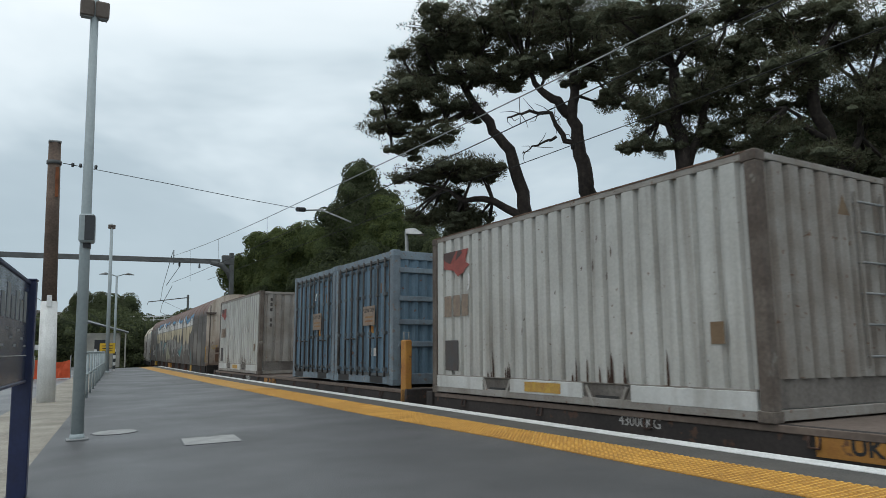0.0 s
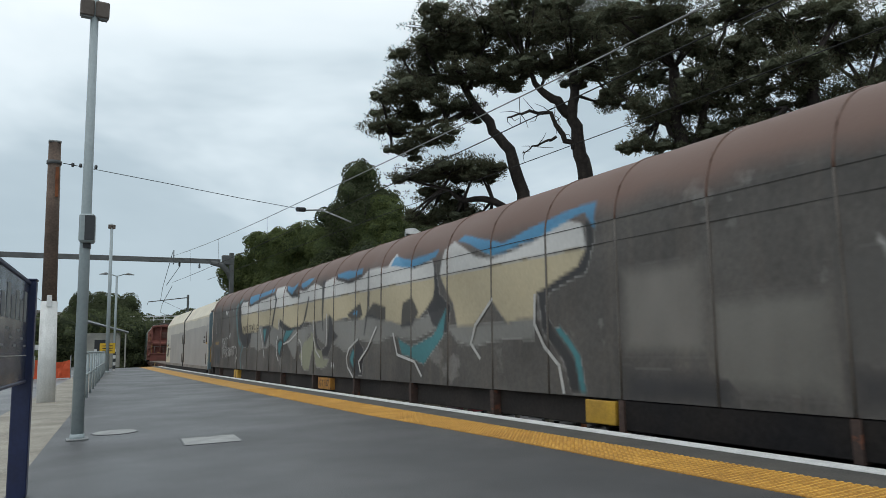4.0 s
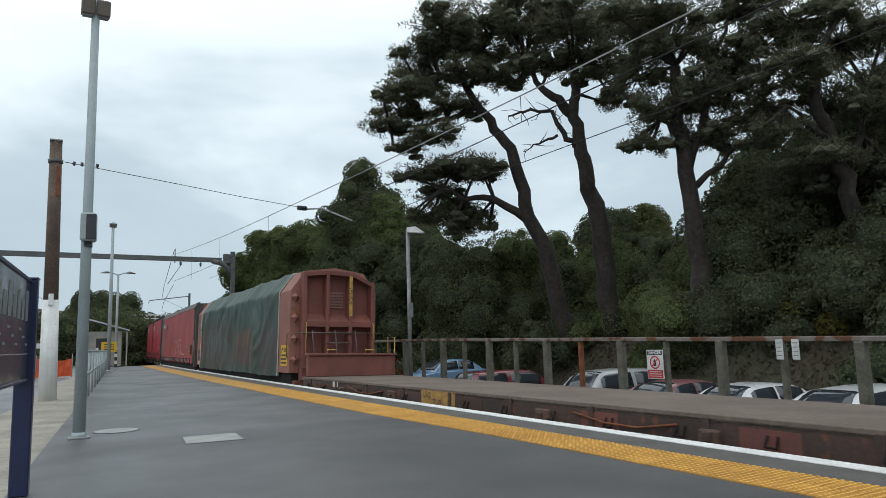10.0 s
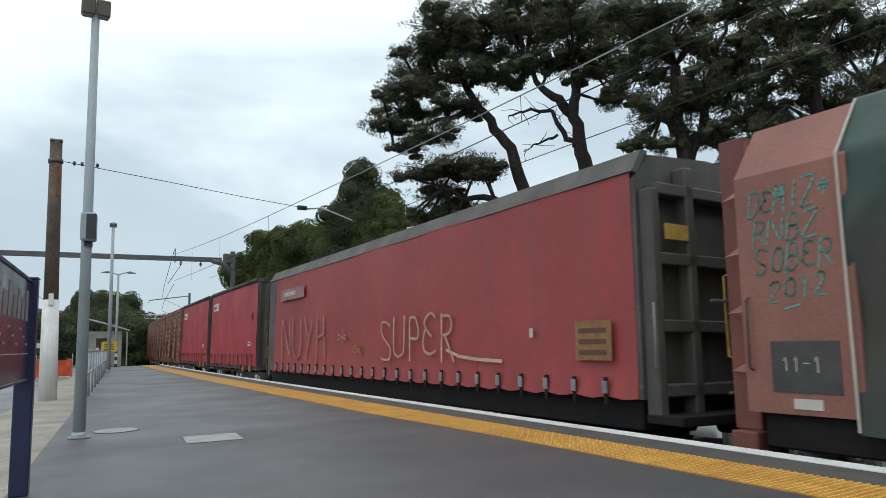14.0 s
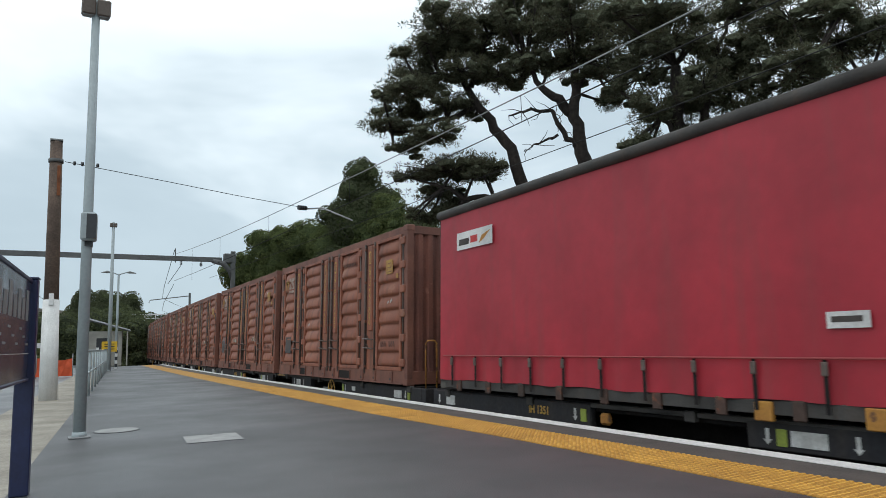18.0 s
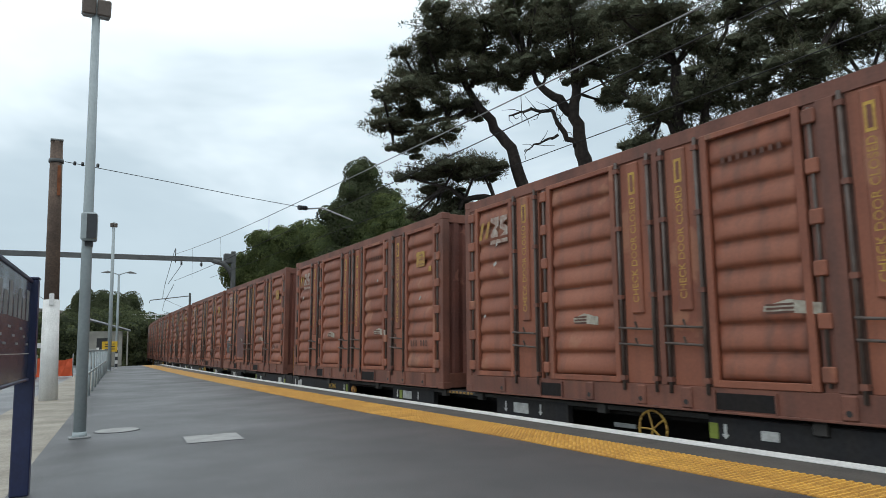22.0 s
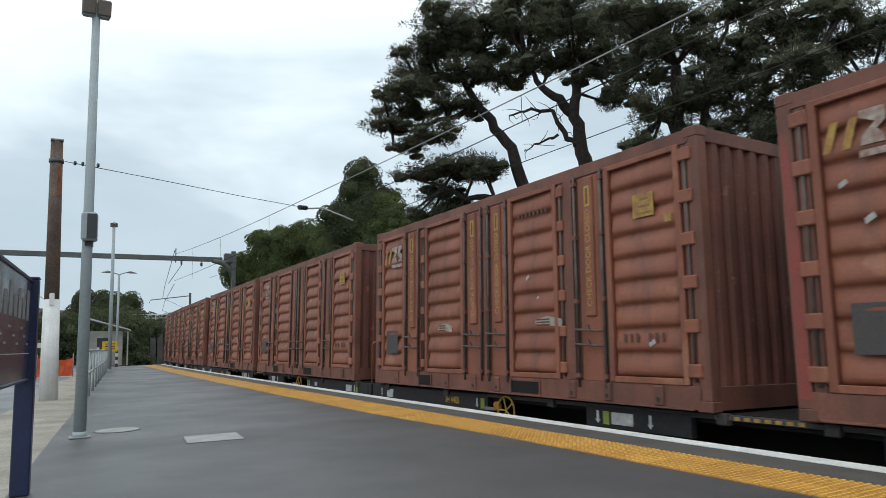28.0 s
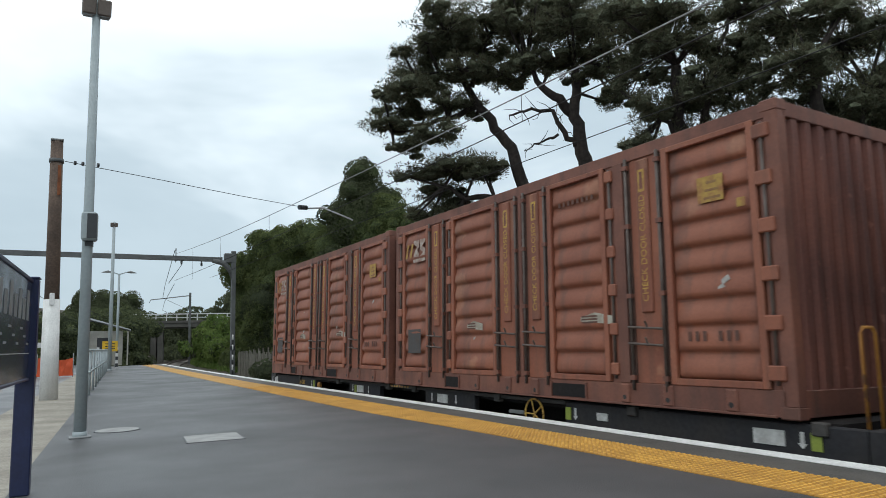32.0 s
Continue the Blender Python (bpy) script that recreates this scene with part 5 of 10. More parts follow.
    stiles = [part("ladder_stile", boxed(x - 0.012, x + 0.012, -hl - 0.05, -hl - 0.02, z0 + 0.5, z1 - 0.25), M["ctr_white_end"], t) for x in (0.40, 0.90)]
    for k in range(6):
        z = z0 + 0.60 + 0.325 * k
        part("ladder_rung", tubes([(0.40, -hl - 0.0, z), (0.40, -hl - 0.05, z), (0.90, -hl - 0.05, z), (0.90, -hl, z)], 0.014, n=6), M["steel_grey"], t)
    # markings
    xx = -hw - 0.0075
    decal(t, "emblem", M["patch_red"], [[(0.40, 2.84), (0.66, 2.84), (0.84, 2.70), (1.02, 2.74), (1.08, 2.82), (1.24, 2.84), (1.06, 2.92), (1.16, 3.12), (0.40, 3.12)]], xx, far, "faded red painted emblem")
    decal(t, "emblem_shade", M["patch_dark"], [[(0.40, 3.00), (0.62, 2.92), (0.70, 3.02), (0.80, 3.12), (0.40, 3.12)], [(0.78, 2.96), (0.98, 3.06), (0.96, 3.12), (0.84, 3.12)]], xx - 0.003, far)
    for a, b in ((0.42, 0.64), (0.70, 0.90), (0.95, 1.14)):
        decal(t, "code_panel", M["patch_tan"], [rect(a, 2.06, b, 2.40)], xx, far, "tan panel with worn code bars")
    decal(t, "slate_patch", M["patch_grey"], [rect(0.44, 1.20, 0.84, 1.68)], xx, far, "slate grey paint patch")
    decal(t, "brown_patch", M["patch_brown"], [rect(2 * hl - 0.62, 1.56, 2 * hl - 0.46, 1.78)], xx, far, "small brown patch")
    decal(t, "yellow_panel", M["stencil_yellow"], [rect(2.55, z0 + 0.13, 3.30, z0 + 0.26)], xx - 0.002, far, "worn yellow panel")
    decal(t, "white_scrape", M["sign_white"], [[(1.10, 2.44), (1.18, 2.46), (1.20, 2.68), (1.14, 2.74), (1.16, 2.56)]], xx, far, "white paint scrape")
    rr = random.Random(int(q0))
    for k in range(20):
        u, v = rr.choice((1.7, 1.9, 2.1, 3.5, 3.8, 4.0, 4.15, 4.4, 5.1)) + rr.uniform(-0.12, 0.12), z0 + 0.30
        h = rr.uniform(0.06, 0.40)
        decal(t, "rust_run", M["rusty_dark"], [[(u, v), (u + 0.035, v), (u + 0.03, v + h * 0.6), (u + 0.012, v + h), (u + 0.002, v + h * 0.5)]], xx - 0.001, far)
    for k in range(9):
        u, v = rr.uniform(1.3, 2 * hl - 0.4), rr.uniform(1.5, 3.2)
        decal(t, "rust_chip", M["rusty_dark"], [[(u, v), (u + 0.018, v + 0.02), (u + 0.012, v + rr.uniform(0.06, 0.2)), (u - 0.006, v + 0.05)]], xx - 0.001, far)
    tri = part("warning_triangle", prism([(-0.11, 0), (0.11, 0), (0, 0.22)], 0, 0.004), M["patch_brown"], t, "faded triangular label")
    tri.matrix_local = pose(0.20, -hl - 0.006, z1 - 0.52)
    for k in range(6):
        if k != 3 and q0 > 10:
            part("code_bar", boxed(-0.90, -0.83, -hl - 0.006, -hl - 0.0035, z1 - 0.32 - 0.16 * k, z1 - 0.22 - 0.16 * k), M["ink_soft"], t)
    for x in (-0.62, 0.98):
        decal_bm = bmesh.new()
        painted(decal_bm, [(x, 1.9), (x + 0.02, 1.7), (x + 0.05, 2.4), (x + 0.045, 3.2), (x + 0.01, 3.1)], lambda u, v: (u, -hl - 0.0035, v))
        part("rust_streak", decal_bm, M["rust_pale"], t)
    return t


M["rust_post"] = mat("grimy_rusty_corner_post", (0.135, 0.112, 0.094), (0.070, 0.052, 0.042), rough=0.75, scale=2.5, bscale=25, grain=0.25, bump=0.1, streak=(0.05, 0.034, 0.027), streak_amount=0.7, wear=(0.24, 0.225, 0.20), wear_amount=0.02, wear_scale=3)
M["grimy_panel"] = mat("grimy_lower_panel", (0.17, 0.155, 0.14), (0.10, 0.088, 0.078), rough=0.75, scale=1.6, bscale=25, grain=0.2, streak=(0.06, 0.05, 0.042), streak_amount=0.6)
M["ctr_white_sill"] = mat("white_sill_paint", (0.56, 0.565, 0.55), (0.44, 0.44, 0.42), rough=0.5, scale=1.6, bscale=30, grain=0.06, bump=0.04, streak=(0.20, 0.17, 0.14), streak_amount=0.5)
M["patch_red"] = mat("faded_red_emblem", (0.30, 0.065, 0.05), (0.22, 0.06, 0.05), rough=0.6, scale=6, bump=0)
M["patch_dark"] = mat("dark_brown_emblem", (0.085, 0.05, 0.045), rough=0.6, bump=0)
M["patch_tan"] = mat("tan_code_panel", (0.25, 0.19, 0.14), (0.19, 0.145, 0.115), rough=0.6, scale=12, bump=0)
M["rusty_dark"] = mat("dark_rust_run", (0.07, 0.038, 0.026), rough=0.8, bump=0)
M["rust_pale"] = mat("pale_rust", (0.17, 0.11, 0.078), (0.10, 0.058, 0.042), rough=0.85, scale=5)
white_container(3.93, 10.17)
white_container(21.26, 27.36)


def blue_container(q0, q1, near):
    t = vehicle("shipping_container", q0, q1, "faded blue side-door container with dark lock rods on flat wagon", "container", "blue containers")
    hw, hl, z0, z1 = 1.219, (q1 - q0) / 2, 0.87, 3.46
    part("body", boxed(-hw + 0.06, hw - 0.06, -hl + 0.06, hl - 0.06, z0 + 0.1, z1 - 0.05), M["ctr_blue"], t)
    castings(t, M["ctr_blue_post"], hw, hl, z0, z1)
    frame_of(t, M["ctr_blue_post"], hw, hl, z0, z1, post=0.16, rail=0.2, top=0.16)
    for sy in (-1, 1):
        bm = bmesh.new()
        corrugated(bm, (-hw + 0.16, sy * (hl - 0.05), z0 + 0.22), (1, 0, 0), (0, 0, 1), (0, sy, 0), 2 * hw - 0.32, z1 - z0 - 0.36, 0.22, 0.035)
        part("end_wall", bm, M["ctr_blue"], t)
        y0, y1 = sorted((sy * (hl - 0.02), sy * (hl + 0.015)))
        for z in (z0 + 0.78, z0 + 1.2, z0 + 1.65, z0 + 2.2):
            if sy < 0 or z > 3:
                part("end_rail", boxed(-hw + 0.12, hw - 0.12, y0, y1, z - 0.05, z + 0.05, bev=0.008), M["ctr_blue_post"], t)
    part("roof", boxed(-hw + 0.05, hw - 0.05, -hl + 0.05, hl - 0.05, z1 - 0.05, z1 - 0.03), M["ctr_blue"], t)
    far, wide = hl, 2 * hl - 0.36
    part("grimy_header", boxed(-hw - 0.010, -hw + 0.01, -hl + 0.17, hl - 0.17, z1 - 0.19, z1 - 0.14, bev=0.004), M["blue_grime"], t)
    part("grimy_sill", boxed(-hw - 0.012, -hw + 0.01, -hl + 0.17, hl - 0.17, z0 + 0.175, z0 + 0.225, bev=0.004), M["blue_grime"], t)
    for y in (-hl + 0.165, hl - 0.165):
        part("hinge_gap", boxed(-hw - 0.003, -hw + 0.02, y - 0.018, y + 0.018, z0 + 0.22, z1 - 0.18), M["rod_dark"], t)
    for k in range(2):
        a = 0.18 + wide / 2 * k
        b = a + wide / 2 - 0.03
        leaf = part("door_leaf", boxed(-hw + 0.02, -hw + 0.06, far - b, far - a, z0 + 0.23, z1 - 0.20, bev=0.006), M["ctr_blue"], t)
        bm = bmesh.new()
        corrugated(bm, (-hw + 0.030, far - b + 0.06, z0 + 0.3), (0, 1, 0), (0, 0, 1), (-1, 0, 0), b - a - 0.12, z1 - z0 - 0.6, 0.235, 0.045, flat=0.36, slope=0.10)
        part("panel", bm, M["ctr_blue"], leaf)
        for f in (0.12, 0.40, 0.66, 0.92):
            bm = bmesh.new()
            y = far - a - (b - a) * f
            tube(bm, (-hw - 0.03, y, z0 + 0.16), (-hw - 0.03, y, z1 - 0.12), 0.02, n=6)
            rod = part("lock_rod", bm, M["rod_dark"], leaf)
            for z in (z0 + 0.3, z0 + 1.0, z0 + 1.75, z1 - 0.28):
                part("bracket", boxed(-hw - 0.055, -hw + 0.02, y - 0.04, y + 0.04, z - 0.035, z + 0.035, bev=0.006), M["blue_grime"], rod)
        for f in (0.4, 0.66):
            bm = bmesh.new()
            y = far - a - (b - a) * f
            tube(bm, (-hw - 0.06, y, z0 + 0.92), (-hw - 0.06, y - 0.25, z0 + 0.90), 0.016, n=6)
            part("lever", bm, M["rod_dark"], leaf)
        if k == 1:
            plate = part("code_panel", boxed(-hw - 0.070, -hw - 0.058, far - a - 0.80, far - a - 0.24, 2.03, 2.42, bev=0.002), M["patch_tan"], leaf, "tan panel with worn code")
            words("code", "GBW 289", 0.125, side_pose(-hw - 0.072, far - a - 0.52, 2.33), M["ink_soft"], plate)
            for j in range(2):
                part("text_bar", boxed(-hw - 0.0715, -hw - 0.0702, far - a - 0.72, far - a - 0.34, 2.10 + 0.08 * j, 2.135 + 0.08 * j), M["faded_panel"], plate)
            decal(leaf, "rust_stain", M["orange_post"], [[(a + 0.42, 1.88), (a + 0.66, 1.88), (a + 0.64, 2.02), (a + 0.45, 2.02)]], -hw - 0.018, far)
            decal(leaf, "orange_label", M["rust_pale"], [rect(a + 0.95, 2.65, a + 1.05, 2.85)], -hw - 0.0125, far)
            if near:
                decal(leaf, "pale_label", M["stencil_white"], [rect(a + 0.45, 1.42, a + 0.78, 1.58)], -hw - 0.0125, far)
            else:
                decal(leaf, "graffiti", M["sign_white"], [[(a + 0.2, 2.75), (a + 0.25, 2.95), (a + 0.36, 2.96), (a + 0.36, 2.9), (a + 0.29, 2.9), (a + 0.26, 2.75)], rect(a + 0.48, 2.75, a + 0.53, 2.95)], -hw - 0.0125, far, "white chalk mark")
    for u in (0.55, 2 * hl - 0.75):
        part("fork_pocket", boxed(-hw - 0.003, -hw, far - u - 0.30, far - u + 0.30, z0 + 0.03, z0 + 0.17), M["ink"], t, "dark fork pocket")
    return t


blue_container(11.7, 14.70, True)
blue_container(14.76, 17.76, False)

# ----- wagons -----
def bogie(t, y, z=0.42):
    b = part("bogie_frame", boxed(-0.86, 0.86, y - 1.15, y + 1.15, 0.40, 0.56, bev=0.03), M["black_frame"], t)
    for sy in (-0.8, 0.8):
        for sx in (-1, 1):
            bm = bmesh.new()
            tube(bm, (sx * 0.53, y + sy, z), (sx * 0.63, y + sy, z), 0.40, n=20)
            part("wheel", bm, M["black_frame"], b)
            part("axle_box", boxed(sx * 0.86 - 0.1, sx * 0.86 + 0.1, y + sy - 0.13, y + sy + 0.13, 0.3, 0.55, bev=0.03), M["black_frame"], b)


def brake_wheel(t, y, z, x, material):
    bm = bmesh.new()
    n = 20
    pts = [(x, y + 0.2 * math.cos(2 * math.pi * i / n), z + 0.2 * math.sin(2 * math.pi * i / n)) for i in range(n)]
    for a, b in zip(pts, pts[1:] + pts[:1]):
        tube(bm, a, b, 0.014, n=6)
    for i in range(5):
        tube(bm, (x, y, z), pts[i * 4], 0.011, n=5)
    return part("brake_wheel", bm, material, t, "worn yellow spoked handbrake wheel")


def flat_wagon(name, q0, q1, label, frame_mat, top, depth=0.30, group="", reach=1.24):
    t = vehicle(name, q0, q1, label, "goods wagon", group)
    hl = (q1 - q0) / 2
    for sx in (-1, 1):
        x0, x1 = sorted((sx * (reach - 0.12), sx * reach))
        part("sole_bar", boxed(x0, x1, -hl + 0.25, hl - 0.25, top - depth, top - 0.03, bev=0.01), frame_mat, t)
    part("centre_sill", boxed(-0.3, 0.3, -hl, hl, top - 0.42, top - 0.06), M["black_frame"], t)
    for sy in (-1, 1):
        y0, y1 = sorted((sy * (hl - 0.25), sy * (hl - 0.05)))
        part("headstock", boxed(-1.2, 1.2, y0, y1, top - depth, top - 0.02, bev=0.01), frame_mat, t)
        bm = bmesh.new()
        tube(bm, (0, sy * (hl - 0.05), 0.62), (0, sy * (hl + 0.42), 0.62), 0.085, n=10)
        cp = part("coupler", bm, M["black_frame"], t)
        part("knuckle", boxed(-0.13, 0.13, sy * (hl + 0.42) - 0.1, sy * (hl + 0.42) + 0.1, 0.5, 0.74, bev=0.03), M["black_frame"], cp)
    bogie(t, -hl + 2.3)
    bogie(t, hl - 2.3)
    return t


def box_wagon(q0, q1, number, wheel):
    """wheel: where the handbrake wheel stands, along the wagon."""
    t = vehicle("container_wagon", q0, q1, "black container flat wagon with white plates", "goods wagon", "black container wagons")
    hl = (q1 - q0) / 2
    part("centre_sill", boxed(-0.3, 0.3, -hl, hl, 0.42, 0.78), M["black_frame"], t)
    part("deck", boxed(-1.0, 1.0, -hl + 0.3, hl - 0.3, 0.74, 0.85), M["black_frame"], t)
    x = -1.10
    for sy in (-1, 1):
        y0, y1 = sorted((sy * (hl - 0.06), sy * 4.72))
        for sx in (-1, 1):
            x0, x1 = sorted((sx * 1.0, sx * 1.092))
            part("sole_bar", boxed(x0, x1, y0, y1, 0.55, 0.83, bev=0.012), M["wagon_black"], t)
            part("lower_flange", boxed(*sorted((sx * 1.0, sx * 1.112)), y0, y1, 0.535, 0.555), M["wagon_black"], t)
            y2, y3 = sorted((sy * 0.95, sy * 2.55))
            part("plate_board", boxed(x0, x1, y2, y3, 0.57, 0.82, bev=0.008), M["wagon_black"], t)
        y0, y1 = sorted((sy * (hl - 0.06), sy * (hl + 0.08)))
        part("headstock", boxed(-1.08, 1.08, y0, y1, 0.55, 0.83, bev=0.01), M["wagon_black"], t)
        bm = bmesh.new()
        tube(bm, (0, sy * (hl - 0.05), 0.62), (0, sy * (hl + 0.42), 0.62), 0.085, n=10)
        cp = part("coupler", bm, M["black_frame"], t)
        part("knuckle", boxed(-0.13, 0.13, sy * (hl + 0.42) - 0.1, sy * (hl + 0.42) + 0.1, 0.5, 0.74, bev=0.03), M["black_frame"], cp)
    for sx in (-1, 1):
        part("side_rail", boxed(*sorted((sx * 0.98, sx * 1.09)), -4.72, 4.72, 0.79, 0.845, bev=0.006), M["under_grey"], t, "grimy side rail")
    bogie(t, -hl + 2.3)
    bogie(t, hl - 2.3)
    for y, w, h in ((8.03, 0.13, 0.075), (1.93, 0.17, 0.07), (-1.56, 0.17, 0.07), (-5.40, 0.09, 0.045), (-7.60, 0.16, 0.07)):
        part("white_plate", boxed(x - 0.004, x + 0.01, y - w, y + w, 0.69 - h, 0.69 + h, bev=0.002), M["plate_white"], t, "grimy white data plate")
    for y in (4.84, 2.19, -4.78, -8.06):
        part("green_plate", boxed(x - 0.004, x + 0.01, y - 0.05, y + 0.05, 0.61, 0.765, bev=0.002), M["sign_green"], t, "lime plate")
    for y in (8.38, 4.99, 2.33, 1.50, -1.20, -2.0, -4.92, -7.93):
        decal(t, "arrow", M["plate_white"], [[(-0.045, 0.665), (0.0, 0.615), (0.045, 0.665)], rect(-0.02, 0.665, 0.02, 0.765)], x - 0.002, y, "white arrow")
    words("wagon_number", number, 0.15, side_pose(x - 0.002, 5.72, 0.69), M["stencil_yellow"], t, "yellow stencilled wagon number", bold=0.004, squeeze=0.9)
    for k in range(9):
        part("stencil_bar", boxed(-1.094, -1.0905, 0.62 - 0.11 * k - 0.035, 0.62 - 0.11 * k + 0.03, 0.80, 0.835), M["faded_label"], t)
    part("brake_tap", boxed(x - 0.03, x + 0.06, 4.38, 4.54, 0.60, 0.74, bev=0.03), M["orange_post"], t, "orange brake valve")
    brake_wheel(t, wheel, 0.63, -1.12, M["brass_grime"] if number.endswith("1351") else M["stencil_yellow"])
    part("brake_lever", boxed(-1.10, -1.07, wheel + 0.28, wheel + 0.62, 0.60, 0.65, bev=0.006), M["steel_grey"], t)
    for yy in (-8.1, -5.9, -3.2, -0.55, 0.55, 3.2, 5.9, 8.1):
        part("lock_bracket", boxed(-1.13, -1.04, yy - 0.07, yy + 0.07, 0.74, 0.86, bev=0.012), M["under_grey"], t)
    xx, y = -0.98, -hl + 0.10
    part("handrail", tubes([(xx, y, 0.8), (xx, y, 1.62), (xx + 0.04, y, 1.67), (xx + 0.18, y, 1.67), (xx + 0.22, y, 1.62), (xx + 0.22, y, 0.8)], 0.016), M["orange_post"], t, "yellow handrail hoop")
    return t


M["brass_grime"] = mat("grimy_brown_wheel_paint", (0.12, 0.085, 0.05), (0.07, 0.055, 0.04), rough=0.7, scale=6)
M["wagon_black"] = mat("dusty_black_sole_bar", (0.024, 0.024, 0.028), (0.034, 0.031, 0.030), rough=0.6, scale=2, bscale=20, grain=0.2, streak=(0.06, 0.048, 0.04), streak_amount=0.35, spec=0.3)
M["plate_white"] = mat("grimy_white_plate", (0.60, 0.60, 0.58), (0.42, 0.41, 0.39), rough=0.6, scale=9, bump=0)
M["sign_green"] = mat("lime_plate", (0.30, 0.36, 0.06), rough=0.5)
for q0, q1, nr, wheel in ((118.9, 136.0, "IH 1351", -4.1), (136.35, 153.55, "IH 9757", -4.1), (153.75, 171.0, "IH 7096", -4.0), (171.2, 188.4, "IH 4304", 4.3), (188.75, 206.3, "IH 4405", 4.2),
                          (206.5, 223.9, "IH 6765", -4.1), (224.1, 241.2, "IH 6765", -4.1)):
    box_wagon(q0, q1, nr, wheel)


def old_wagon(q0, q1, plate):
    t = flat_wagon("container_wagon", q0, q1, "grimy dark brown flat wagon with orange number panels", M["old_frame"], 0.86, 0.30, "brown flat wagons", 1.16)
    hl, mid = (q1 - q0) / 2, (q0 + q1) / 2
    part("deck", boxed(-1.18, 1.18, -hl + 0.3, hl - 0.3, 0.76, 0.828, bev=0.006), M["deck"], t)
    y = plate - mid
    p = part("number_panel", boxed(-1.17, -1.161, y - 0.60, y + 0.60, 0.59, 0.80), M["orange_post"], t, "orange number panel")
    words("wagon_number", "UK 226", 0.19, side_pose(-1.172, y, 0.70), M["ink"], p, "black stencilled wagon number", bold=0.006)
    words("load_mark", "43000KG", 0.16, side_pose(-1.162, y + 2.62, 0.71), M["stencil_white"], t, "worn white load mark")
    for k in range(9):
        yy = -hl + 1.2 + (2 * hl - 2.4) * k / 8
        part("lashing_ring", tubes([(-1.165, yy - 0.05, 0.76), (-1.19, yy - 0.05, 0.66), (-1.19, yy + 0.05, 0.66), (-1.165, yy + 0.05, 0.76)], 0.013, n=6), M["brown_frame"], t)
    return t


old_wagon(-7.0, 10.45, 3.0)
w2 = old_wagon(11.0, 28.1, 20.1)
part("bollard", boxed(-1.2, -1.06, -8.45, -8.25, 0.6, 1.72, bev=0.02), M["orange_post"], w2, "orange steel end bollard")
part("bollard_grab", tubes([(-1.18, -8.35, 1.7), (-1.18, -8.35, 1.86), (-1.08, -8.35, 1.86), (-1.08, -8.35, 1.7)], 0.014, n=6), M["steel_grey"], w2)

# ----- empty brown flat wagon -----
fw = flat_wagon("flat_wagon", 71.9, 86.7, "empty rusty brown flat wagon with low end bulkhead", M["brown_frame"], 0.86, 0.34)
part("deck", boxed(-1.24, 1.24, -7.3, 7.3, 0.78, 0.862, bev=0.006), M["deck"], fw, "dusty bare deck")
part("end_bulkhead", boxed(-1.2, 1.2, 6.95, 7.15, 0.862, 1.38, bev=0.015), M["oxide"], fw, "low red oxide bulkhead")
part("bulkhead_cap", boxed(-1.22, 1.22, 6.9, 7.2, 1.38, 1.44, bev=0.01), M["oxide"], fw)
for x in (-0.55, 0.5):
    part("grab", tubes([(x - 0.12, 7.05, 1.44), (x - 0.12, 7.05, 1.53), (x + 0.12, 7.05, 1.53), (x + 0.12, 7.05, 1.44)], 0.015, n=6), M["stencil_yellow"], fw)
p = part("number_panel", boxed(-1.2475, -1.241, -0.15, 0.96, 0.56, 0.83), M["faded_label"], fw, "worn yellow number panel")
words("wagon_number", "USQ", 0.14, side_pose(-1.2495, 0.76, 0.755), M["ink_soft"], p)
words("wagon_number", "7539", 0.15, side_pose(-1.2495, 0.42, 0.635), M["ink_soft"], p)
for yy, mtl in ((-5.6, "oxide"), (-3.4, "oxide"), (3.2, "rusty_dark"), (-0.6, "rusty_dark")):
    part("paint_patch", boxed(-1.2465, -1.241, yy - 0.34, yy + 0.28, 0.58, 0.77), M[mtl], fw)
for k in range(14):
    yy = -6.7 + 1.03 * k
    if -0.3 < yy < 1.1:
        continue
    part("lashing_ring", tubes([(-1.25, yy - 0.05, 0.72), (-1.29, yy - 0.06, 0.62), (-1.29, yy + 0.06, 0.62), (-1.25, yy + 0.05, 0.72)], 0.014, n=6), M["black_frame"], fw)
for yy, w, h in ((2.1, 0.17, 0.20), (4.55, 0.12, 0.16), (-2.4, 0.15, 0.18), (-5.0, 0.12, 0.16)):
    gear = part("brake_gear", boxed(-1.30, -1.2, yy - w, yy + w, 0.56, 0.56 + h, bev=0.02), M["rust_dark"], fw, "rusty bracket")
    part("gear_bolt", boxed(-1.33, -1.30, yy - 0.05, yy + 0.05, 0.60, 0.70, bev=0.012), M["brown_frame"], gear)
for ya, yb in ((5.6, 6.4), (2.5, 4.2), (-4.6, -3.0)):
    part("lashing_chain", tubes([(-1.26, yb, 0.74), (-1.28, (ya + 2 * yb) / 3, 0.66), (-1.28, (2 * ya + yb) / 3, 0.65), (-1.26, ya, 0.73)], 0.013, n=6), M["rusty"], fw, "rusty slack chain")
part("pale_plate", boxed(-1.2475, -1.241, 4.85, 5.15, 0.70, 0.82, bev=0.002), M["hopper_pale"], fw, "pale plate")
for k in range(9):
    yy = -6.6 + 1.65 * k
    part("stake_pocket", boxed(-1.262, -1.24, yy - 0.045, yy + 0.045, 0.54, 0.83, bev=0.006), M["brown_frame"], fw)
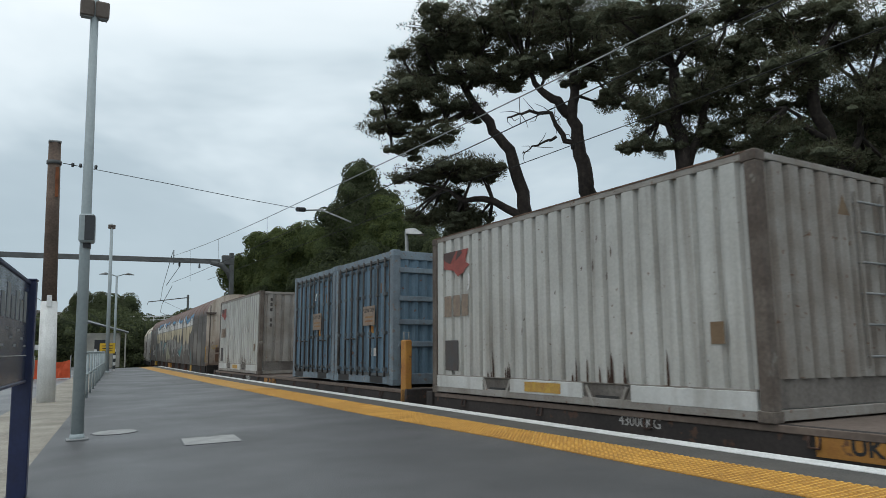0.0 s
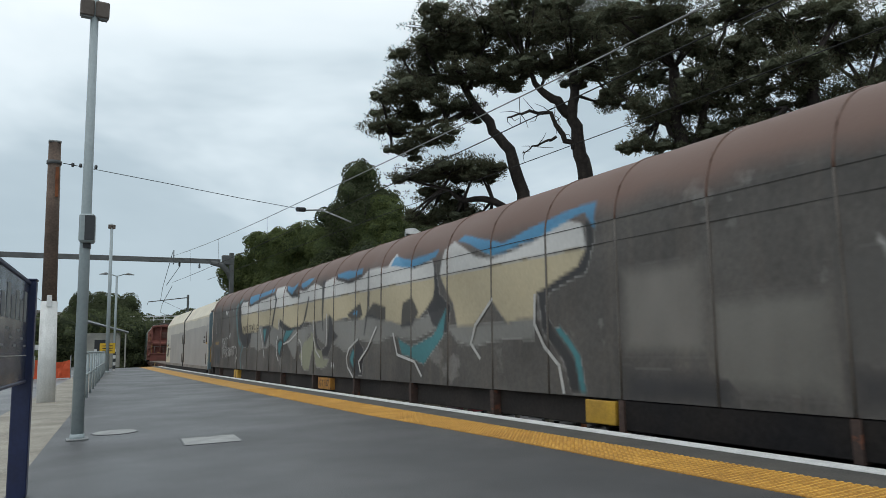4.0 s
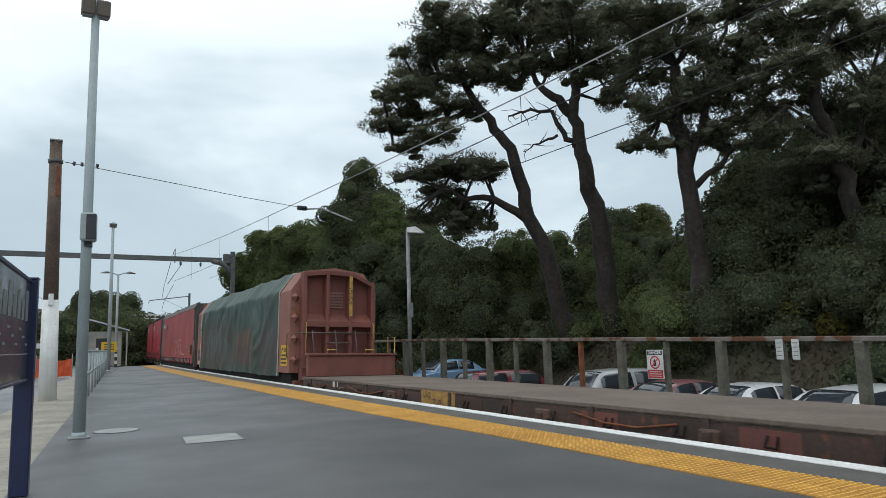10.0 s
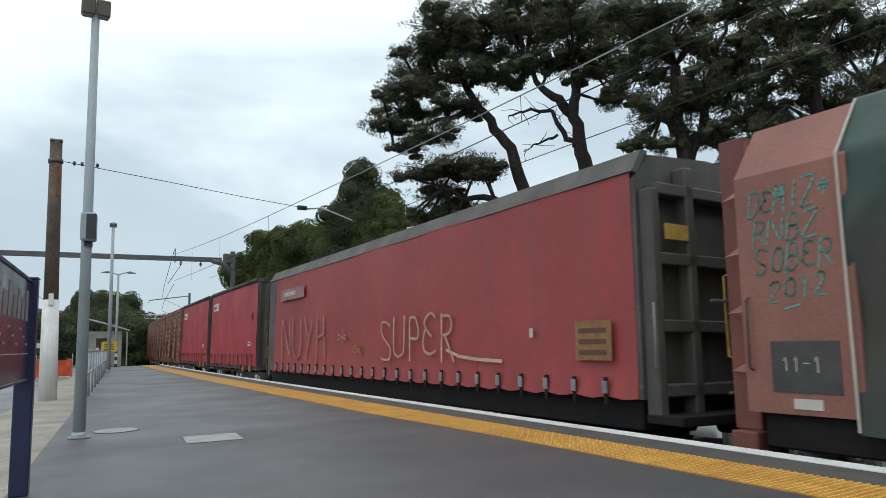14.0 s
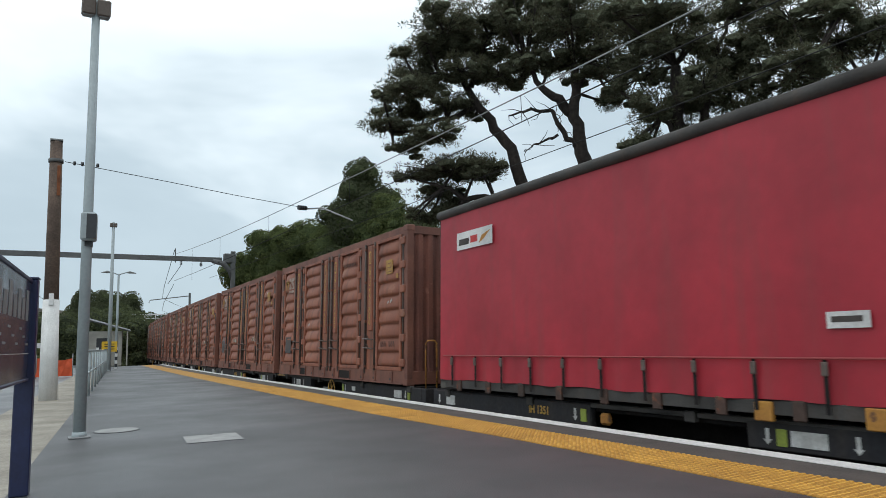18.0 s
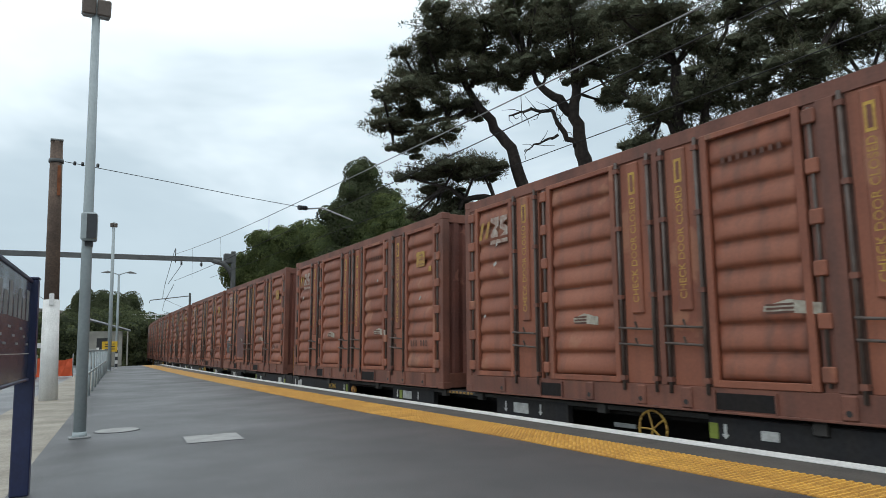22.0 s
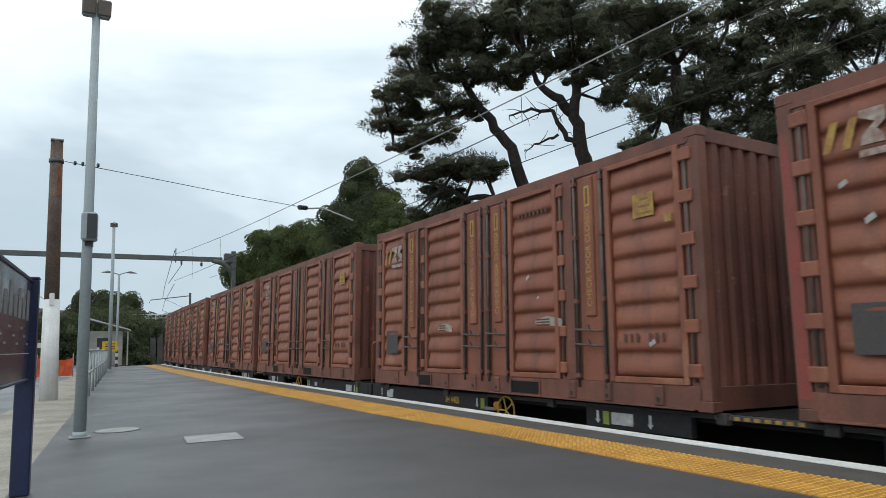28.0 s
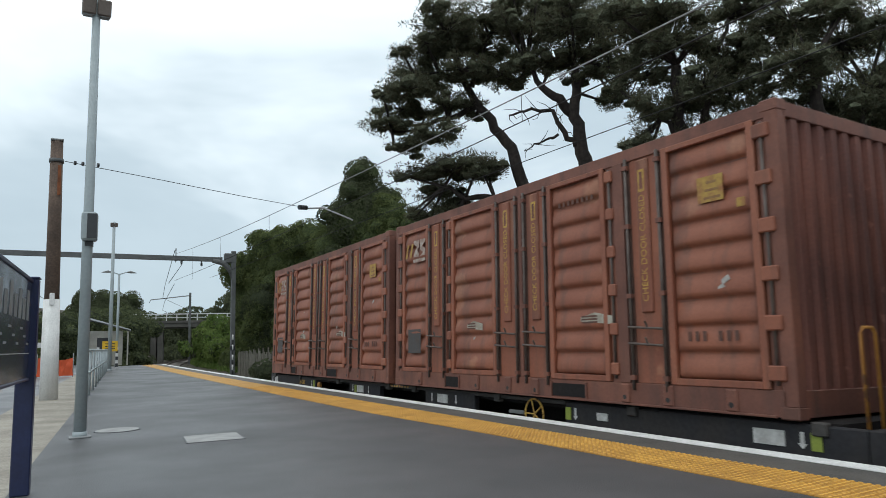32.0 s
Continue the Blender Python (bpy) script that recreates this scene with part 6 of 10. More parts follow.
part("end_hoop", tubes([(1.0, 7.0, 0.86), (1.0, 7.0, 1.85), (1.2, 7.0, 1.85), (1.2, 7.0, 0.86)], 0.018), M["stencil_yellow"], fw, "yellow handrail hoop")

# ----- hand-sprayed lettering -----
# strokes of each letter on a grid of ten by ten: digits are across and up, strokes are divided by a bar
SPRAY = {"S": "88 59 29 17 35 64 83 71 40 11", "U": "19 13 31 61 83 89", "P": "20 29|29 69 87 75 25", "E": "88 59 28 36 65|36 14 22 51 82", "R": "20 29|29 69 87 65 25|45 90",
         "H": "20 29|79 81|25 75", "O": "59 27 23 41 71 83 87 69 49", "T": "19 89|59 50", "N": "10 19 81 89", "I": "59 51", "Y": "19 55 89|55 30", "D": "20 29 69 86 72 20",
         "M": "10 29 54 79 80", "Z": "19 89 10 80", "B": "20 29 69 76 35 75 82 60 20", "K": "20 29|79 35 80", "2": "17 39 69 77 20 80", "0": "59 27 23 41 71 83 87 69 49",
         "1": "37 59 50", "*": "58 52|26 84|86 24", "$": "88 59 29 17 35 64 83 71 40 11|5949 50", "A": "10 49 80|34 64", "F": "20 29 89|25 65", "G": "88 59 27 23 51 82 85 55",
         "-": "25 75", "?": "08 29 69 87 65 43 41", "W": "19 30 56 70 99"}


def spray(name, text, u0, v0, u1, v1, width, place, material, parent, label, seed=1, slant=0.0, rise=0.0):
    """Hand-drawn letters that fill u0..u1 and v0..v1 on the surface place(u, v)."""
    rr = random.Random(seed)
    bm = bmesh.new()
    step = (u1 - u0) / len(text)
    for i, ch in enumerate(text):
        lift = rise * i / len(text) + rr.uniform(-0.04, 0.04) * (v1 - v0)
        for line in SPRAY.get(ch, "").split("|"):
            pts = []
            for code in line.split():
                gx, gy = int(code[0]) / 9, int(code[1]) / 9
                pts.append((u0 + step * (i + 0.05 + 0.92 * gx + rr.uniform(-0.04, 0.04)) + slant * gy * (v1 - v0), v0 + lift + (v1 - v0) * (gy + rr.uniform(-0.05, 0.05))))
            curve = []
            for k in range(len(pts) - 1):
                p0, p1, p2, p3 = pts[max(k - 1, 0)], pts[k], pts[k + 1], pts[min(k + 2, len(pts) - 1)]
                for f in (0.0, 0.25, 0.5, 0.75):
                    curve.append(tuple(0.5 * (2 * p1[c] + (p2[c] - p0[c]) * f + (2 * p0[c] - 5 * p1[c] + 4 * p2[c] - p3[c]) * f * f + (3 * p1[c] - p0[c] - 3 * p2[c] + p3[c]) * f ** 3) for c in (0, 1)))
            if pts:
                curve.append(pts[-1])
                stroke(bm, curve, width, place)
    return part(name, bm, material, parent, label)


# ----- long van with painted sides -----
VQ0, VQ1 = 29.35, 55.45
van = vehicle("covered_van", VQ0, VQ1, "long grimy grey covered van with brown roof and graffiti", "goods wagon")
vl = (VQ1 - VQ0) / 2
V_HW, V_Z0, V_ZS, V_ZT = 1.23, 0.96, 3.02, 3.93


def van_arc(d):
    """Profile of the van by the length d up from the sill: x on the platform side, and z."""
    if d <= V_ZS - V_Z0:
        return -V_HW, V_Z0 + d
    a = min((d - (V_ZS - V_Z0)) / 1.7, 1.0) * math.pi / 2
    return -V_HW * math.cos(a) ** 0.8 if a < 1.57 else 0.0, V_ZS + (V_ZT - V_ZS) * math.sin(a)


half = [van_arc(V_ZS - V_Z0 + 1.7 * i / 14) for i in range(15)]
skin = [(-V_HW, V_Z0), *half, *[(-x, z) for x, z in half[-2::-1]], (V_HW, V_Z0)]
def near_line(u, v, pts):
    return min(math.hypot(u - a - k * (c - a), v - b - k * (e - b)) for (a, b), (c, e) in zip(pts, pts[1:])
               for k in (min(1.0, max(0.0, ((u - a) * (c - a) + (v - b) * (e - b)) / ((c - a) ** 2 + (e - b) ** 2))),))


def in_box(u, v, u0, v0, u1, v1, blur):
    d = max(abs(u - (u0 + u1) / 2) - (u1 - u0) / 2, abs(v - (v0 + v1) / 2) - (v1 - v0) / 2)
    return min(1.0, max(0.0, 0.5 - d / blur))


TEAL = [(4.49, 2.40), (3.98, 2.16), (3.77, 1.88), (3.93, 1.58), (4.06, 1.22), (4.23, 0.94), (4.59, 0.79)]
TEAL2 = [(4.89, 0.75), (4.61, 0.49), (4.55, 0.30), (4.70, 0.03)]
FADES = ((22.4, 0.55, 23.45, 1.42, (0.20, 0.185, 0.165), 0.75), (23.6, 0.2, 24.75, 1.0, (0.185, 0.175, 0.155), 0.7), (24.9, 0.05, 26.1, 0.38, (0.030, 0.028, 0.030), 0.9), (22.4, 0.0, 23.75, 0.28, (0.032, 0.030, 0.032), 0.9),
         (0.6, 0.1, 1.5, 0.75, (0.030, 0.033, 0.040), 0.8), (1.18, 0.42, 1.5, 0.74, (0.17, 0.165, 0.15), 0.8), (0.72, 0.80, 1.1, 0.98, (0.16, 0.14, 0.10), 0.5), (2.86, 1.0, 3.3, 1.25, (0.21, 0.20, 0.185), 0.35),
         (24.9, 0.4, 25.9, 1.3, (0.085, 0.080, 0.075), 0.6), (2.0, 1.02, 2.8, 1.35, (0.16, 0.15, 0.14), 0.3))


def van_colour(u, d):
    """Paint over the grey side: the brown roof that runs down in a ragged edge, sprayed fades and buffed patches."""
    j = noise.noise(Vector((u * 1.1, d * 1.1, 2.0)))
    j2 = noise.noise(Vector((u * 4.0, d * 1.4, 6.0)))
    col, k = (0.150, 0.088, 0.068), min(1.0, max(0.0, (d - 2.10 - 0.16 * j - 0.05 * j2) / 0.34))
    for u0, v0, u1, v1, c, a in FADES:
        g = a * in_box(u, d, u0, v0, u1, v1, 0.14 + 0.25 * abs(j)) * (1.0 + 0.3 * j2)
        if g > k:
            col, k = c, min(g, 1.0)
    if 3.3 < u < 5.4:
        g = 0.85 * min(1.0, max(0.0, 1.25 - near_line(u, d, TEAL) / 0.10), ) if d < 2.5 else 0.0
        g2 = 0.75 * min(1.0, max(0.0, 1.25 - near_line(u, d, TEAL2) / 0.06))
        g = max(g, g2) * (0.75 + 0.4 * j2)
        if g > k * 0.6:
            col, k = (0.075, 0.215, 0.235), min(0.9, g)
    return col, k


LAYERS = []          # sprayed shapes in the order of painting: colour, strength, outlines


def van_paint(name, colour, outlines, strength=0.92):
    LAYERS.append((name, colour, strength, outlines))


def inside(us, ds, outline):
    """Which of the points lie inside the outline."""
    hit = np.zeros(us.shape, dtype=bool)
    for (a, b), (c, e) in zip(outline, outline[1:] + outline[:1]):
        if b == e:
            continue
        hit ^= ((b > ds) != (e > ds)) & (us < a + (c - a) * (ds - b) / (e - b))
    return hit


def van_skin():
    """The side and half the roof as one fine sheet that carries its spray paint as colour."""
    nu, nd, total = 700, 92, V_ZS - V_Z0 + 1.7
    us, ds = np.meshgrid(np.linspace(0, 2 * vl, nu + 1), np.linspace(0, total, nd + 1), indexing="ij")
    wob = np.sin(us * 2.1 + ds * 3.0) * np.sin(us * 5.3 - ds * 4.1)
    rgb, alpha = np.zeros((*us.shape, 3)), np.zeros(us.shape)
    for i in range(0, nu + 1):
        for k in range(0, nd + 1):
            c, a = van_colour(us[i, k], ds[i, k])
            rgb[i, k], alpha[i, k] = c, a
    rng = np.random.default_rng(3)
    for _, colour, strength, outlines in LAYERS:
        cover = np.zeros(us.shape)
        u0, u1 = min(p[0] for o in outlines for p in o) - 0.1, max(p[0] for o in outlines for p in o) + 0.1
        i0, i1 = max(0, int(u0 / (2 * vl) * nu)), min(nu + 1, int(u1 / (2 * vl) * nu) + 2)
        for o in outlines:
            acc = np.zeros((i1 - i0, nd + 1))
            for du, dd in ((-0.012, -0.014), (0.012, -0.01), (-0.01, 0.014), (0.014, 0.012), (0, 0)):
                acc += inside(us[i0:i1] + du + 0.02 * wob[i0:i1], ds[i0:i1] + dd + 0.015 * np.roll(wob[i0:i1], 7, 1), o) / 5
            cover[i0:i1] = np.maximum(cover[i0:i1], acc)
        a = (cover * strength)[..., None]
        tone = np.array(colour) * (1.0 + 0.12 * np.sin(us * 1.7 + ds * 2.3) + rng.normal(size=us.shape) * 0.03)[..., None]
        rgb = tone * a + rgb * (1 - a) * np.where(alpha[..., None] > 0, 1, 0) + np.where(alpha[..., None] > 0, 0, 1) * tone * (1 - a)
        alpha = a[..., 0] + alpha * (1 - a[..., 0])
    xs, zs = np.array([van_arc(d) for d in ds[0]]).T
    co = np.stack([np.broadcast_to(xs, us.shape) + 0.004 * wob * (ds < 2.0), vl - us, np.broadcast_to(zs, us.shape)], axis=-1)
    idx = np.arange((nu + 1) * (nd + 1)).reshape(nu + 1, nd + 1)
    faces = np.stack([idx[:-1, :-1], idx[1:, :-1], idx[1:, 1:], idx[:-1, 1:]], axis=-1).reshape(-1, 4)[:, ::-1]
    me = bpy.data.meshes.new("body_shell")
    me.from_pydata(co.reshape(-1, 3).tolist(), [], faces.tolist())
    at = me.color_attributes.new("paint", "FLOAT_COLOR", "POINT")
    at.data.foreach_set("color", np.concatenate([rgb, alpha[..., None]], axis=-1).reshape(-1).astype(np.float32))
    me.polygons.foreach_set("use_smooth", np.ones(len(faces), dtype=bool))
    me.materials.append(M["van_grey"])
    ob = new("body_shell", me)
    ob.parent = van
    ob["label"] = "grimy grey side with graffiti, curving into a brown roof"
    return ob


def add_paint_layer(m):
    n, l = m.node_tree.nodes, m.node_tree.links
    b = n["Principled BSDF"]
    src = b.inputs["Base Color"].links[0].from_socket
    at = n.new("ShaderNodeAttribute")
    at.attribute_name = "paint"
    mx = n.new("ShaderNodeMix")
    mx.data_type = "RGBA"
    l.new(src, mx.inputs["A"])
    l.new(at.outputs["Color"], mx.inputs["B"])
    l.new(at.outputs["Alpha"], mx.inputs["Factor"])
    l.new(mx.outputs["Result"], b.inputs["Base Color"])


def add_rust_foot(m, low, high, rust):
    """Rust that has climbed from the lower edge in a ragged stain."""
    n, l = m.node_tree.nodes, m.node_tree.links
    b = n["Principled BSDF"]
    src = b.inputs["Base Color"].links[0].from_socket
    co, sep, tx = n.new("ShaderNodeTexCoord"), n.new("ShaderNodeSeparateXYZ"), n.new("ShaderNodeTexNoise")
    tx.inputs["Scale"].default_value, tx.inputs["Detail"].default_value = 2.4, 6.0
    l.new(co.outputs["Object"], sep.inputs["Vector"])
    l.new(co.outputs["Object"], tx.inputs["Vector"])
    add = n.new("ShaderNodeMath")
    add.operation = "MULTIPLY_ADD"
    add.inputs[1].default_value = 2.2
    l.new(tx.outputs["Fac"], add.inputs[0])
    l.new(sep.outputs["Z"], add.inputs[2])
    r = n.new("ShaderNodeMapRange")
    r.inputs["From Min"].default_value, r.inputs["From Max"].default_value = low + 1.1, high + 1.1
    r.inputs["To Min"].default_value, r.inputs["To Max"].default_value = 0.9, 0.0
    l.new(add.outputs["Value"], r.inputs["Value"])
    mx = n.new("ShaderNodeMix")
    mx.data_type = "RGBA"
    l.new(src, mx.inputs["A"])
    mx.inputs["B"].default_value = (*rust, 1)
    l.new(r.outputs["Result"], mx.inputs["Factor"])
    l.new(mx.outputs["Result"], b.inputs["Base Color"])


back = [(0.0, V_Z0), *[(-x, z) for x, z in half[::-1]], (V_HW, V_Z0)]
part("back_shell", prism([(x * 0.995 + 0.004, z * 0.999) for x, z in back], -vl, vl), M["van_roof"], van)
part("underframe", boxed(-1.12, 1.12, -vl + 0.1, vl - 0.1, 0.62, 0.96, bev=0.01), M["van_under"], van)
part("skirt", boxed(-1.22, -1.12, -vl + 0.05, -vl + 3.8, 0.62, 0.95, bev=0.01), M["black_frame"], van)
for k in range(20):
    y = vl - 0.25 - 1.297 * k
    low = [(-V_HW, y, V_Z0 + (V_ZS - V_Z0) * i / 3) for i in range(4)]
    part("body_rib", tubes(low, 0.016, n=8), M["van_rib"], van)
    part("roof_rib", tubes([(x, y, z) for x, z in half], 0.016, n=8), M["van_roof"], van)
    if k % 2:
        part("sill_bracket", boxed(-1.25, -1.1, y - 0.04, y + 0.04, 0.60, 0.95), M["brown_frame"], van)
for z in (2.765, 3.02):
    part("sheet_seam", boxed(-V_HW - 0.005, -V_HW + 0.01, -vl, vl, z, z + 0.007), M["van_seam"], van)
# near and far ends
for sy in (-1, 1):
    ring = [(x * 1.012, z * 1.003) for x, z in skin]
    y0, y1 = sorted((sy * vl, sy * (vl + 0.05)))
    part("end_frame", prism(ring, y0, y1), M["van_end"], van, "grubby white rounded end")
    for i, x in enumerate((-0.62, -0.05, 0.52)):
        y2, y3 = sorted((sy * (vl + 0.05), sy * (vl + 0.08)))
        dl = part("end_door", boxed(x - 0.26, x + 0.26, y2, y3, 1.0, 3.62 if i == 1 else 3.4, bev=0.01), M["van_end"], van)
        for z in (1.6, 2.4, 3.1):
            y4, y5 = sorted((sy * (vl + 0.08), sy * (vl + 0.105)))
            part("hinge", boxed(x + 0.2, x + 0.27, y4, y5, z, z + 0.16, bev=0.004), M["rod"], dl)
    for x in (-0.345, 0.225, 0.80):
        part("door_gap", boxed(x - 0.022, x + 0.022, *sorted((sy * (vl + 0.051), sy * (vl + 0.066))), 1.0, 3.5, bev=0.002), M["rust_dark"], van, "dark rusty gap")
    for z, h in ((1.30, 0.16), (1.62, 0.10)):
        part("rust_plate", boxed(-0.86, -0.56, *sorted((sy * (vl + 0.081), sy * (vl + 0.088))), z - h, z + h, bev=0.004), M["rust_dark"], van, "dark rusty plate")
    for x in (-1.12, -0.34, 0.24, 0.95):
        bm = bmesh.new()
        tube(bm, (x, sy * (vl + 0.12), 0.95), (x, sy * (vl + 0.12), 3.45), 0.022, n=6)
        part("lock_rod", bm, M["rod"], van)
    part("end_step", boxed(-1.3, -0.9, sy * (vl + 0.1) - 0.08, sy * (vl + 0.1) + 0.08, 3.10, 3.16), M["rod"], van)
    bm = bmesh.new()
    tube(bm, (0, sy * vl, 0.62), (0, sy * (vl + 0.55), 0.62), 0.085, n=10)
    part("coupler", bm, M["black_frame"], van)
    part("headstock", boxed(-1.18, 1.18, *sorted((sy * (vl - 0.02), sy * (vl + 0.16))), 0.50, 1.0, bev=0.015), M["black_frame"], van)
    for x in (-0.9, -0.5, 0.45, 0.85):
        part("air_hose", tubes([(x, sy * (vl + 0.16), 0.7), (x, sy * (vl + 0.30), 0.62), (x + 0.05, sy * (vl + 0.40), 0.35)], 0.025, n=6), M["black_frame"], van)
    part("grab", tubes([(-1.2, sy * (vl + 0.1), 1.15), (-1.26, sy * (vl + 0.12), 1.15), (-1.26, sy * (vl + 0.12), 1.75), (-1.2, sy * (vl + 0.1), 1.75)], 0.014, n=6), M["stencil_yellow"], van)
words("wagon_number", "GT 167", 0.20, end_pose(-0.72, -vl - 0.085, 1.72), M["stencil_yellow"], van, "worn yellow wagon number")
words("wagon_number", "GT 167", 0.17, side_pose(-V_HW - 0.012, vl - 0.91, 1.85), M["stencil_yellow"], van, "worn yellow wagon number")
p = part("number_panel", boxed(-1.235, -1.12, vl - 13.1, vl - 12.3, 0.66, 0.92), M["orange_post"], van, "orange number panel")
words("wagon_number", "GT 167", 0.2, side_pose(-1.238, vl - 12.7, 0.79), M["ink"], p)
part("jacking_pad", boxed(-1.25, -1.1, vl - 4.35, vl - 3.85, 0.66, 0.93, bev=0.01), M["paint_yellow"], van, "yellow jacking pad")
part("jacking_pad", boxed(-1.25, -1.1, vl - 22.2, vl - 21.7, 0.66, 0.93, bev=0.01), M["paint_yellow"], van, "yellow jacking pad")
bogie(van, -vl + 2.6)
bogie(van, vl - 2.6)


def on_van(lift):
    def place(u, d):
        x, z = van_arc(d)
        nx, nz = (-1, 0) if d <= V_ZS - V_Z0 else (x / V_HW, (z - V_ZS) / (V_ZT - V_ZS))
        k = math.hypot(nx, nz) or 1
        return (x + nx / k * lift, vl - u, z + nz / k * lift)
    return place


def van_strokes(name, material, paths, width, lift, label=""):
    bm = bmesh.new()
    for o in paths:
        stroke(bm, o, width, on_van(lift))
    return part(name, bm, material, van, label)


WHITE_, CREAM_, SILVER_, BLACK_ = (0.60, 0.59, 0.57), (0.47, 0.40, 0.265), (0.215, 0.21, 0.195), (0.026, 0.025, 0.027)
BLUE_, TEAL_, LIME_ = (0.055, 0.24, 0.42), (0.05, 0.20, 0.22), (0.25, 0.25, 0.17)
# u runs from the far end, d up from the sill; a seam of the sheets runs at d 1.8
white_top2 = [(13.3, 2.22), (14.0, 2.06), (14.8, 2.08), (15.2, 2.26), (16.1, 2.22), (16.35, 2.48), (16.8, 2.16), (17.2, 2.02), (17.9, 2.12), (18.0, 1.80)]
white_top3 = [(18.15, 1.80), (18.3, 2.26), (18.6, 2.40), (19.2, 2.02), (19.75, 1.90), (20.7, 2.00), (21.3, 2.24), (21.72, 2.14), (21.8, 1.81)]
van_paint("graffiti_fade", SILVER_, [[(5.95, 1.16), (6.76, 1.15), (6.83, 1.34), (8.18, 1.31), (8.91, 1.17), (9.0, 1.29), (9.5, 1.14), (10.12, 1.13), (10.86, 1.14), (11.3, 1.15), (11.3, 0.60), (11.05, 0.5), (10.87, 0.81), (10.68, 0.74), (10.56, 0.57),
           (10.44, 0.39), (10.24, 0.43), (10.08, 0.56), (9.73, 0.8), (9.47, 0.76), (8.88, 0.64), (8.21, 0.8), (7.73, 0.66), (7.2, 0.69), (6.8, 0.59), (6.36, 0.72), (5.82, 0.69)]])
van_paint("graffiti_lettering", WHITE_, [[(4.38, 2.15), (4.61, 2.32), (5.42, 2.23), (5.56, 2.03), (6.79, 2.12), (8.14, 2.23), (8.46, 2.26), (8.53, 2.05), (8.43, 1.81), (4.56, 1.81)]])
van_paint("graffiti_lettering", WHITE_, [[(8.48, 1.81), (8.49, 2.47), (8.85, 2.46), (9.37, 2.47), (9.49, 2.25), (10.11, 2.02), (10.74, 1.96), (10.7, 2.17), (10.99, 2.13), (11.3, 2.10), (11.5, 2.20), (11.85, 2.28), (12.45, 2.10), (12.65, 2.24), (13.3, 2.30), (13.3, 1.81)]])
van_paint("graffiti_lettering", WHITE_, [[(13.31, 1.81), *white_top2]])
van_paint("graffiti_lettering", WHITE_, [white_top3])
van_paint("graffiti_lettering", CREAM_, [[(4.51, 1.79), (8.41, 1.79), (8.18, 1.33), (7.77, 1.35), (7.34, 1.33), (6.83, 1.34), (6.76, 1.15), (5.97, 1.2), (5.07, 1.14), (4.82, 1.19), (4.56, 1.51)]])
van_paint("graffiti_lettering", CREAM_, [[(8.47, 1.79), (11.5, 1.79), (15.2, 1.79), (15.2, 1.30), (14.9, 1.20), (14.05, 1.30), (13.3, 1.25), (13.0, 1.36), (12.5, 1.30), (12.05, 1.28), (11.2, 1.30), (10.82, 1.24), (10.13, 1.2), (9.44, 1.31), (9.09, 1.46), (8.91, 1.31), (8.91, 1.17), (8.59, 1.22), (8.31, 1.3)]])
van_paint("graffiti_lettering", CREAM_, [[(15.25, 1.79), (15.25, 1.30), (15.9, 1.20), (16.1, 1.10), (16.7, 1.05), (17.4, 1.15), (17.9, 1.40), (18.0, 1.79)]])
van_paint("graffiti_lettering", CREAM_, [[(18.15, 1.79), (18.6, 1.32), (18.7, 0.92), (19.2, 0.95), (19.7, 1.28), (20.1, 0.95), (20.7, 0.98), (20.8, 1.32), (21.6, 1.55), (21.8, 1.79)]])
van_paint("graffiti_fade", SILVER_, [[(11.3, 1.16), (11.9, 1.27), (12.4, 1.26), (12.9, 1.34), (13.3, 1.24), (13.9, 1.23), (14.7, 1.20), (15.2, 1.25), (15.9, 1.18), (16.7, 1.03), (17.6, 1.15), (18.4, 1.25),
           (18.0, 0.90), (17.2, 0.75), (16.4, 0.85), (15.6, 0.72), (14.7, 0.82), (14.27, 0.61), (13.87, 0.56), (13.3, 0.73), (12.84, 0.68), (12.0, 0.95), (11.5, 1.0), (11.3, 0.70)]])
van_paint("graffiti_fade", SILVER_, [[(18.4, 0.95), (18.7, 0.70), (19.3, 0.62), (20.0, 0.72), (20.7, 0.70), (20.7, 0.98), (20.1, 0.94), (19.2, 0.94)]])
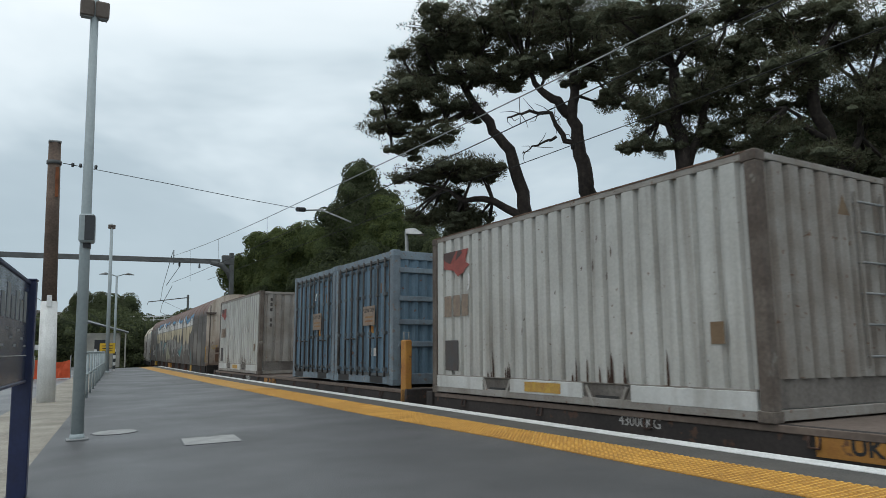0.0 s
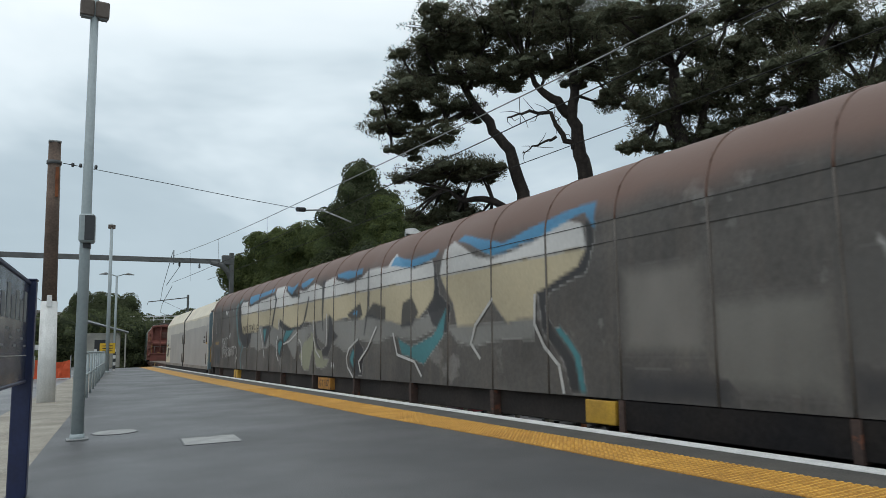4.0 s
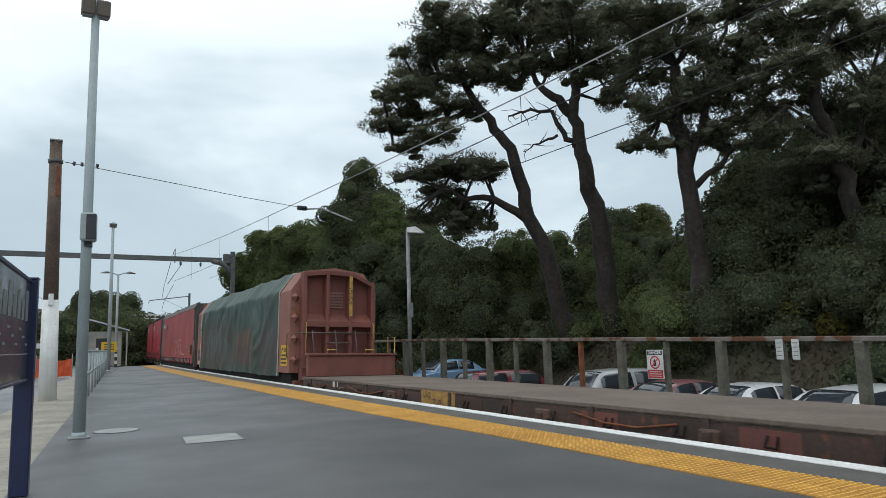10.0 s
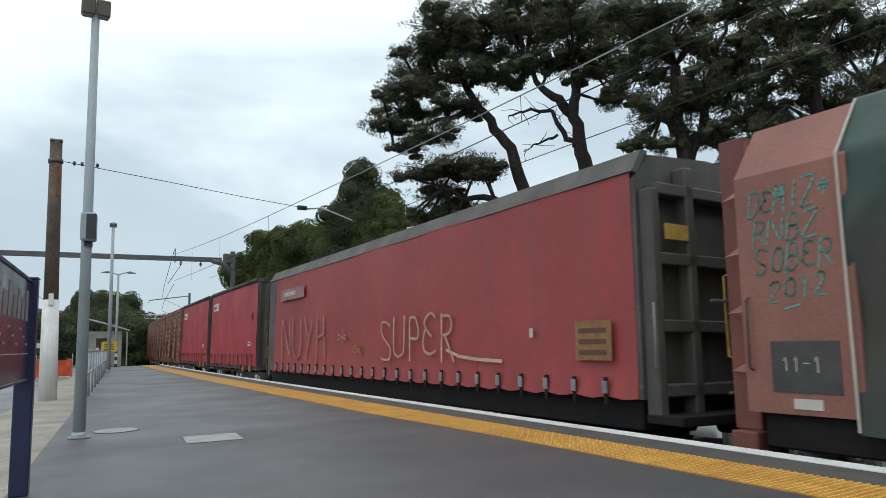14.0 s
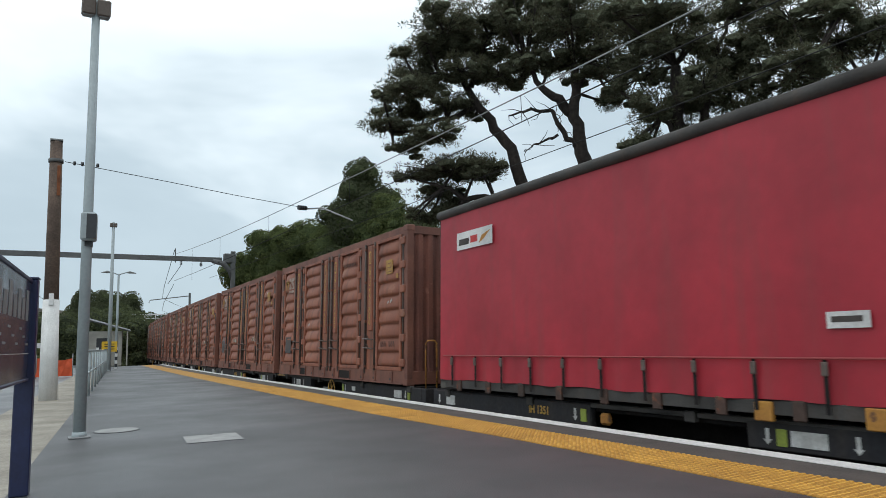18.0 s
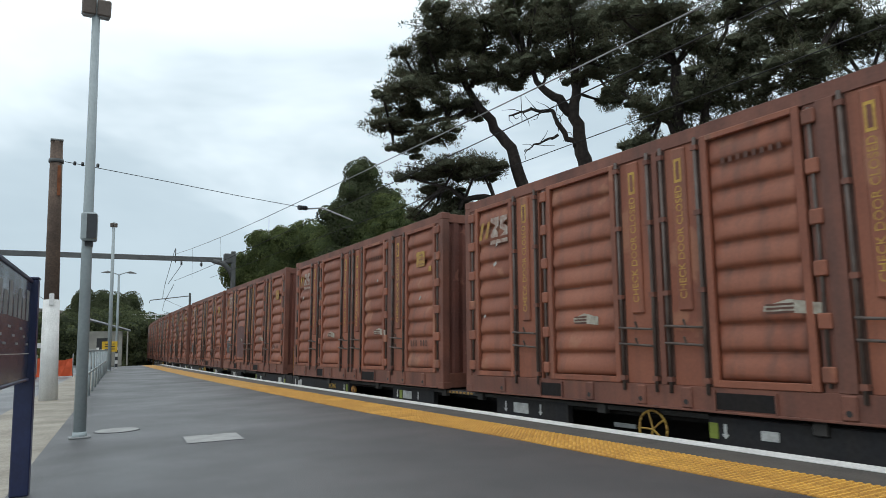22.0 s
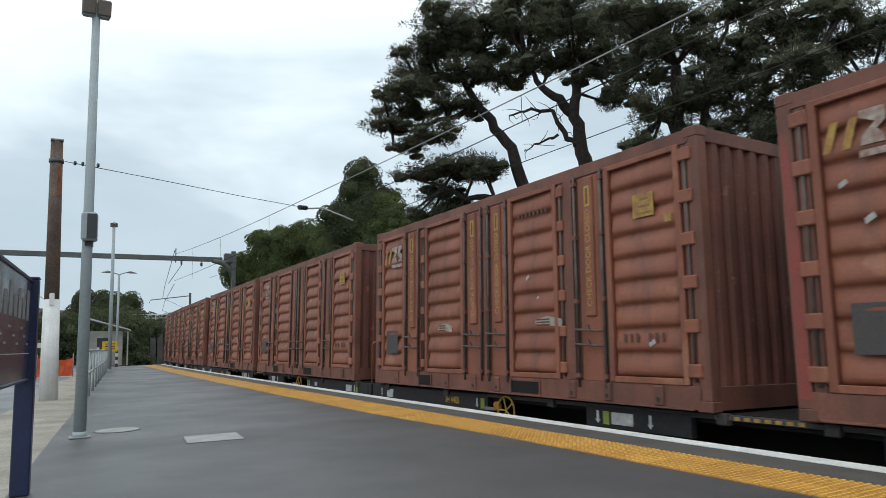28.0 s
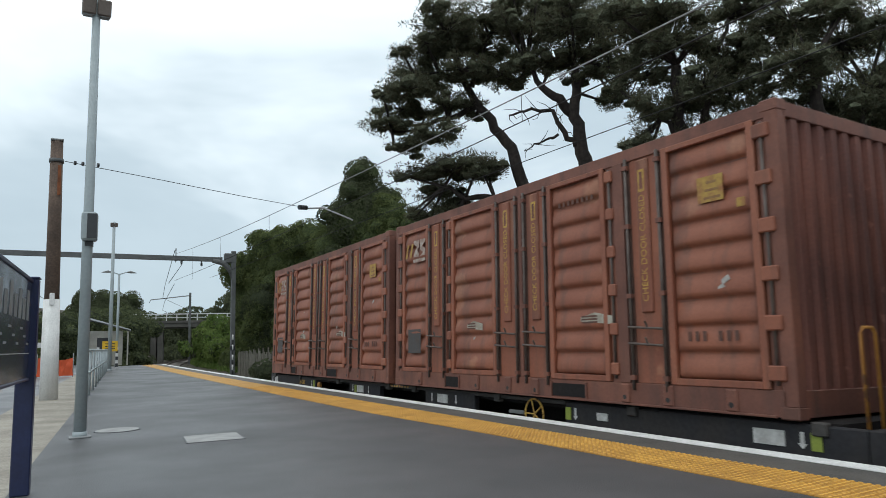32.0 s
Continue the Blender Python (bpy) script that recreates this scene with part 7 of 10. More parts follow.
for shape in ([(3.93, 1.95), (4.28, 2.23), (4.65, 2.36), (5.41, 2.28), (5.59, 2.08), (6.79, 2.17), (8.13, 2.30), (8.47, 2.31), (8.68, 2.03), (8.3, 1.27), (8.18, 1.33), (8.42, 1.77), (8.53, 2.05), (8.42, 2.21), (8.14, 2.21), (6.79, 2.09), (5.56, 2.01), (5.39, 2.20),
               (4.66, 2.26), (4.44, 2.08), (4.51, 1.65), (4.77, 1.18), (5.07, 1.14), (5.95, 1.19), (5.82, 0.87), (5.5, 0.69), (4.98, 0.73), (4.47, 1.01), (4.1, 1.5)],
              [(7.21, 1.33), (7.96, 1.33), (8.21, 1.26), (7.81, 0.95), (7.58, 0.64), (7.36, 0.93)],
              [(9.03, 1.48), (9.44, 1.31), (10.13, 1.2), (10.77, 1.21), (11.06, 1.3), (11.26, 1.65), (11.42, 1.95), (11.5, 1.93), (11.3, 1.45), (11.1, 1.25), (10.86, 1.12), (10.51, 1.13), (10.01, 1.10), (9.43, 1.13), (9.02, 1.27)],
              [(10.17, 2.13), (10.42, 2.35), (10.75, 2.29), (10.71, 2.17), (10.43, 2.19), (10.4, 2.07), (10.69, 1.99), (10.72, 1.95), (10.11, 2.0), (9.49, 2.23), (9.45, 2.34), (9.9, 2.16), (10.08, 2.11)],
              [(10.76, 2.32), (10.99, 2.18), (11.3, 2.21), (11.3, 2.1), (10.99, 2.12), (10.73, 2.2)],
              [(9.58, 1.18), (10.4, 1.15), (9.87, 0.9), (9.4, 0.76), (9.36, 0.95)],
              [(8.84, 0.86), (9.09, 0.94), (9.44, 0.87), (9.43, 0.65), (9.27, 0.41), (9.09, 0.41), (8.93, 0.51)],
              [(12.44, 2.3), (12.68, 2.3), (12.57, 1.89), (12.53, 1.41), (12.57, 1.04), (12.51, 1.07), (12.42, 1.48)],
              [(12.90, 1.42), (13.04, 1.34), (13.27, 1.03), (13.54, 0.89), (13.25, 0.79), (12.84, 0.69), (12.88, 1.08)],
              [(11.96, 1.3), (12.02, 1.2), (12.16, 0.75), (12.47, 0.6), (12.91, 0.72), (13.2, 0.78), (12.89, 0.45), (12.53, 0.45), (12.23, 0.57), (12.0, 0.82)],
              [(14.05, 1.37), (14.36, 1.46), (14.77, 1.56), (14.9, 1.3), (14.73, 1.22), (14.43, 1.22), (14.15, 1.29)],
              [(13.3, 2.34), (14.02, 2.13), (14.43, 2.14), (14.84, 2.18), (14.83, 2.07), (14.43, 2.03), (14.07, 2.03), (13.39, 2.2)],
              [(14.7, 0.78), (14.41, 0.65), (14.2, 0.47), (14.22, 0.28), (14.49, 0.05), (14.9, 0.05), (15.0, 0.6)],
              [(17.97, 2.1), (18.12, 1.5), (18.53, 1.28), (18.40, 0.84), (17.92, 0.97), (17.70, 1.30), (17.95, 1.5)],
              [(16.77, 1.44), (17.12, 1.51), (17.38, 1.23), (17.11, 0.99), (16.69, 1.0)],
              [(15.42, 1.51), (16.02, 1.42), (16.02, 1.15), (15.0, 1.25)],
              [(15.14, 2.3), (15.22, 2.3), (15.22, 1.46), (15.02, 0.9), (14.96, 0.9), (15.14, 1.46)],
              [(21.76, 2.2), (21.92, 2.1), (21.95, 1.85), (21.77, 1.5), (21.05, 1.30), (20.95, 1.09), (21.15, 0.79), (21.52, 0.41), (21.62, 0.05), (21.45, 0.05), (21.3, 0.4), (20.9, 0.85), (20.82, 1.32), (21.7, 1.6), (21.84, 1.9)]):
    van_paint("graffiti_shadow", BLACK_, [shape])
for shape in ([(5.53, 2.39), (6.07, 2.43), (6.86, 2.43), (7.85, 2.46), (8.23, 2.48), (8.22, 2.34), (6.9, 2.24), (5.74, 2.09), (5.52, 2.21)], [(9.47, 2.43), (9.82, 2.35), (10.16, 2.35), (10.41, 2.45), (10.4, 2.32), (10.08, 2.11), (9.63, 2.25)],
              [(10.75, 2.38), (11.29, 2.47), (11.7, 2.44), (11.42, 2.26), (11.3, 2.23), (10.99, 2.2), (10.79, 2.31)], [(13.34, 2.36), (13.71, 2.36), (14.05, 2.38), (14.36, 2.35), (14.85, 2.33), (14.84, 2.18), (14.44, 2.16), (14.03, 2.14), (13.46, 2.26)],
              [(14.35, 1.36), (14.5, 1.42), (14.64, 1.38), (14.58, 1.30)], [(16.23, 2.2), (17.13, 2.04), (18.0, 2.15), (18.11, 2.3), (17.13, 2.22), (16.34, 2.42)],
              [(18.7, 2.38), (19.75, 1.94), (20.91, 2.06), (21.75, 2.28), (21.98, 2.0), (21.95, 2.42), (21.33, 2.36), (20.0, 2.12), (18.85, 2.46)]):
    van_paint("graffiti_highlight", BLUE_, [shape])
for shape in ([(7.32, 1.24), (7.67, 1.23), (7.47, 0.84)], [(9.63, 1.14), (10.33, 1.13), (9.81, 0.94), (9.44, 0.8), (9.41, 0.93)], [(8.93, 0.81), (9.08, 0.88), (9.38, 0.83), (9.22, 0.71), (9.06, 0.46), (8.95, 0.6)],
              [(14.52, 0.58), (14.36, 0.56), (14.25, 0.4), (14.33, 0.28), (14.44, 0.24), (14.41, 0.38)],
              [(16.58, 0.80), (17.1, 0.62), (17.92, 0.80), (18.38, 1.25), (18.26, 0.80), (17.59, 0.34), (16.75, 0.50)], [(21.62, 0.05), (21.72, 0.05), (21.62, 0.5), (21.24, 0.85), (21.16, 0.82), (21.52, 0.45)]):
    van_paint("graffiti_highlight", TEAL_, [shape])
for path in ([(20.76, 1.29), (20.74, 0.9), (20.94, 0.6), (21.23, 0.36), (21.31, 0.03)], [(19.73, 1.3), (19.26, 0.93), (19.14, 0.66), (19.39, 0.44)], [(16.39, 0.88), (16.57, 0.49), (17.26, 0.37), (17.52, 0.13)],
             [(15.62, 1.03), (15.2, 0.62), (14.75, 0.34), (14.85, 0.14)], [(14.67, 0.8), (14.47, 0.72), (14.20, 0.61), (14.08, 0.42), (14.14, 0.23), (14.44, 0.03)], [(12.80, 1.42), (12.83, 0.95), (12.80, 0.7)],
             [(11.86, 1.3), (11.92, 0.9), (12.1, 0.58), (12.4, 0.42)], [(10.78, 0.88), (10.96, 0.78), (11.05, 0.48), (11.09, 0.22)], [(8.98, 1.47), (8.91, 1.33), (8.93, 1.19)], [(8.88, 0.99), (8.78, 0.78), (8.83, 0.48), (9.01, 0.31)], [(7.06, 1.23), (7.32, 0.83), (7.56, 0.39)], [(9.47, 0.77), (9.98, 0.84), (10.5, 1.01), (10.63, 1.07)]):
    van_strokes("graffiti_outline", M["paint_white"], [path], 0.05, 0.014, "white graffiti outline")
for shape in ([(10.82, 0.43), (11.16, 0.78), (11.61, 0.93), (11.92, 0.82), (11.71, 0.44), (11.59, 0.12), (11.2, 0.1)], [(11.67, 1.06), (11.93, 0.95), (12.08, 0.62), (12.47, 0.60), (12.6, 0.37), (13.01, 0.37), (12.8, 0.23), (12.5, 0.16), (12.12, 0.22), (11.98, 0.45), (11.68, 0.7)]):
    van_paint("graffiti_splash", LIME_, [shape])
spray("tag", "DMK-DFMD-G", 4.82, 1.14, 6.75, 1.40, 0.024, on_van(0.016), M["paint_black"], van, "black scribbled tag", 13)
for flake in ([(2.18, 2.04), (2.28, 2.08), (2.41, 2.05), (2.44, 1.95), (2.36, 1.88), (2.27, 1.93)], [(2.52, 2.02), (2.58, 2.07), (2.57, 1.98)], [(3.30, 2.06), (3.40, 2.05), (3.42, 1.96)], [(25.2, 1.42), (25.26, 1.38), (25.25, 1.25)], [(25.36, 1.40), (25.42, 1.38), (25.36, 1.25)],
              [(13.1, 0.20), (13.3, 0.2), (13.28, 0.30), (13.14, 0.31)]):
    van_paint("paint_flake", WHITE_, [flake])
add_paint_layer(M["van_grey"])
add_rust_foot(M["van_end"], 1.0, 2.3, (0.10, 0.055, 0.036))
van_skin()
spray("tag", "$HOT", 1.80, 0.70, 2.66, 1.06, 0.042, on_van(0.012), M["paint_white"], van, "white spray tag", 3)
spray("tag", "OPPURTUNITY", 1.83, 0.34, 3.74, 0.64, 0.040, on_van(0.012), M["paint_white"], van, "white spray tag", 5, 0.1, 0.12)
spray("tag", "?", 3.82, 0.20, 4.12, 0.74, 0.034, on_van(0.012), M["paint_white"], van, "white spray mark", 7)
spray("tag", "*", 4.00, 0.24, 4.22, 0.46, 0.040, on_van(0.012), M["paint_white"], van, "white spray star", 9)
van_strokes("tag", M["paint_silver"], [[(0.60, 1.66), (0.66, 1.45), (0.84, 1.28), (0.70, 1.30)]], 0.05, 0.012, "smeared white tag")
van_strokes("tag", M["paint_white"], [[(2.90, 1.05), (2.98, 1.20)]], 0.05, 0.012, "white spray tick")
van_strokes("tag", M["paint_white"], [[(3.02, 1.07), (3.08, 1.22)]], 0.05, 0.012, "white spray tick")

# ----- cream sliding-door wagon -----
ZQ0, ZQ1 = 56.70, 71.42
zh = vehicle("sliding_door_wagon", ZQ0, ZQ1, "cream sliding-door wagon with grey paint patches and blue ends", "goods wagon")
zl = (ZQ1 - ZQ0) / 2
Z_Z0, Z_ZS, Z_ZT, Z_HW = 0.83, 3.06, 3.66, 1.25
zp = [(-Z_HW, Z_Z0), (-Z_HW, Z_ZS), (-Z_HW + 0.36, Z_ZT), (0, Z_ZT + 0.08), (Z_HW - 0.36, Z_ZT), (Z_HW, Z_ZS), (Z_HW, Z_Z0)]
split = 63.97 - (ZQ0 + ZQ1) / 2
part("core", prism([(x * 0.93, z * 0.985 + 0.01) for x, z in zp], -zl + 0.12, zl - 0.12), M["hopper_blue"], zh)
for a, b in ((-zl, split - 0.075), (split + 0.06, zl)):
    part("sliding_door", prism(zp, a, b), M["hopper_cream"], zh, "cream sliding door")
part("joint_post", prism([(x * 0.985, z * 0.995) for x, z in zp], split - 0.07, split + 0.055), M["hopper_blue"], zh, "light blue joint post")
for y in (split - 0.085, split + 0.07):
    bm = bmesh.new()
    for (xa, za), (xb, zb) in zip(zp[:3], zp[1:3]):
        tube(bm, (xa, y, za), (xb, y, zb), 0.028, n=6)
    part("rubber_seal", bm, M["ink"], zh, "black door seal")
part("sill", boxed(-1.24, 1.24, -zl + 0.2, zl - 0.2, 0.50, 0.82, bev=0.02), M["black_frame"], zh)
part("track_rail", boxed(-1.262, -1.2, -zl + 0.02, zl - 0.02, 0.825, 0.955, bev=0.008), M["grimy_rail"], zh, "grimy door track rail")


def on_zh(u, v):
    """u from the far end, v up the slanting side."""
    if v <= Z_ZS - Z_Z0:
        return (-Z_HW - 0.004, zl - u, Z_Z0 + v)
    k = (v - (Z_ZS - Z_Z0)) / math.hypot(0.36, Z_ZT - Z_ZS)
    return (-Z_HW + 0.36 * k - 0.004, zl - u, Z_ZS + (Z_ZT - Z_ZS) * k + 0.003)


def banded(bm, outline, place, rows=7):
    """Fills the ground under a ragged upper line: the first and last point give its foot."""
    foot, top = outline[0][1], outline[1:-1]
    for (ua, va), (ub, vb) in zip(top, top[1:]):
        for k in range(rows):
            a, b = k / rows, (k + 1) / rows
            q = ((ua, foot + (va - foot) * a), (ub, foot + (vb - foot) * a), (ub, foot + (vb - foot) * b), (ua, foot + (va - foot) * b))
            bm.faces.new([bm.verts.new(place(u, v)) for u, v in q])


def ragged(u0, u1, v0, v1a, v1b, seed, steps=26):
    rr = random.Random(seed)
    top = [(u0 + (u1 - u0) * i / steps, v1a + (v1b - v1a) * i / steps + rr.uniform(-0.035, 0.035)) for i in range(steps + 1)]
    return [(u0, v0), *[(u, v) for u, v in top], (u1, v0)]


on_zh2 = lambda u, v: (on_zh(u, v)[0] - 0.003, on_zh(u, v)[1], on_zh(u, v)[2])
JU = zl - split          # the joint, from the far end
for u0, u1, foot, va, vb, seed in ((0.35, JU - 0.16, 1.0, 2.13, 2.17, 3), (JU + 0.20, 2 * zl - 0.08, 0.4, 2.16, 2.14, 4)):
    bm = bmesh.new()
    banded(bm, ragged(u0, u1, foot, va, vb, seed), on_zh)
    part("pale_patch", bm, M["hopper_pale"], zh, "pale grey overpainted band")
for u0, u1, va, vb, seed in ((1.95, JU - 0.16, 1.65, 1.72, 5), (JU + 0.20, 2 * zl - 0.08, 1.76, 1.81, 6)):
    bm = bmesh.new()
    banded(bm, ragged(u0, u1, 0.125, va, vb, seed), on_zh2)
    part("grey_patch", bm, M["hopper_grey"], zh, "large grey overpainted patch")
for u in (0.18, JU - 0.38, JU + 0.40, 2 * zl - 0.30):
    for z in (1.25, 2.16):
        h = part("handle_plate", boxed(-Z_HW - 0.014, -Z_HW - 0.002, zl - u - 0.10, zl - u + 0.10, z - 0.17, z + 0.17, bev=0.006), M["hopper_pale"], zh)
        part("hand_recess", boxed(-Z_HW - 0.0165, -Z_HW - 0.0135, zl - u - 0.06, zl - u + 0.06, z - 0.12, z + 0.12, bev=0.001), M["hopper_grey"], h)
        bm = bmesh.new()
        tube(bm, (-Z_HW - 0.03, zl - u, z - 0.22), (-Z_HW - 0.03, zl - u, z + 0.22), 0.016, n=6)
        part("handle", bm, M["rod"], h)
for u in (1.05, 2 * zl - 0.98):
    words("notice", "DO NOT", 0.105, side_pose(-Z_HW - 0.010, zl - u, 2.16), M["ink_soft"], zh, "black stencilled notice", bold=0.004)
    words("notice", "USE FORKLIFT\nTO OPEN DOORS", 0.07, side_pose(-Z_HW - 0.010, zl - u, 1.97), M["ink_soft"], zh, "black stencilled notice", bold=0.003)
    part("rule_line", boxed(-Z_HW - 0.011, -Z_HW - 0.009, zl - u - 0.2, zl - u + 0.2, 2.075, 2.087), M["ink_soft"], zh)
words("wagon_number", "ZH 1518", 0.155, side_pose(-Z_HW - 0.010, zl - 1.66, 1.72), M["ink"], zh, "black stencilled wagon number", bold=0.004)
part("data_panel", boxed(-Z_HW - 0.010, -Z_HW - 0.004, zl - 1.15, zl - 0.65, 1.28, 1.78), M["ink"], zh, "black data panel")
part("brass_plate", boxed(-Z_HW - 0.010, -Z_HW - 0.004, zl - 0.62, zl - 0.40, 1.84, 1.95), M["stencil_yellow"], zh, "small yellow plate")
part("brass_plate", boxed(-Z_HW - 0.010, -Z_HW - 0.004, -zl + 0.22, -zl + 0.55, 1.86, 1.95), M["stencil_yellow"], zh, "small yellow plate")
for sy in (-1, 1):
    y0, y1 = sorted((sy * (zl - 0.1), sy * (zl + 0.014)))
    part("end_wall", prism([(x * 0.985, z * 0.995) for x, z in zp], y0, y1), M["hopper_blue"], zh, "light blue end wall")
    y0, y1 = sorted((sy * (zl + 0.015), sy * (zl + 0.03)))
    part("lower_end_panel", boxed(-1.10, 1.10, y0, y1, 0.86, 1.90, bev=0.004), M["slate"], zh, "grimy black lower end panel")
    for xa, za, xb, zb in ((-0.95, 0.7, -0.95, 2.0), (-0.5, 0.8, -0.62, 1.75), (0.0, 1.2, 0.6, 1.2), (-0.9, 1.62, 0.9, 1.62), (0.85, 0.8, 0.85, 2.2)):
        bm = bmesh.new()
        tube(bm, (xa, sy * (zl + 0.23), za), (xb, sy * (zl + 0.23), zb), 0.025, n=6)
        part("brake_pipe", bm, M["under_grey"], zh)
    part("corner_step_box", boxed(-1.22, -0.98, *sorted((sy * (zl + 0.05), sy * (zl + 0.36))), 0.52, 0.86, bev=0.02), M["under_grey"], zh)
    outer = zp
    inner = [(-1.13, Z_Z0), (-1.13, 3.02), (-0.82, 3.52), (0, 3.60), (0.82, 3.52), (1.13, 3.02), (1.13, Z_Z0)]
    bm = bmesh.new()
    loops = [[bm.verts.new((x, sy * (zl + a), z)) for x, z in prof] for prof, a in ((outer, -0.02), (outer, 0.22 if sy < 0 else 0.03), (inner, 0.22 if sy < 0 else 0.03), (inner, -0.02))]
    for la, lb in zip(loops, loops[1:] + loops[:1]):
        for i in range(6):
            bm.faces.new((la[i], la[i + 1], lb[i + 1], lb[i]))
    bmesh.ops.recalc_face_normals(bm, faces=bm.faces)
    part("end_frame", bm, M["hopper_blue"], zh, "light blue end frame")
    for x in (-0.70, 0.70):
        y2, y3 = sorted((sy * (zl - 0.02), sy * (zl + 0.14)))
        part("end_stanchion", boxed(x - 0.045, x + 0.045, y2, y3, 0.9, 3.52, bev=0.01), M["hopper_blue"], zh)
    y2, y3 = sorted((sy * (zl - 0.02), sy * (zl + 0.18)))
    for z in (1.25, 1.95, 2.75):
        for xa, xb in ((-1.13, -0.75), (-0.65, 0.65), (0.75, 1.13)):
            part("end_crossbar", boxed(xa, xb, y2, y3, z - 0.035, z + 0.035, bev=0.008), M["hopper_blue"], zh)
    part("end_platform", boxed(-1.15, 1.15, sy * (zl + 0.25) - 0.25, sy * (zl + 0.25) + 0.25, 0.72, 0.80, bev=0.01), M["black_frame"], zh)
    for k in range(3):
        part("step", boxed(-1.12, -0.80, sy * (zl + 0.24) - 0.07, sy * (zl + 0.24) + 0.07, 1.02 + 0.36 * k, 1.05 + 0.36 * k), M["black_frame"], zh)
    bm = bmesh.new()
    tube(bm, (0, sy * zl, 0.62), (0, sy * (zl + 0.6), 0.62), 0.085, n=10)
    part("coupler", bm, M["black_frame"], zh)
    part("ladder", tubes([(0.25, sy * (zl + 0.2), 0.8), (0.1, sy * (zl + 0.22), 3.6)], 0.03, n=6), M["steel_grey"], zh)
    part("grab", tubes([(-1.18, sy * (zl + 0.1), 1.2), (-1.24, sy * (zl + 0.16), 1.2), (-1.24, sy * (zl + 0.16), 1.65), (-1.18, sy * (zl + 0.1), 1.65)], 0.016, n=6), M["stencil_yellow"], zh)
part("number_panel", boxed(-0.62, -0.2, -zl - 0.030, -zl - 0.012, 2.45, 2.70), M["stencil_yellow"], zh, "yellow number panel")
words("wagon_number", "ZH 1518", 0.13, end_pose(-0.41, -zl - 0.032, 2.57), M["ink"], zh)
bogie(zh, -zl + 2.2)
bogie(zh, zl - 2.2)

# ----- tarpaulin-covered wagon -----
JQ0, JQ1 = 87.7, 102.1
jp = vehicle("tarpaulin_wagon", JQ0, JQ1, "green tarpaulin-covered wagon with red oxide end bulkheads", "goods wagon")
jl = (JQ1 - JQ0) / 2
jprof = [(-1.24, 0.92), (-1.24, 3.13), (-0.86, 3.68), (0, 3.80), (0.86, 3.68), (1.24, 3.13), (1.24, 0.92)]
part("underframe", boxed(-1.15, 1.15, -jl + 0.1, jl - 0.1, 0.6, 0.92, bev=0.02), M["black_frame"], jp)
def across(sy, a, b):
    """Two stations outside an end, in rising order."""
    return sorted((sy * (jl + a), sy * (jl + b)))


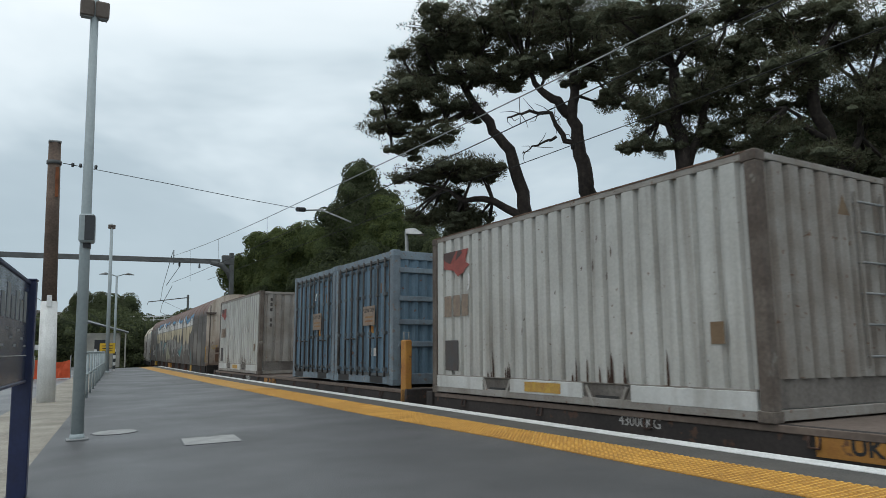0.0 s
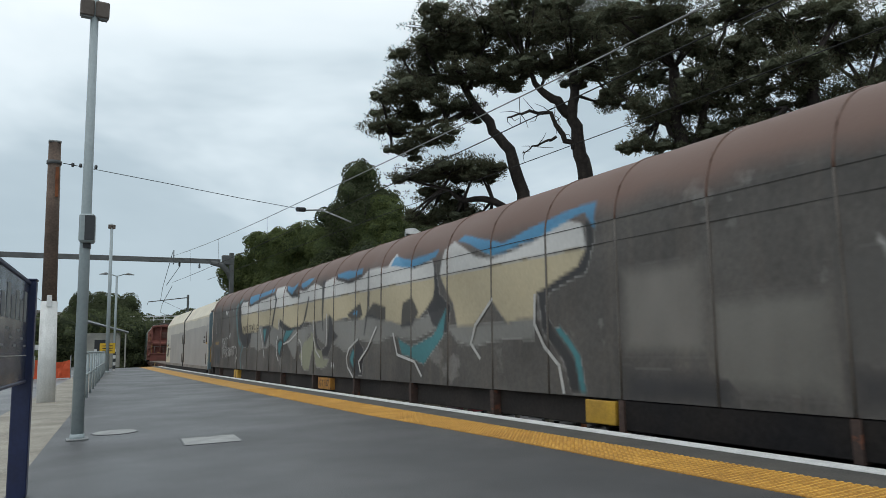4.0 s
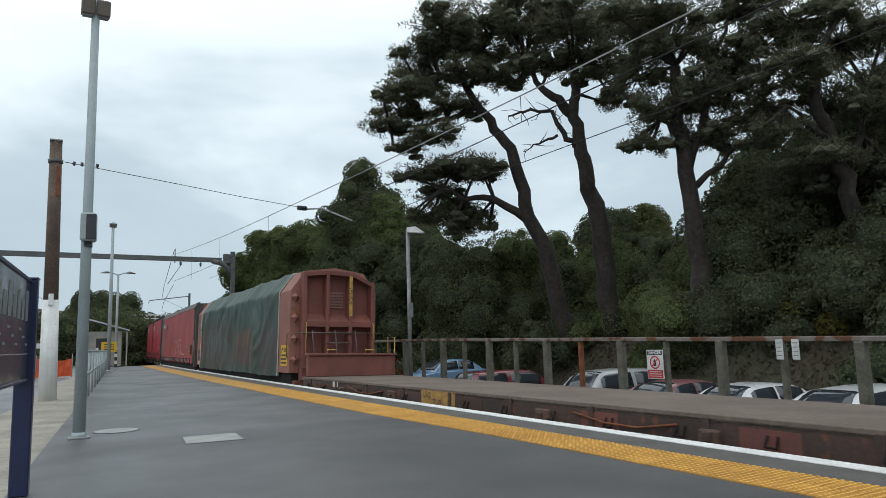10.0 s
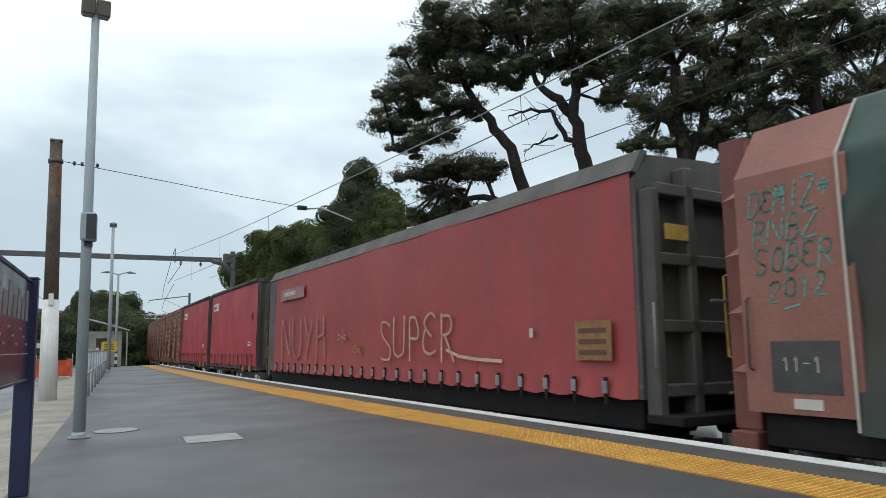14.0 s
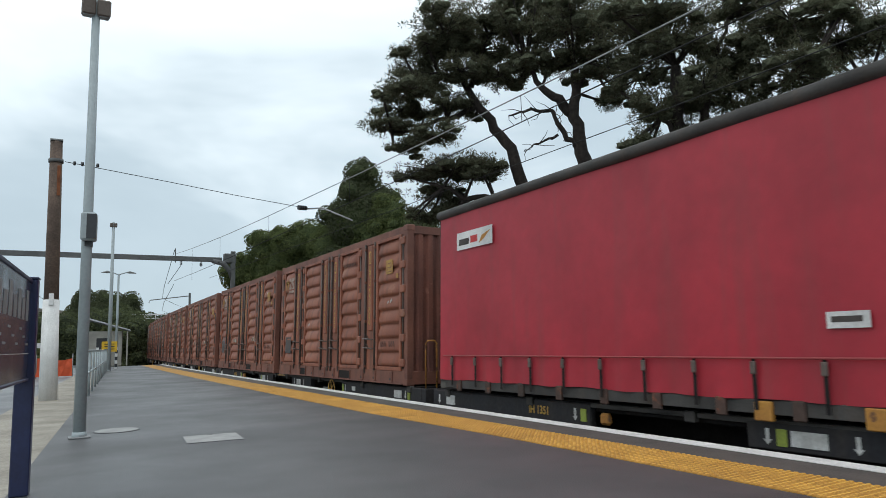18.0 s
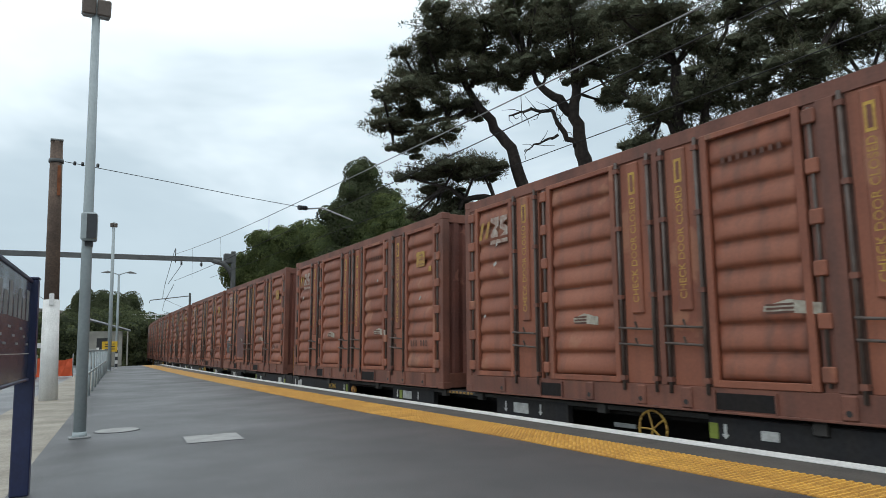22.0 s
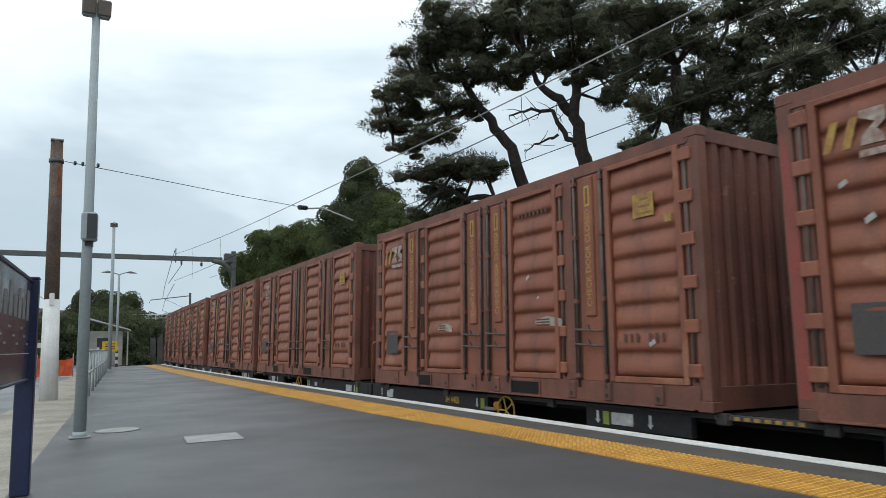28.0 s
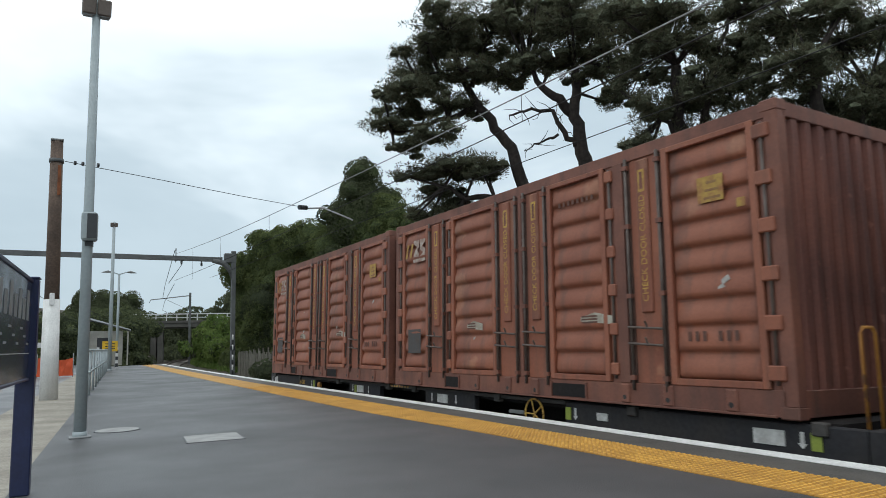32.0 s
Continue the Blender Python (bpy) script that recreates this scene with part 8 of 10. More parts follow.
for sy in (-1, 1):
    y0, y1 = across(sy, 0.0, -1.08)
    part("end_hood", prism(jprof, y0, y1), M["pink_oxide"], jp, "pinkish oxide end hood")
    xs, tops = (-0.94, -0.30, 0.36, 1.02), (3.62, 3.68, 3.66, 3.40)
    bk = part("bulkhead", prism([(-0.98, 0.9), (-0.98, 3.58), (-0.75, 3.66), (0.40, 3.66), (1.06, 3.40), (1.06, 0.9)], *across(sy, 0.002, 0.05)), M["oxide"], jp, "red oxide end bulkhead with deep framing")
    fy = across(sy, 0.05, 0.34)
    for x, top in zip(xs, tops):
        part("end_stanchion", boxed(x - 0.05, x + 0.05, *fy, 0.72, top + 0.01, bev=0.012), M["oxide"], bk)
    for k in range(3):
        xa, xb, ha, hb = xs[k] + 0.05, xs[k + 1] - 0.05, tops[k], tops[k + 1]
        part("end_header", prism([(xa, ha - 0.11), (xb, hb - 0.11), (xb, hb), (xa, ha)], *fy), M["oxide"], bk)
        for z, h in ((2.22, 0.14), (1.02, 0.12)):
            lo, hi = (0.05, 0.34)
            led = prism([(lo, z - h / 2), (hi, z - h / 2), (hi, z + h / 2), (lo, z + h / 2 + 0.22)], xa, xb)
            led.transform(Matrix(((0, 1, 0, 0), (sy, 0, 0, sy * jl), (0, 0, 1, 0), (0, 0, 0, 1))))
            bmesh.ops.recalc_face_normals(led, faces=led.faces)
            part("ledge", led, M["oxide"], bk)
    part("apron", boxed(-0.98, 1.06, *across(sy, 0.06, 0.30), 0.62, 0.94, bev=0.012), M["oxide"], bk)
    lv = part("louvre", boxed(-0.22, 0.22, *across(sy, 0.05, 0.07), 2.66, 3.14, bev=0.005), M["rod"], bk, "dark ventilation louvre")
    for k in range(6):
        part("slat", boxed(-0.22, 0.22, *across(sy, 0.068, 0.10), 2.67 + 0.08 * k, 2.71 + 0.08 * k), M["pink_oxide"], lv)
    for side in (-1, 1):
        for k in range(4):
            bm = bmesh.new()
            z, xo, xi = 1.28 + 0.56 * k, side * 1.235, side * 1.0
            tip = (side * 1.13, sy * (jl + 0.24), z)
            ring = [(xo, sy * (jl + 0.001), z), ((xo + xi) / 2, sy * (jl + 0.001), z + 0.12), (xi, sy * (jl + 0.001), z), ((xo + xi) / 2, sy * (jl + 0.001), z - 0.16)]
            vs, tv = [bm.verts.new(p) for p in ring], bm.verts.new(tip)
            for i in range(4):
                bm.faces.new((vs[i], vs[(i + 1) % 4], tv))
            bm.faces.new(vs)
            bmesh.ops.recalc_face_normals(bm, faces=bm.faces)
            part("corner_step", bm, M["pink_oxide"], jp)
        for k in range(2):
            xm = side * (1.05 + 0.12 * k)
            part("chevron", boxed(xm - 0.045, xm + 0.045, *across(sy, 0.002, 0.006), 2.48 - 0.06 * k, 2.72 - 0.06 * k), M["chevron_orange"], jp, "faded hazard chevron")
    for x in (-0.62, 0.02, 0.60):
        bm = bmesh.new()
        tube(bm, (x, sy * (jl + 0.40), 0.95), (x - 0.12, sy * (jl + 0.38), 2.05), 0.02, n=6)
        part("brake_rod", bm, M["rod"], jp)
    for z, xa, xb in ((1.98, -1.2, 1.2), (1.72, -0.3, 0.33), (1.06, -1.0, 1.0)):
        bm = bmesh.new()
        tube(bm, (xa, sy * (jl + 0.37), z), (xb, sy * (jl + 0.37), z), 0.018, n=6)
        part("grab_rail", bm, M["rod"], jp)
    for x in (-0.92, 1.0):
        part("end_hoop", tubes([(x, sy * (jl + 0.36), 1.40), (x, sy * (jl + 0.42), 1.42), (x, sy * (jl + 0.42), 2.24), (x, sy * (jl + 0.36), 2.26)], 0.014, n=6), M["stencil_yellow"], jp, "yellow grab iron")
    part("side_grab", tubes([(-1.24, sy * (jl - 0.08), 1.30), (-1.29, sy * (jl - 0.08), 1.32), (-1.29, sy * (jl - 0.08), 1.95), (-1.24, sy * (jl - 0.08), 1.97)], 0.013, n=6), M["rod"], jp)
    part("end_beam", boxed(-1.15, 1.15, *across(sy, 0.0, 0.28), 0.55, 0.72, bev=0.015), M["oxide"], jp)
    bm = bmesh.new()
    tube(bm, (0, sy * jl, 0.62), (0, sy * (jl + 0.75), 0.62), 0.085, n=10)
    part("coupler", bm, M["black_frame"], jp)
st = part("number_strip", boxed(0.313, 0.407, -jl - 0.346, -jl - 0.341, 2.45, 3.55), M["stencil_yellow"], jp, "yellow vertical number strip")
words("wagon_number", "JPS 426", 0.15, end_pose(0.36, -jl - 0.349, 3.0) @ pose(0, 0, 0, 0, 0, -90), M["ink"], st)
yl = part("data_panel", boxed(-1.248, -1.241, -jl + 0.16, -jl + 0.78, 1.10, 1.66), M["sign_yellow"], jp, "yellow data panel")
words("wagon_number", "JPS 426", 0.15, side_pose(-1.250, -jl + 0.48, 1.53), M["ink"], yl, bold=0.004)
for k in range(3):
    part("text_bar", boxed(-1.2505, -1.2485, -jl + 0.24, -jl + 0.72, 1.16 + 0.10 * k, 1.21 + 0.10 * k), M["ink_soft"], yl)
dp = part("data_panel", boxed(-1.246, -1.241, jl - 0.90, jl - 0.27, 1.11, 1.56), M["slate"], jp, "grimy black data panel")
spray("chalk_mark", "11-1", 0.36, 1.30, 0.74, 1.42, 0.010, lambda u, v: (-1.2475, jl - u, v), M["hopper_pale"], dp, "scrawled chalk marks", 4)
part("white_plate", boxed(-1.248, -1.241, jl - 0.72, jl - 0.46, 0.97, 1.06), M["hopper_pale"], jp)
jplace = lambda u, v: (-1.246, jl - u, v)
for text, ua, va, ub, vb, sd in (("DEMIZ*", 0.10, 2.72, 0.92, 2.96, 21), ("RNBZ", 0.12, 2.44, 0.80, 2.66, 22), ("SOBER", 0.14, 2.16, 0.90, 2.40, 23), ("2012", 0.26, 1.92, 0.84, 2.10, 24)):
    spray("tag", text, ua, va, ub, vb, 0.017, jplace, M["tag_green"], jp, "turquoise marker tag", sd, 0.15, 0.05)
bm = bmesh.new()
stroke(bm, [(0.44, 1.85), (0.58, 1.88)], 0.017, jplace)
part("underline", bm, M["tag_green"], jp)
# the tarpaulin, slack between its hoops; its old spray paint is laid on the cloth as colour with soft edges
ta, tb = -jl + 1.02, jl - 1.02


def soft(d, width):
    return min(1.0, max(0.0, 0.5 - d / width))


def capsule(u, v, ua, va, ub, vb, r):
    du, dv = ub - ua, vb - va
    k = min(1.0, max(0.0, ((u - ua) * du + (v - va) * dv) / (du * du + dv * dv + 1e-9)))
    return math.hypot(u - ua - k * du, v - va - k * dv) - r


BODY = ((8.05, 1.45, 8.15, 1.85, 0.32), (8.6, 1.35, 8.7, 1.9, 0.34), (9.2, 1.3, 9.25, 1.9, 0.34), (9.8, 1.3, 9.85, 1.9, 0.34), (10.25, 1.35, 10.2, 1.65, 0.30))
FINGERS = ((8.05, 1.78, 8.05, 1.92, 0.10), (8.05, 2.02, 8.45, 2.02, 0.11), (8.5, 1.78, 8.5, 2.0, 0.08), (8.85, 1.76, 8.85, 2.08, 0.13), (9.16, 1.78, 9.16, 2.12, 0.11), (9.45, 1.76, 9.45, 2.12, 0.11),
           (9.72, 1.78, 9.72, 2.12, 0.10), (9.98, 1.76, 9.98, 2.12, 0.12), (10.28, 1.74, 10.22, 1.86, 0.12))
PALE = ((1.53, 1.96, 2.46, 1.83, 0.06), (1.67, 1.90, 1.69, 1.32, 0.08), (2.77, 1.94, 2.87, 1.32, 0.10), (3.30, 2.09, 3.39, 1.36, 0.14), (3.65, 1.70, 3.93, 2.02, 0.08), (3.65, 1.67, 3.98, 1.66, 0.05), (4.24, 1.99, 4.54, 2.18, 0.09),
        (4.53, 2.13, 4.70, 1.96, 0.09), (4.45, 1.95, 4.47, 1.63, 0.10), (4.76, 1.91, 4.93, 1.75, 0.07), (5.3, 2.1, 5.45, 1.4, 0.11), (5.9, 1.9, 6.5, 1.7, 0.10), (6.2, 2.1, 6.3, 1.3, 0.09))


def old_paint(u, v):
    """Colour and strength of the spray paint u metres from the far end, v metres up."""
    j = 0.10 * noise.noise(Vector((u * 1.3, v * 1.3, 3.0)))
    a = min(capsule(u, v, *c) for c in BODY) + j
    col, k = (0.078, 0.050, 0.044), 0.88 * soft(a, 0.09)
    rim = soft(abs(a) - 0.03, 0.07) * 0.7
    if rim > 0.05:
        col, k = tuple(c + (d - c) * rim for c, d in zip(col, (0.040, 0.042, 0.044))), max(k, rim)
    f = min(capsule(u, v, *c) for c in FINGERS) + j * 0.5
    if f < 0.08:
        g = soft(f, 0.07)
        col, k = tuple(c + (d - c) * g for c, d in zip(col, (0.115, 0.068, 0.050))), max(k, 0.8 * g)
    haze = soft(max(abs(u - 4.0) - 3.1, abs(v - 1.70) - 0.80 - 3 * j), 0.9)
    if k < 0.05 and haze > 0:
        p = min(capsule(u, v, *c) for c in PALE) + j
        g = soft(p, 0.07)
        col = tuple(c + (d - c) * g for c, d in zip((0.058, 0.038, 0.034), (0.050, 0.082, 0.078)))
        k = haze * (0.80 + 0.15 * g)
    c = soft(math.hypot((u - 12.2) / 0.9, (v - 1.55) / 0.75) - 1.0 + 2.5 * j, 0.6)
    if k < 0.05 and c > 0:
        col, k = (0.052, 0.042, 0.040), 0.75 * c
    return col, k


def cloth(y, z):
    """How far the cloth stands out at its side: sag, creases that fall from the top edge, hem."""
    wy, wz = y + 0.5 * noise.noise(Vector((y * 0.5, z * 0.7, 11.0))), z + 0.5 * noise.noise(Vector((y * 0.6, z * 0.5, 14.0)))
    w = 0.09 * noise.noise(Vector((wy * 0.55, wz * 0.5, 1.7)))
    c1 = noise.noise(Vector((wy * 0.75 + wz * 0.55, wz * 0.3 - wy * 0.1, 5.1)))
    c2 = noise.noise(Vector((wy * 1.6 - wz * 0.9, wz * 0.5, 8.3)))
    high = min(1.0, max(0.0, (z - 1.6) / 1.4))
    w += 0.10 * (0.2 - abs(c1)) + 0.07 * high * (0.25 - abs(c2)) + 0.02 * noise.noise(Vector((wy * 3.2, wz * 2.2, 3.3)))
    near_end = max(0.0, 1 - abs(y - ta - 0.9) / 2.4)
    w += 0.06 * (0.3 - abs(noise.noise(Vector((wy * 1.5 + wz * 0.8, 0.2 * wz, 17.0))))) * near_end * 2
    return w


def cloth_sheet(n, m, side):
    bm = bmesh.new()
    layer = bm.verts.layers.float_color.new("paint")
    rows = []
    for i in range(n + 1):
        y = ta + (tb - ta) * i / n
        top = 0.16 * noise.noise(Vector((y * 0.8, 0.3, 2.2))) + 0.09 * noise.noise(Vector((y * 2.1, 0.6, 4.2)))
        row = []
        for j in range(m + 1):
            d = 3.9 * j / m
            if d < 2.28:
                x, z, amp = -1.26, 0.80 + d * 2.34 / 2.28, 1.0
            elif d < 3.0:
                f = (d - 2.28) / 0.72
                x, z, amp = -1.26 + 0.40 * f, 3.14 + 0.56 * f, 1.0 - 0.4 * f
            else:
                f = (d - 3.0) / 0.9
                x, z, amp = -0.86 + 0.86 * f, 3.70 + 0.11 * f, 0.6 * (1 - f)
            z2 = z + top * (0.4 if z > 3.0 else 0.0) + (0.05 * noise.noise(Vector((y * 1.3, 0, 7))) if j == 0 else 0.0)
            v = bm.verts.new((side * (-x + cloth(y, z) * amp), y, z2))
            if side < 0 and z < 2.9:
                col, k = old_paint(jl - y, z)
                v[layer] = (*col, k)
            else:
                v[layer] = (0.05, 0.05, 0.05, 0.0)
            row.append(v)
        rows.append(row)
    for a, b in zip(rows, rows[1:]):
        for j in range(m):
            f = bm.faces.new((a[j], a[j + 1], b[j + 1], b[j]) if side < 0 else (b[j], b[j + 1], a[j + 1], a[j]))
            f.smooth = True
    return bm


add_paint_layer(M["tarp"])
tp = part("tarpaulin", cloth_sheet(330, 66, -1), M["tarp"], jp, "slack dark green tarpaulin with faded graffiti")
part("tarpaulin_back", cloth_sheet(60, 16, 1), M["tarp"], jp)
path = [(-1.26, 0.82), (-1.26, 3.14), (-0.86, 3.70), (0.0, 3.81)]
for y in (ta, tb):
    bm = bmesh.new()
    for (xa, za), (xb, zb) in zip(path, path[1:]):
        tube(bm, (xa - 0.012, y, za), (xb - 0.012, y, zb), 0.012, n=5)
    part("lacing", bm, M["hopper_pale"], jp, "pale lacing cord")


bogie(jp, -jl + 2.2)
bogie(jp, jl - 2.2)

# ----- long faded red curtain wagon -----
RQ0, RQ1 = 103.35, 118.0
rl = vehicle("curtain_wagon", RQ0, RQ1, "long faded red curtain-sided wagon with dark grey ends", "goods wagon")
rh = (RQ1 - RQ0) / 2
rprof = [(-1.23, 0.95), (-1.23, 3.42), (-1.05, 3.74), (0, 3.80), (1.05, 3.74), (1.23, 3.42), (1.23, 0.95)]
part("body", prism([(x * 0.96, z) for x, z in rprof], -rh + 0.1, rh - 0.1), M["grey_end"], rl)
part("underframe", boxed(-1.15, 1.15, -rh + 0.1, rh - 0.1, 0.6, 0.95, bev=0.02), M["black_frame"], rl)
part("roof_rail", prism([(-1.262, 3.52), (-1.10, 3.79), (-1.0, 3.79), (-1.0, 3.70), (-1.2, 3.50)], -rh, rh), M["grey_end"], rl, "dark grey roof rail")
bm = bmesh.new()
n, m = 140, 16
grid = []
for i in range(n + 1):
    y = -rh + 0.06 + (2 * rh - 0.75) * i / n
    row = []
    for j in range(m + 1):
        z = 0.93 + (3.55 - 0.93) * j / m
        belly = 0.03 * noise.noise(Vector((y * 0.5, z * 0.5, 9.0)))
        hem = (0.03 + 0.03 * math.sin(y * 11.5)) * max(0, 1 - (z - 0.93) / 0.28)
        row.append(bm.verts.new((-1.25 - belly - hem, y, z + (0.035 * abs(math.sin(y * 5.75)) if j == 0 else 0))))
    grid.append(row)
for a, b in zip(grid, grid[1:]):
    for j in range(m):
        f = bm.faces.new((a[j], a[j + 1], b[j + 1], b[j]))
        f.smooth = True
part("curtain", bm, M["curtain_faded"], rl, "faded red vinyl curtain")
for i in range(25):
    y = -rh + 0.5 + (2 * rh - 1.6) * i / 24
    s = part("strap", boxed(-1.325, -1.29, y - 0.025, y + 0.025, 0.88, 1.18, bev=0.004), M["black_frame"], rl)
    part("buckle", boxed(-1.34, -1.315, y - 0.04, y + 0.04, 1.0, 1.14, bev=0.006), M["steel_grey"], s)
for sy in (-1, 1):
    y0, y1 = sorted((sy * rh, sy * (rh - 0.1)))
    part("end_wall", prism(rprof, y0, y1), M["grey_end"], rl, "dark grey end wall")
    y2, y3 = sorted((sy * rh, sy * (rh + 0.2)))
    for x in (-1.12, -0.55, 0.55, 1.12):
        part("end_stanchion", boxed(x - 0.07, x + 0.07, y2, y3, 0.7, 3.6 if abs(x) < 1 else 3.3, bev=0.02), M["grey_end"], rl)
    for z in (1.05, 1.75, 2.5, 3.3):
        part("end_crossbar", boxed(-1.1, 1.1, y2, sy * (rh + 0.15) if sy > 0 else y3, z - 0.07, z + 0.07, bev=0.015), M["grey_end"], rl)
    bm = bmesh.new()
    tube(bm, (0, sy * rh, 0.62), (0, sy * (rh + 0.55), 0.62), 0.085, n=10)
    part("coupler", bm, M["black_frame"], rl)
    part("end_platform", boxed(-1.2, 1.2, sy * (rh + 0.25) - 0.25, sy * (rh + 0.25) + 0.25, 0.70, 0.80, bev=0.01), M["black_frame"], rl)
    part("grab", tubes([(-1.2, sy * (rh + 0.2), 1.3), (-1.25, sy * (rh + 0.22), 1.3), (-1.25, sy * (rh + 0.22), 2.0), (-1.2, sy * (rh + 0.2), 2.0)], 0.014, n=6), M["steel_grey"], rl)
part("far_pillar", boxed(-1.245, -1.1, rh - 0.66, rh, 0.95, 3.5, bev=0.01), M["grey_end"], rl, "dark grey corner pillar")
xr = -1.305
lab = part("data_panel", boxed(xr - 0.004, xr, -rh + 0.38, -rh + 1.0, 1.37, 1.84), M["faded_panel"], rl, "worn yellow data panel")
for k in range(3):
    decal(lab, "text_bar", M["faint_ink"], [rect(2 * rh - 0.94, 1.43 + 0.13 * k, 2 * rh - 0.46, 1.49 + 0.13 * k)], xr - 0.006, rh)
lab = part("emblem_label", boxed(xr - 0.004, xr, rh - 3.3, rh - 1.3, 2.86, 3.16), M["faint_label"], rl, "faded label with emblem")
decal(lab, "emblem_word", M["stencil_white"], [rect(1.6, 2.97, 2.6, 3.08)], xr - 0.006, rh)


def red_place(u, v):
    return (xr, rh - u, v)


spray("tag", "SUPER", 7.90, 1.32, 10.75, 2.08, 0.045, red_place, M["tag_pale"], rl, "pale tan spray tag", 31)
bm = bmesh.new()
stroke(bm, [(10.5, 1.50), (10.9, 1.40), (11.4, 1.36), (12.05, 1.34)], 0.05, red_place)
part("tag_tail", bm, M["tag_pale"], rl)
spray("tag", "NUYH", 1.40, 1.22, 5.0, 2.30, 0.055, red_place, M["tag_dim"], rl, "faded tan spray tag", 33)
spray("tag", "*", 5.5, 1.55, 6.3, 1.98, 0.04, red_place, M["tag_dim"], rl, "faded tan spray star", 34)
spray("tag", "GE", 6.55, 1.44, 7.05, 1.60, 0.03, red_place, M["stencil_yellow"], rl, "small yellow tag", 35)
decal(rl, "paint_mark", M["hopper_pale"], [rect(12.72, 1.66, 12.80, 1.78)], xr - 0.002, rh, "small white mark")
for x in (-0.9,):
    part("number_panel", boxed(-1.0, -0.62, -rh - 0.21, -rh - 0.20, 2.72, 2.9), M["stencil_yellow"], rl)
bogie(rl, -rh + 2.2)
bogie(rl, rh - 2.2)
# ---------- parked cars ----------
def car(x, y, turn, paint, label, length=4.4, height=1.40, estate=False, z=-1.64):
    """A parked car; its nose points along -x before the turn."""
    t = root("car", pose(x + 0.7, y + 0.45, z, 0, 0, turn), label, "car", "parked cars")
    h, w = length / 2, 0.86
    bm = bmesh.new()
    prof = [(-h, 0.32), (-h - 0.02, 0.62), (-h + 0.12, 0.78), (-h + 1.15, 0.93), (h - (0.12 if estate else 0.75), 0.98), (h - 0.06, 0.92), (h, 0.60), (h - 0.05, 0.30)]
    rows = []
    for yy, k in ((-w, 0.94), (-w + 0.10, 1.0), (w - 0.10, 1.0), (w, 0.94)):
        rows.append([bm.verts.new((a * (0.985 if k < 1 else 1.0), yy, 0.30 + (b - 0.30) * k)) for a, b in prof])
    n = len(prof)
    for p, q in zip(rows, rows[1:]):
        for i in range(n):
            f = bm.faces.new((p[i], p[(i + 1) % n], q[(i + 1) % n], q[i]))
            f.smooth = True
    bm.faces.new(rows[0][::-1])
    bm.faces.new(rows[-1])
    bmesh.ops.recalc_face_normals(bm, faces=bm.faces)
    body = part("body", bm, paint, t)
    # cabin: rounded stations from windscreen to tail
    a0, a1 = -h + 1.05, h - (0.10 if estate else 0.55)
    b0, b1 = -h + 1.85, h - (0.50 if estate else 1.35)
    wb, base = w - 0.05, 0.92
    st = [(a0 + (b0 - a0) * k / 4, base + (height - 0.03 - base) * math.sin(math.pi / 2 * (k / 4) ** 0.92)) for k in range(4)]
    st += [(b0 + (b1 - b0) * k / 4, height - 0.03 + 0.03 * math.sin(math.pi * k / 4)) for k in range(5)]
    st += [(b1 + (a1 - b1) * k / 4, base + (height - 0.03 - base) * math.cos(math.pi / 2 * (k / 4) ** 1.15)) for k in range(1, 5)]

    def ring(x, z):
        f = (z - base) / (height - base)
        half = [(-wb, base - 0.04), (-wb + 0.09 * f, base + (z - base) * 0.55), (-wb + 0.17 * f, base + (z - base) * 0.88), (-wb + 0.27 * f, z - 0.012 * f), (-wb * 0.4, z + 0.02 * f)]
        return [Vector((x, y, zz)) for y, zz in half] + [Vector((x, -y, zz)) for y, zz in half[::-1]]

    grid = [ring(*p) for p in st]
    bm = bmesh.new()
    vs = [[bm.verts.new(p) for p in r] for r in grid]
    for p, q in zip(vs, vs[1:]):
        for i in range(9):
            f = bm.faces.new((p[i], p[i + 1], q[i + 1], q[i]))
            f.smooth = True
    bmesh.ops.recalc_face_normals(bm, faces=bm.faces)
    part("cabin", bm, paint, t)

    def on_cabin(i, j):
        i0, j0 = min(int(i), 11), min(int(j), 8)
        fi, fj = i - i0, j - j0
        return (grid[i0][j0] * (1 - fj) + grid[i0][j0 + 1] * fj) * (1 - fi) + (grid[i0 + 1][j0] * (1 - fj) + grid[i0 + 1][j0 + 1] * fj) * fi

    def pane(name, i0, i1, j0, j1, out):
        bm2 = bmesh.new()
        rows2 = [[bm2.verts.new(on_cabin(i0 + (i1 - i0) * a / 4, j0 + (j1 - j0) * b / 4) + Vector(out) * 0.012) for b in range(5)] for a in range(5)]
        for p, q in zip(rows2, rows2[1:]):
            for b in range(4):
                f = bm2.faces.new((p[b], p[b + 1], q[b + 1], q[b]))
                f.smooth = True
        ret = bmesh.ops.extrude_face_region(bm2, geom=list(bm2.faces))
        for v in ret["geom"]:
            if isinstance(v, bmesh.types.BMVert):
                v.co -= Vector(out) * 0.02
        bmesh.ops.recalc_face_normals(bm2, faces=bm2.faces)
        part(name, bm2, M["glass_dark"], t, "dark window glass")

    pane("windscreen", 0.35, 3.6, 3.3, 5.7, (-0.6, 0, 0.75))
    pane("rear_window", 8.5, 11.4, 3.3, 5.7, (0.6, 0, 0.75))
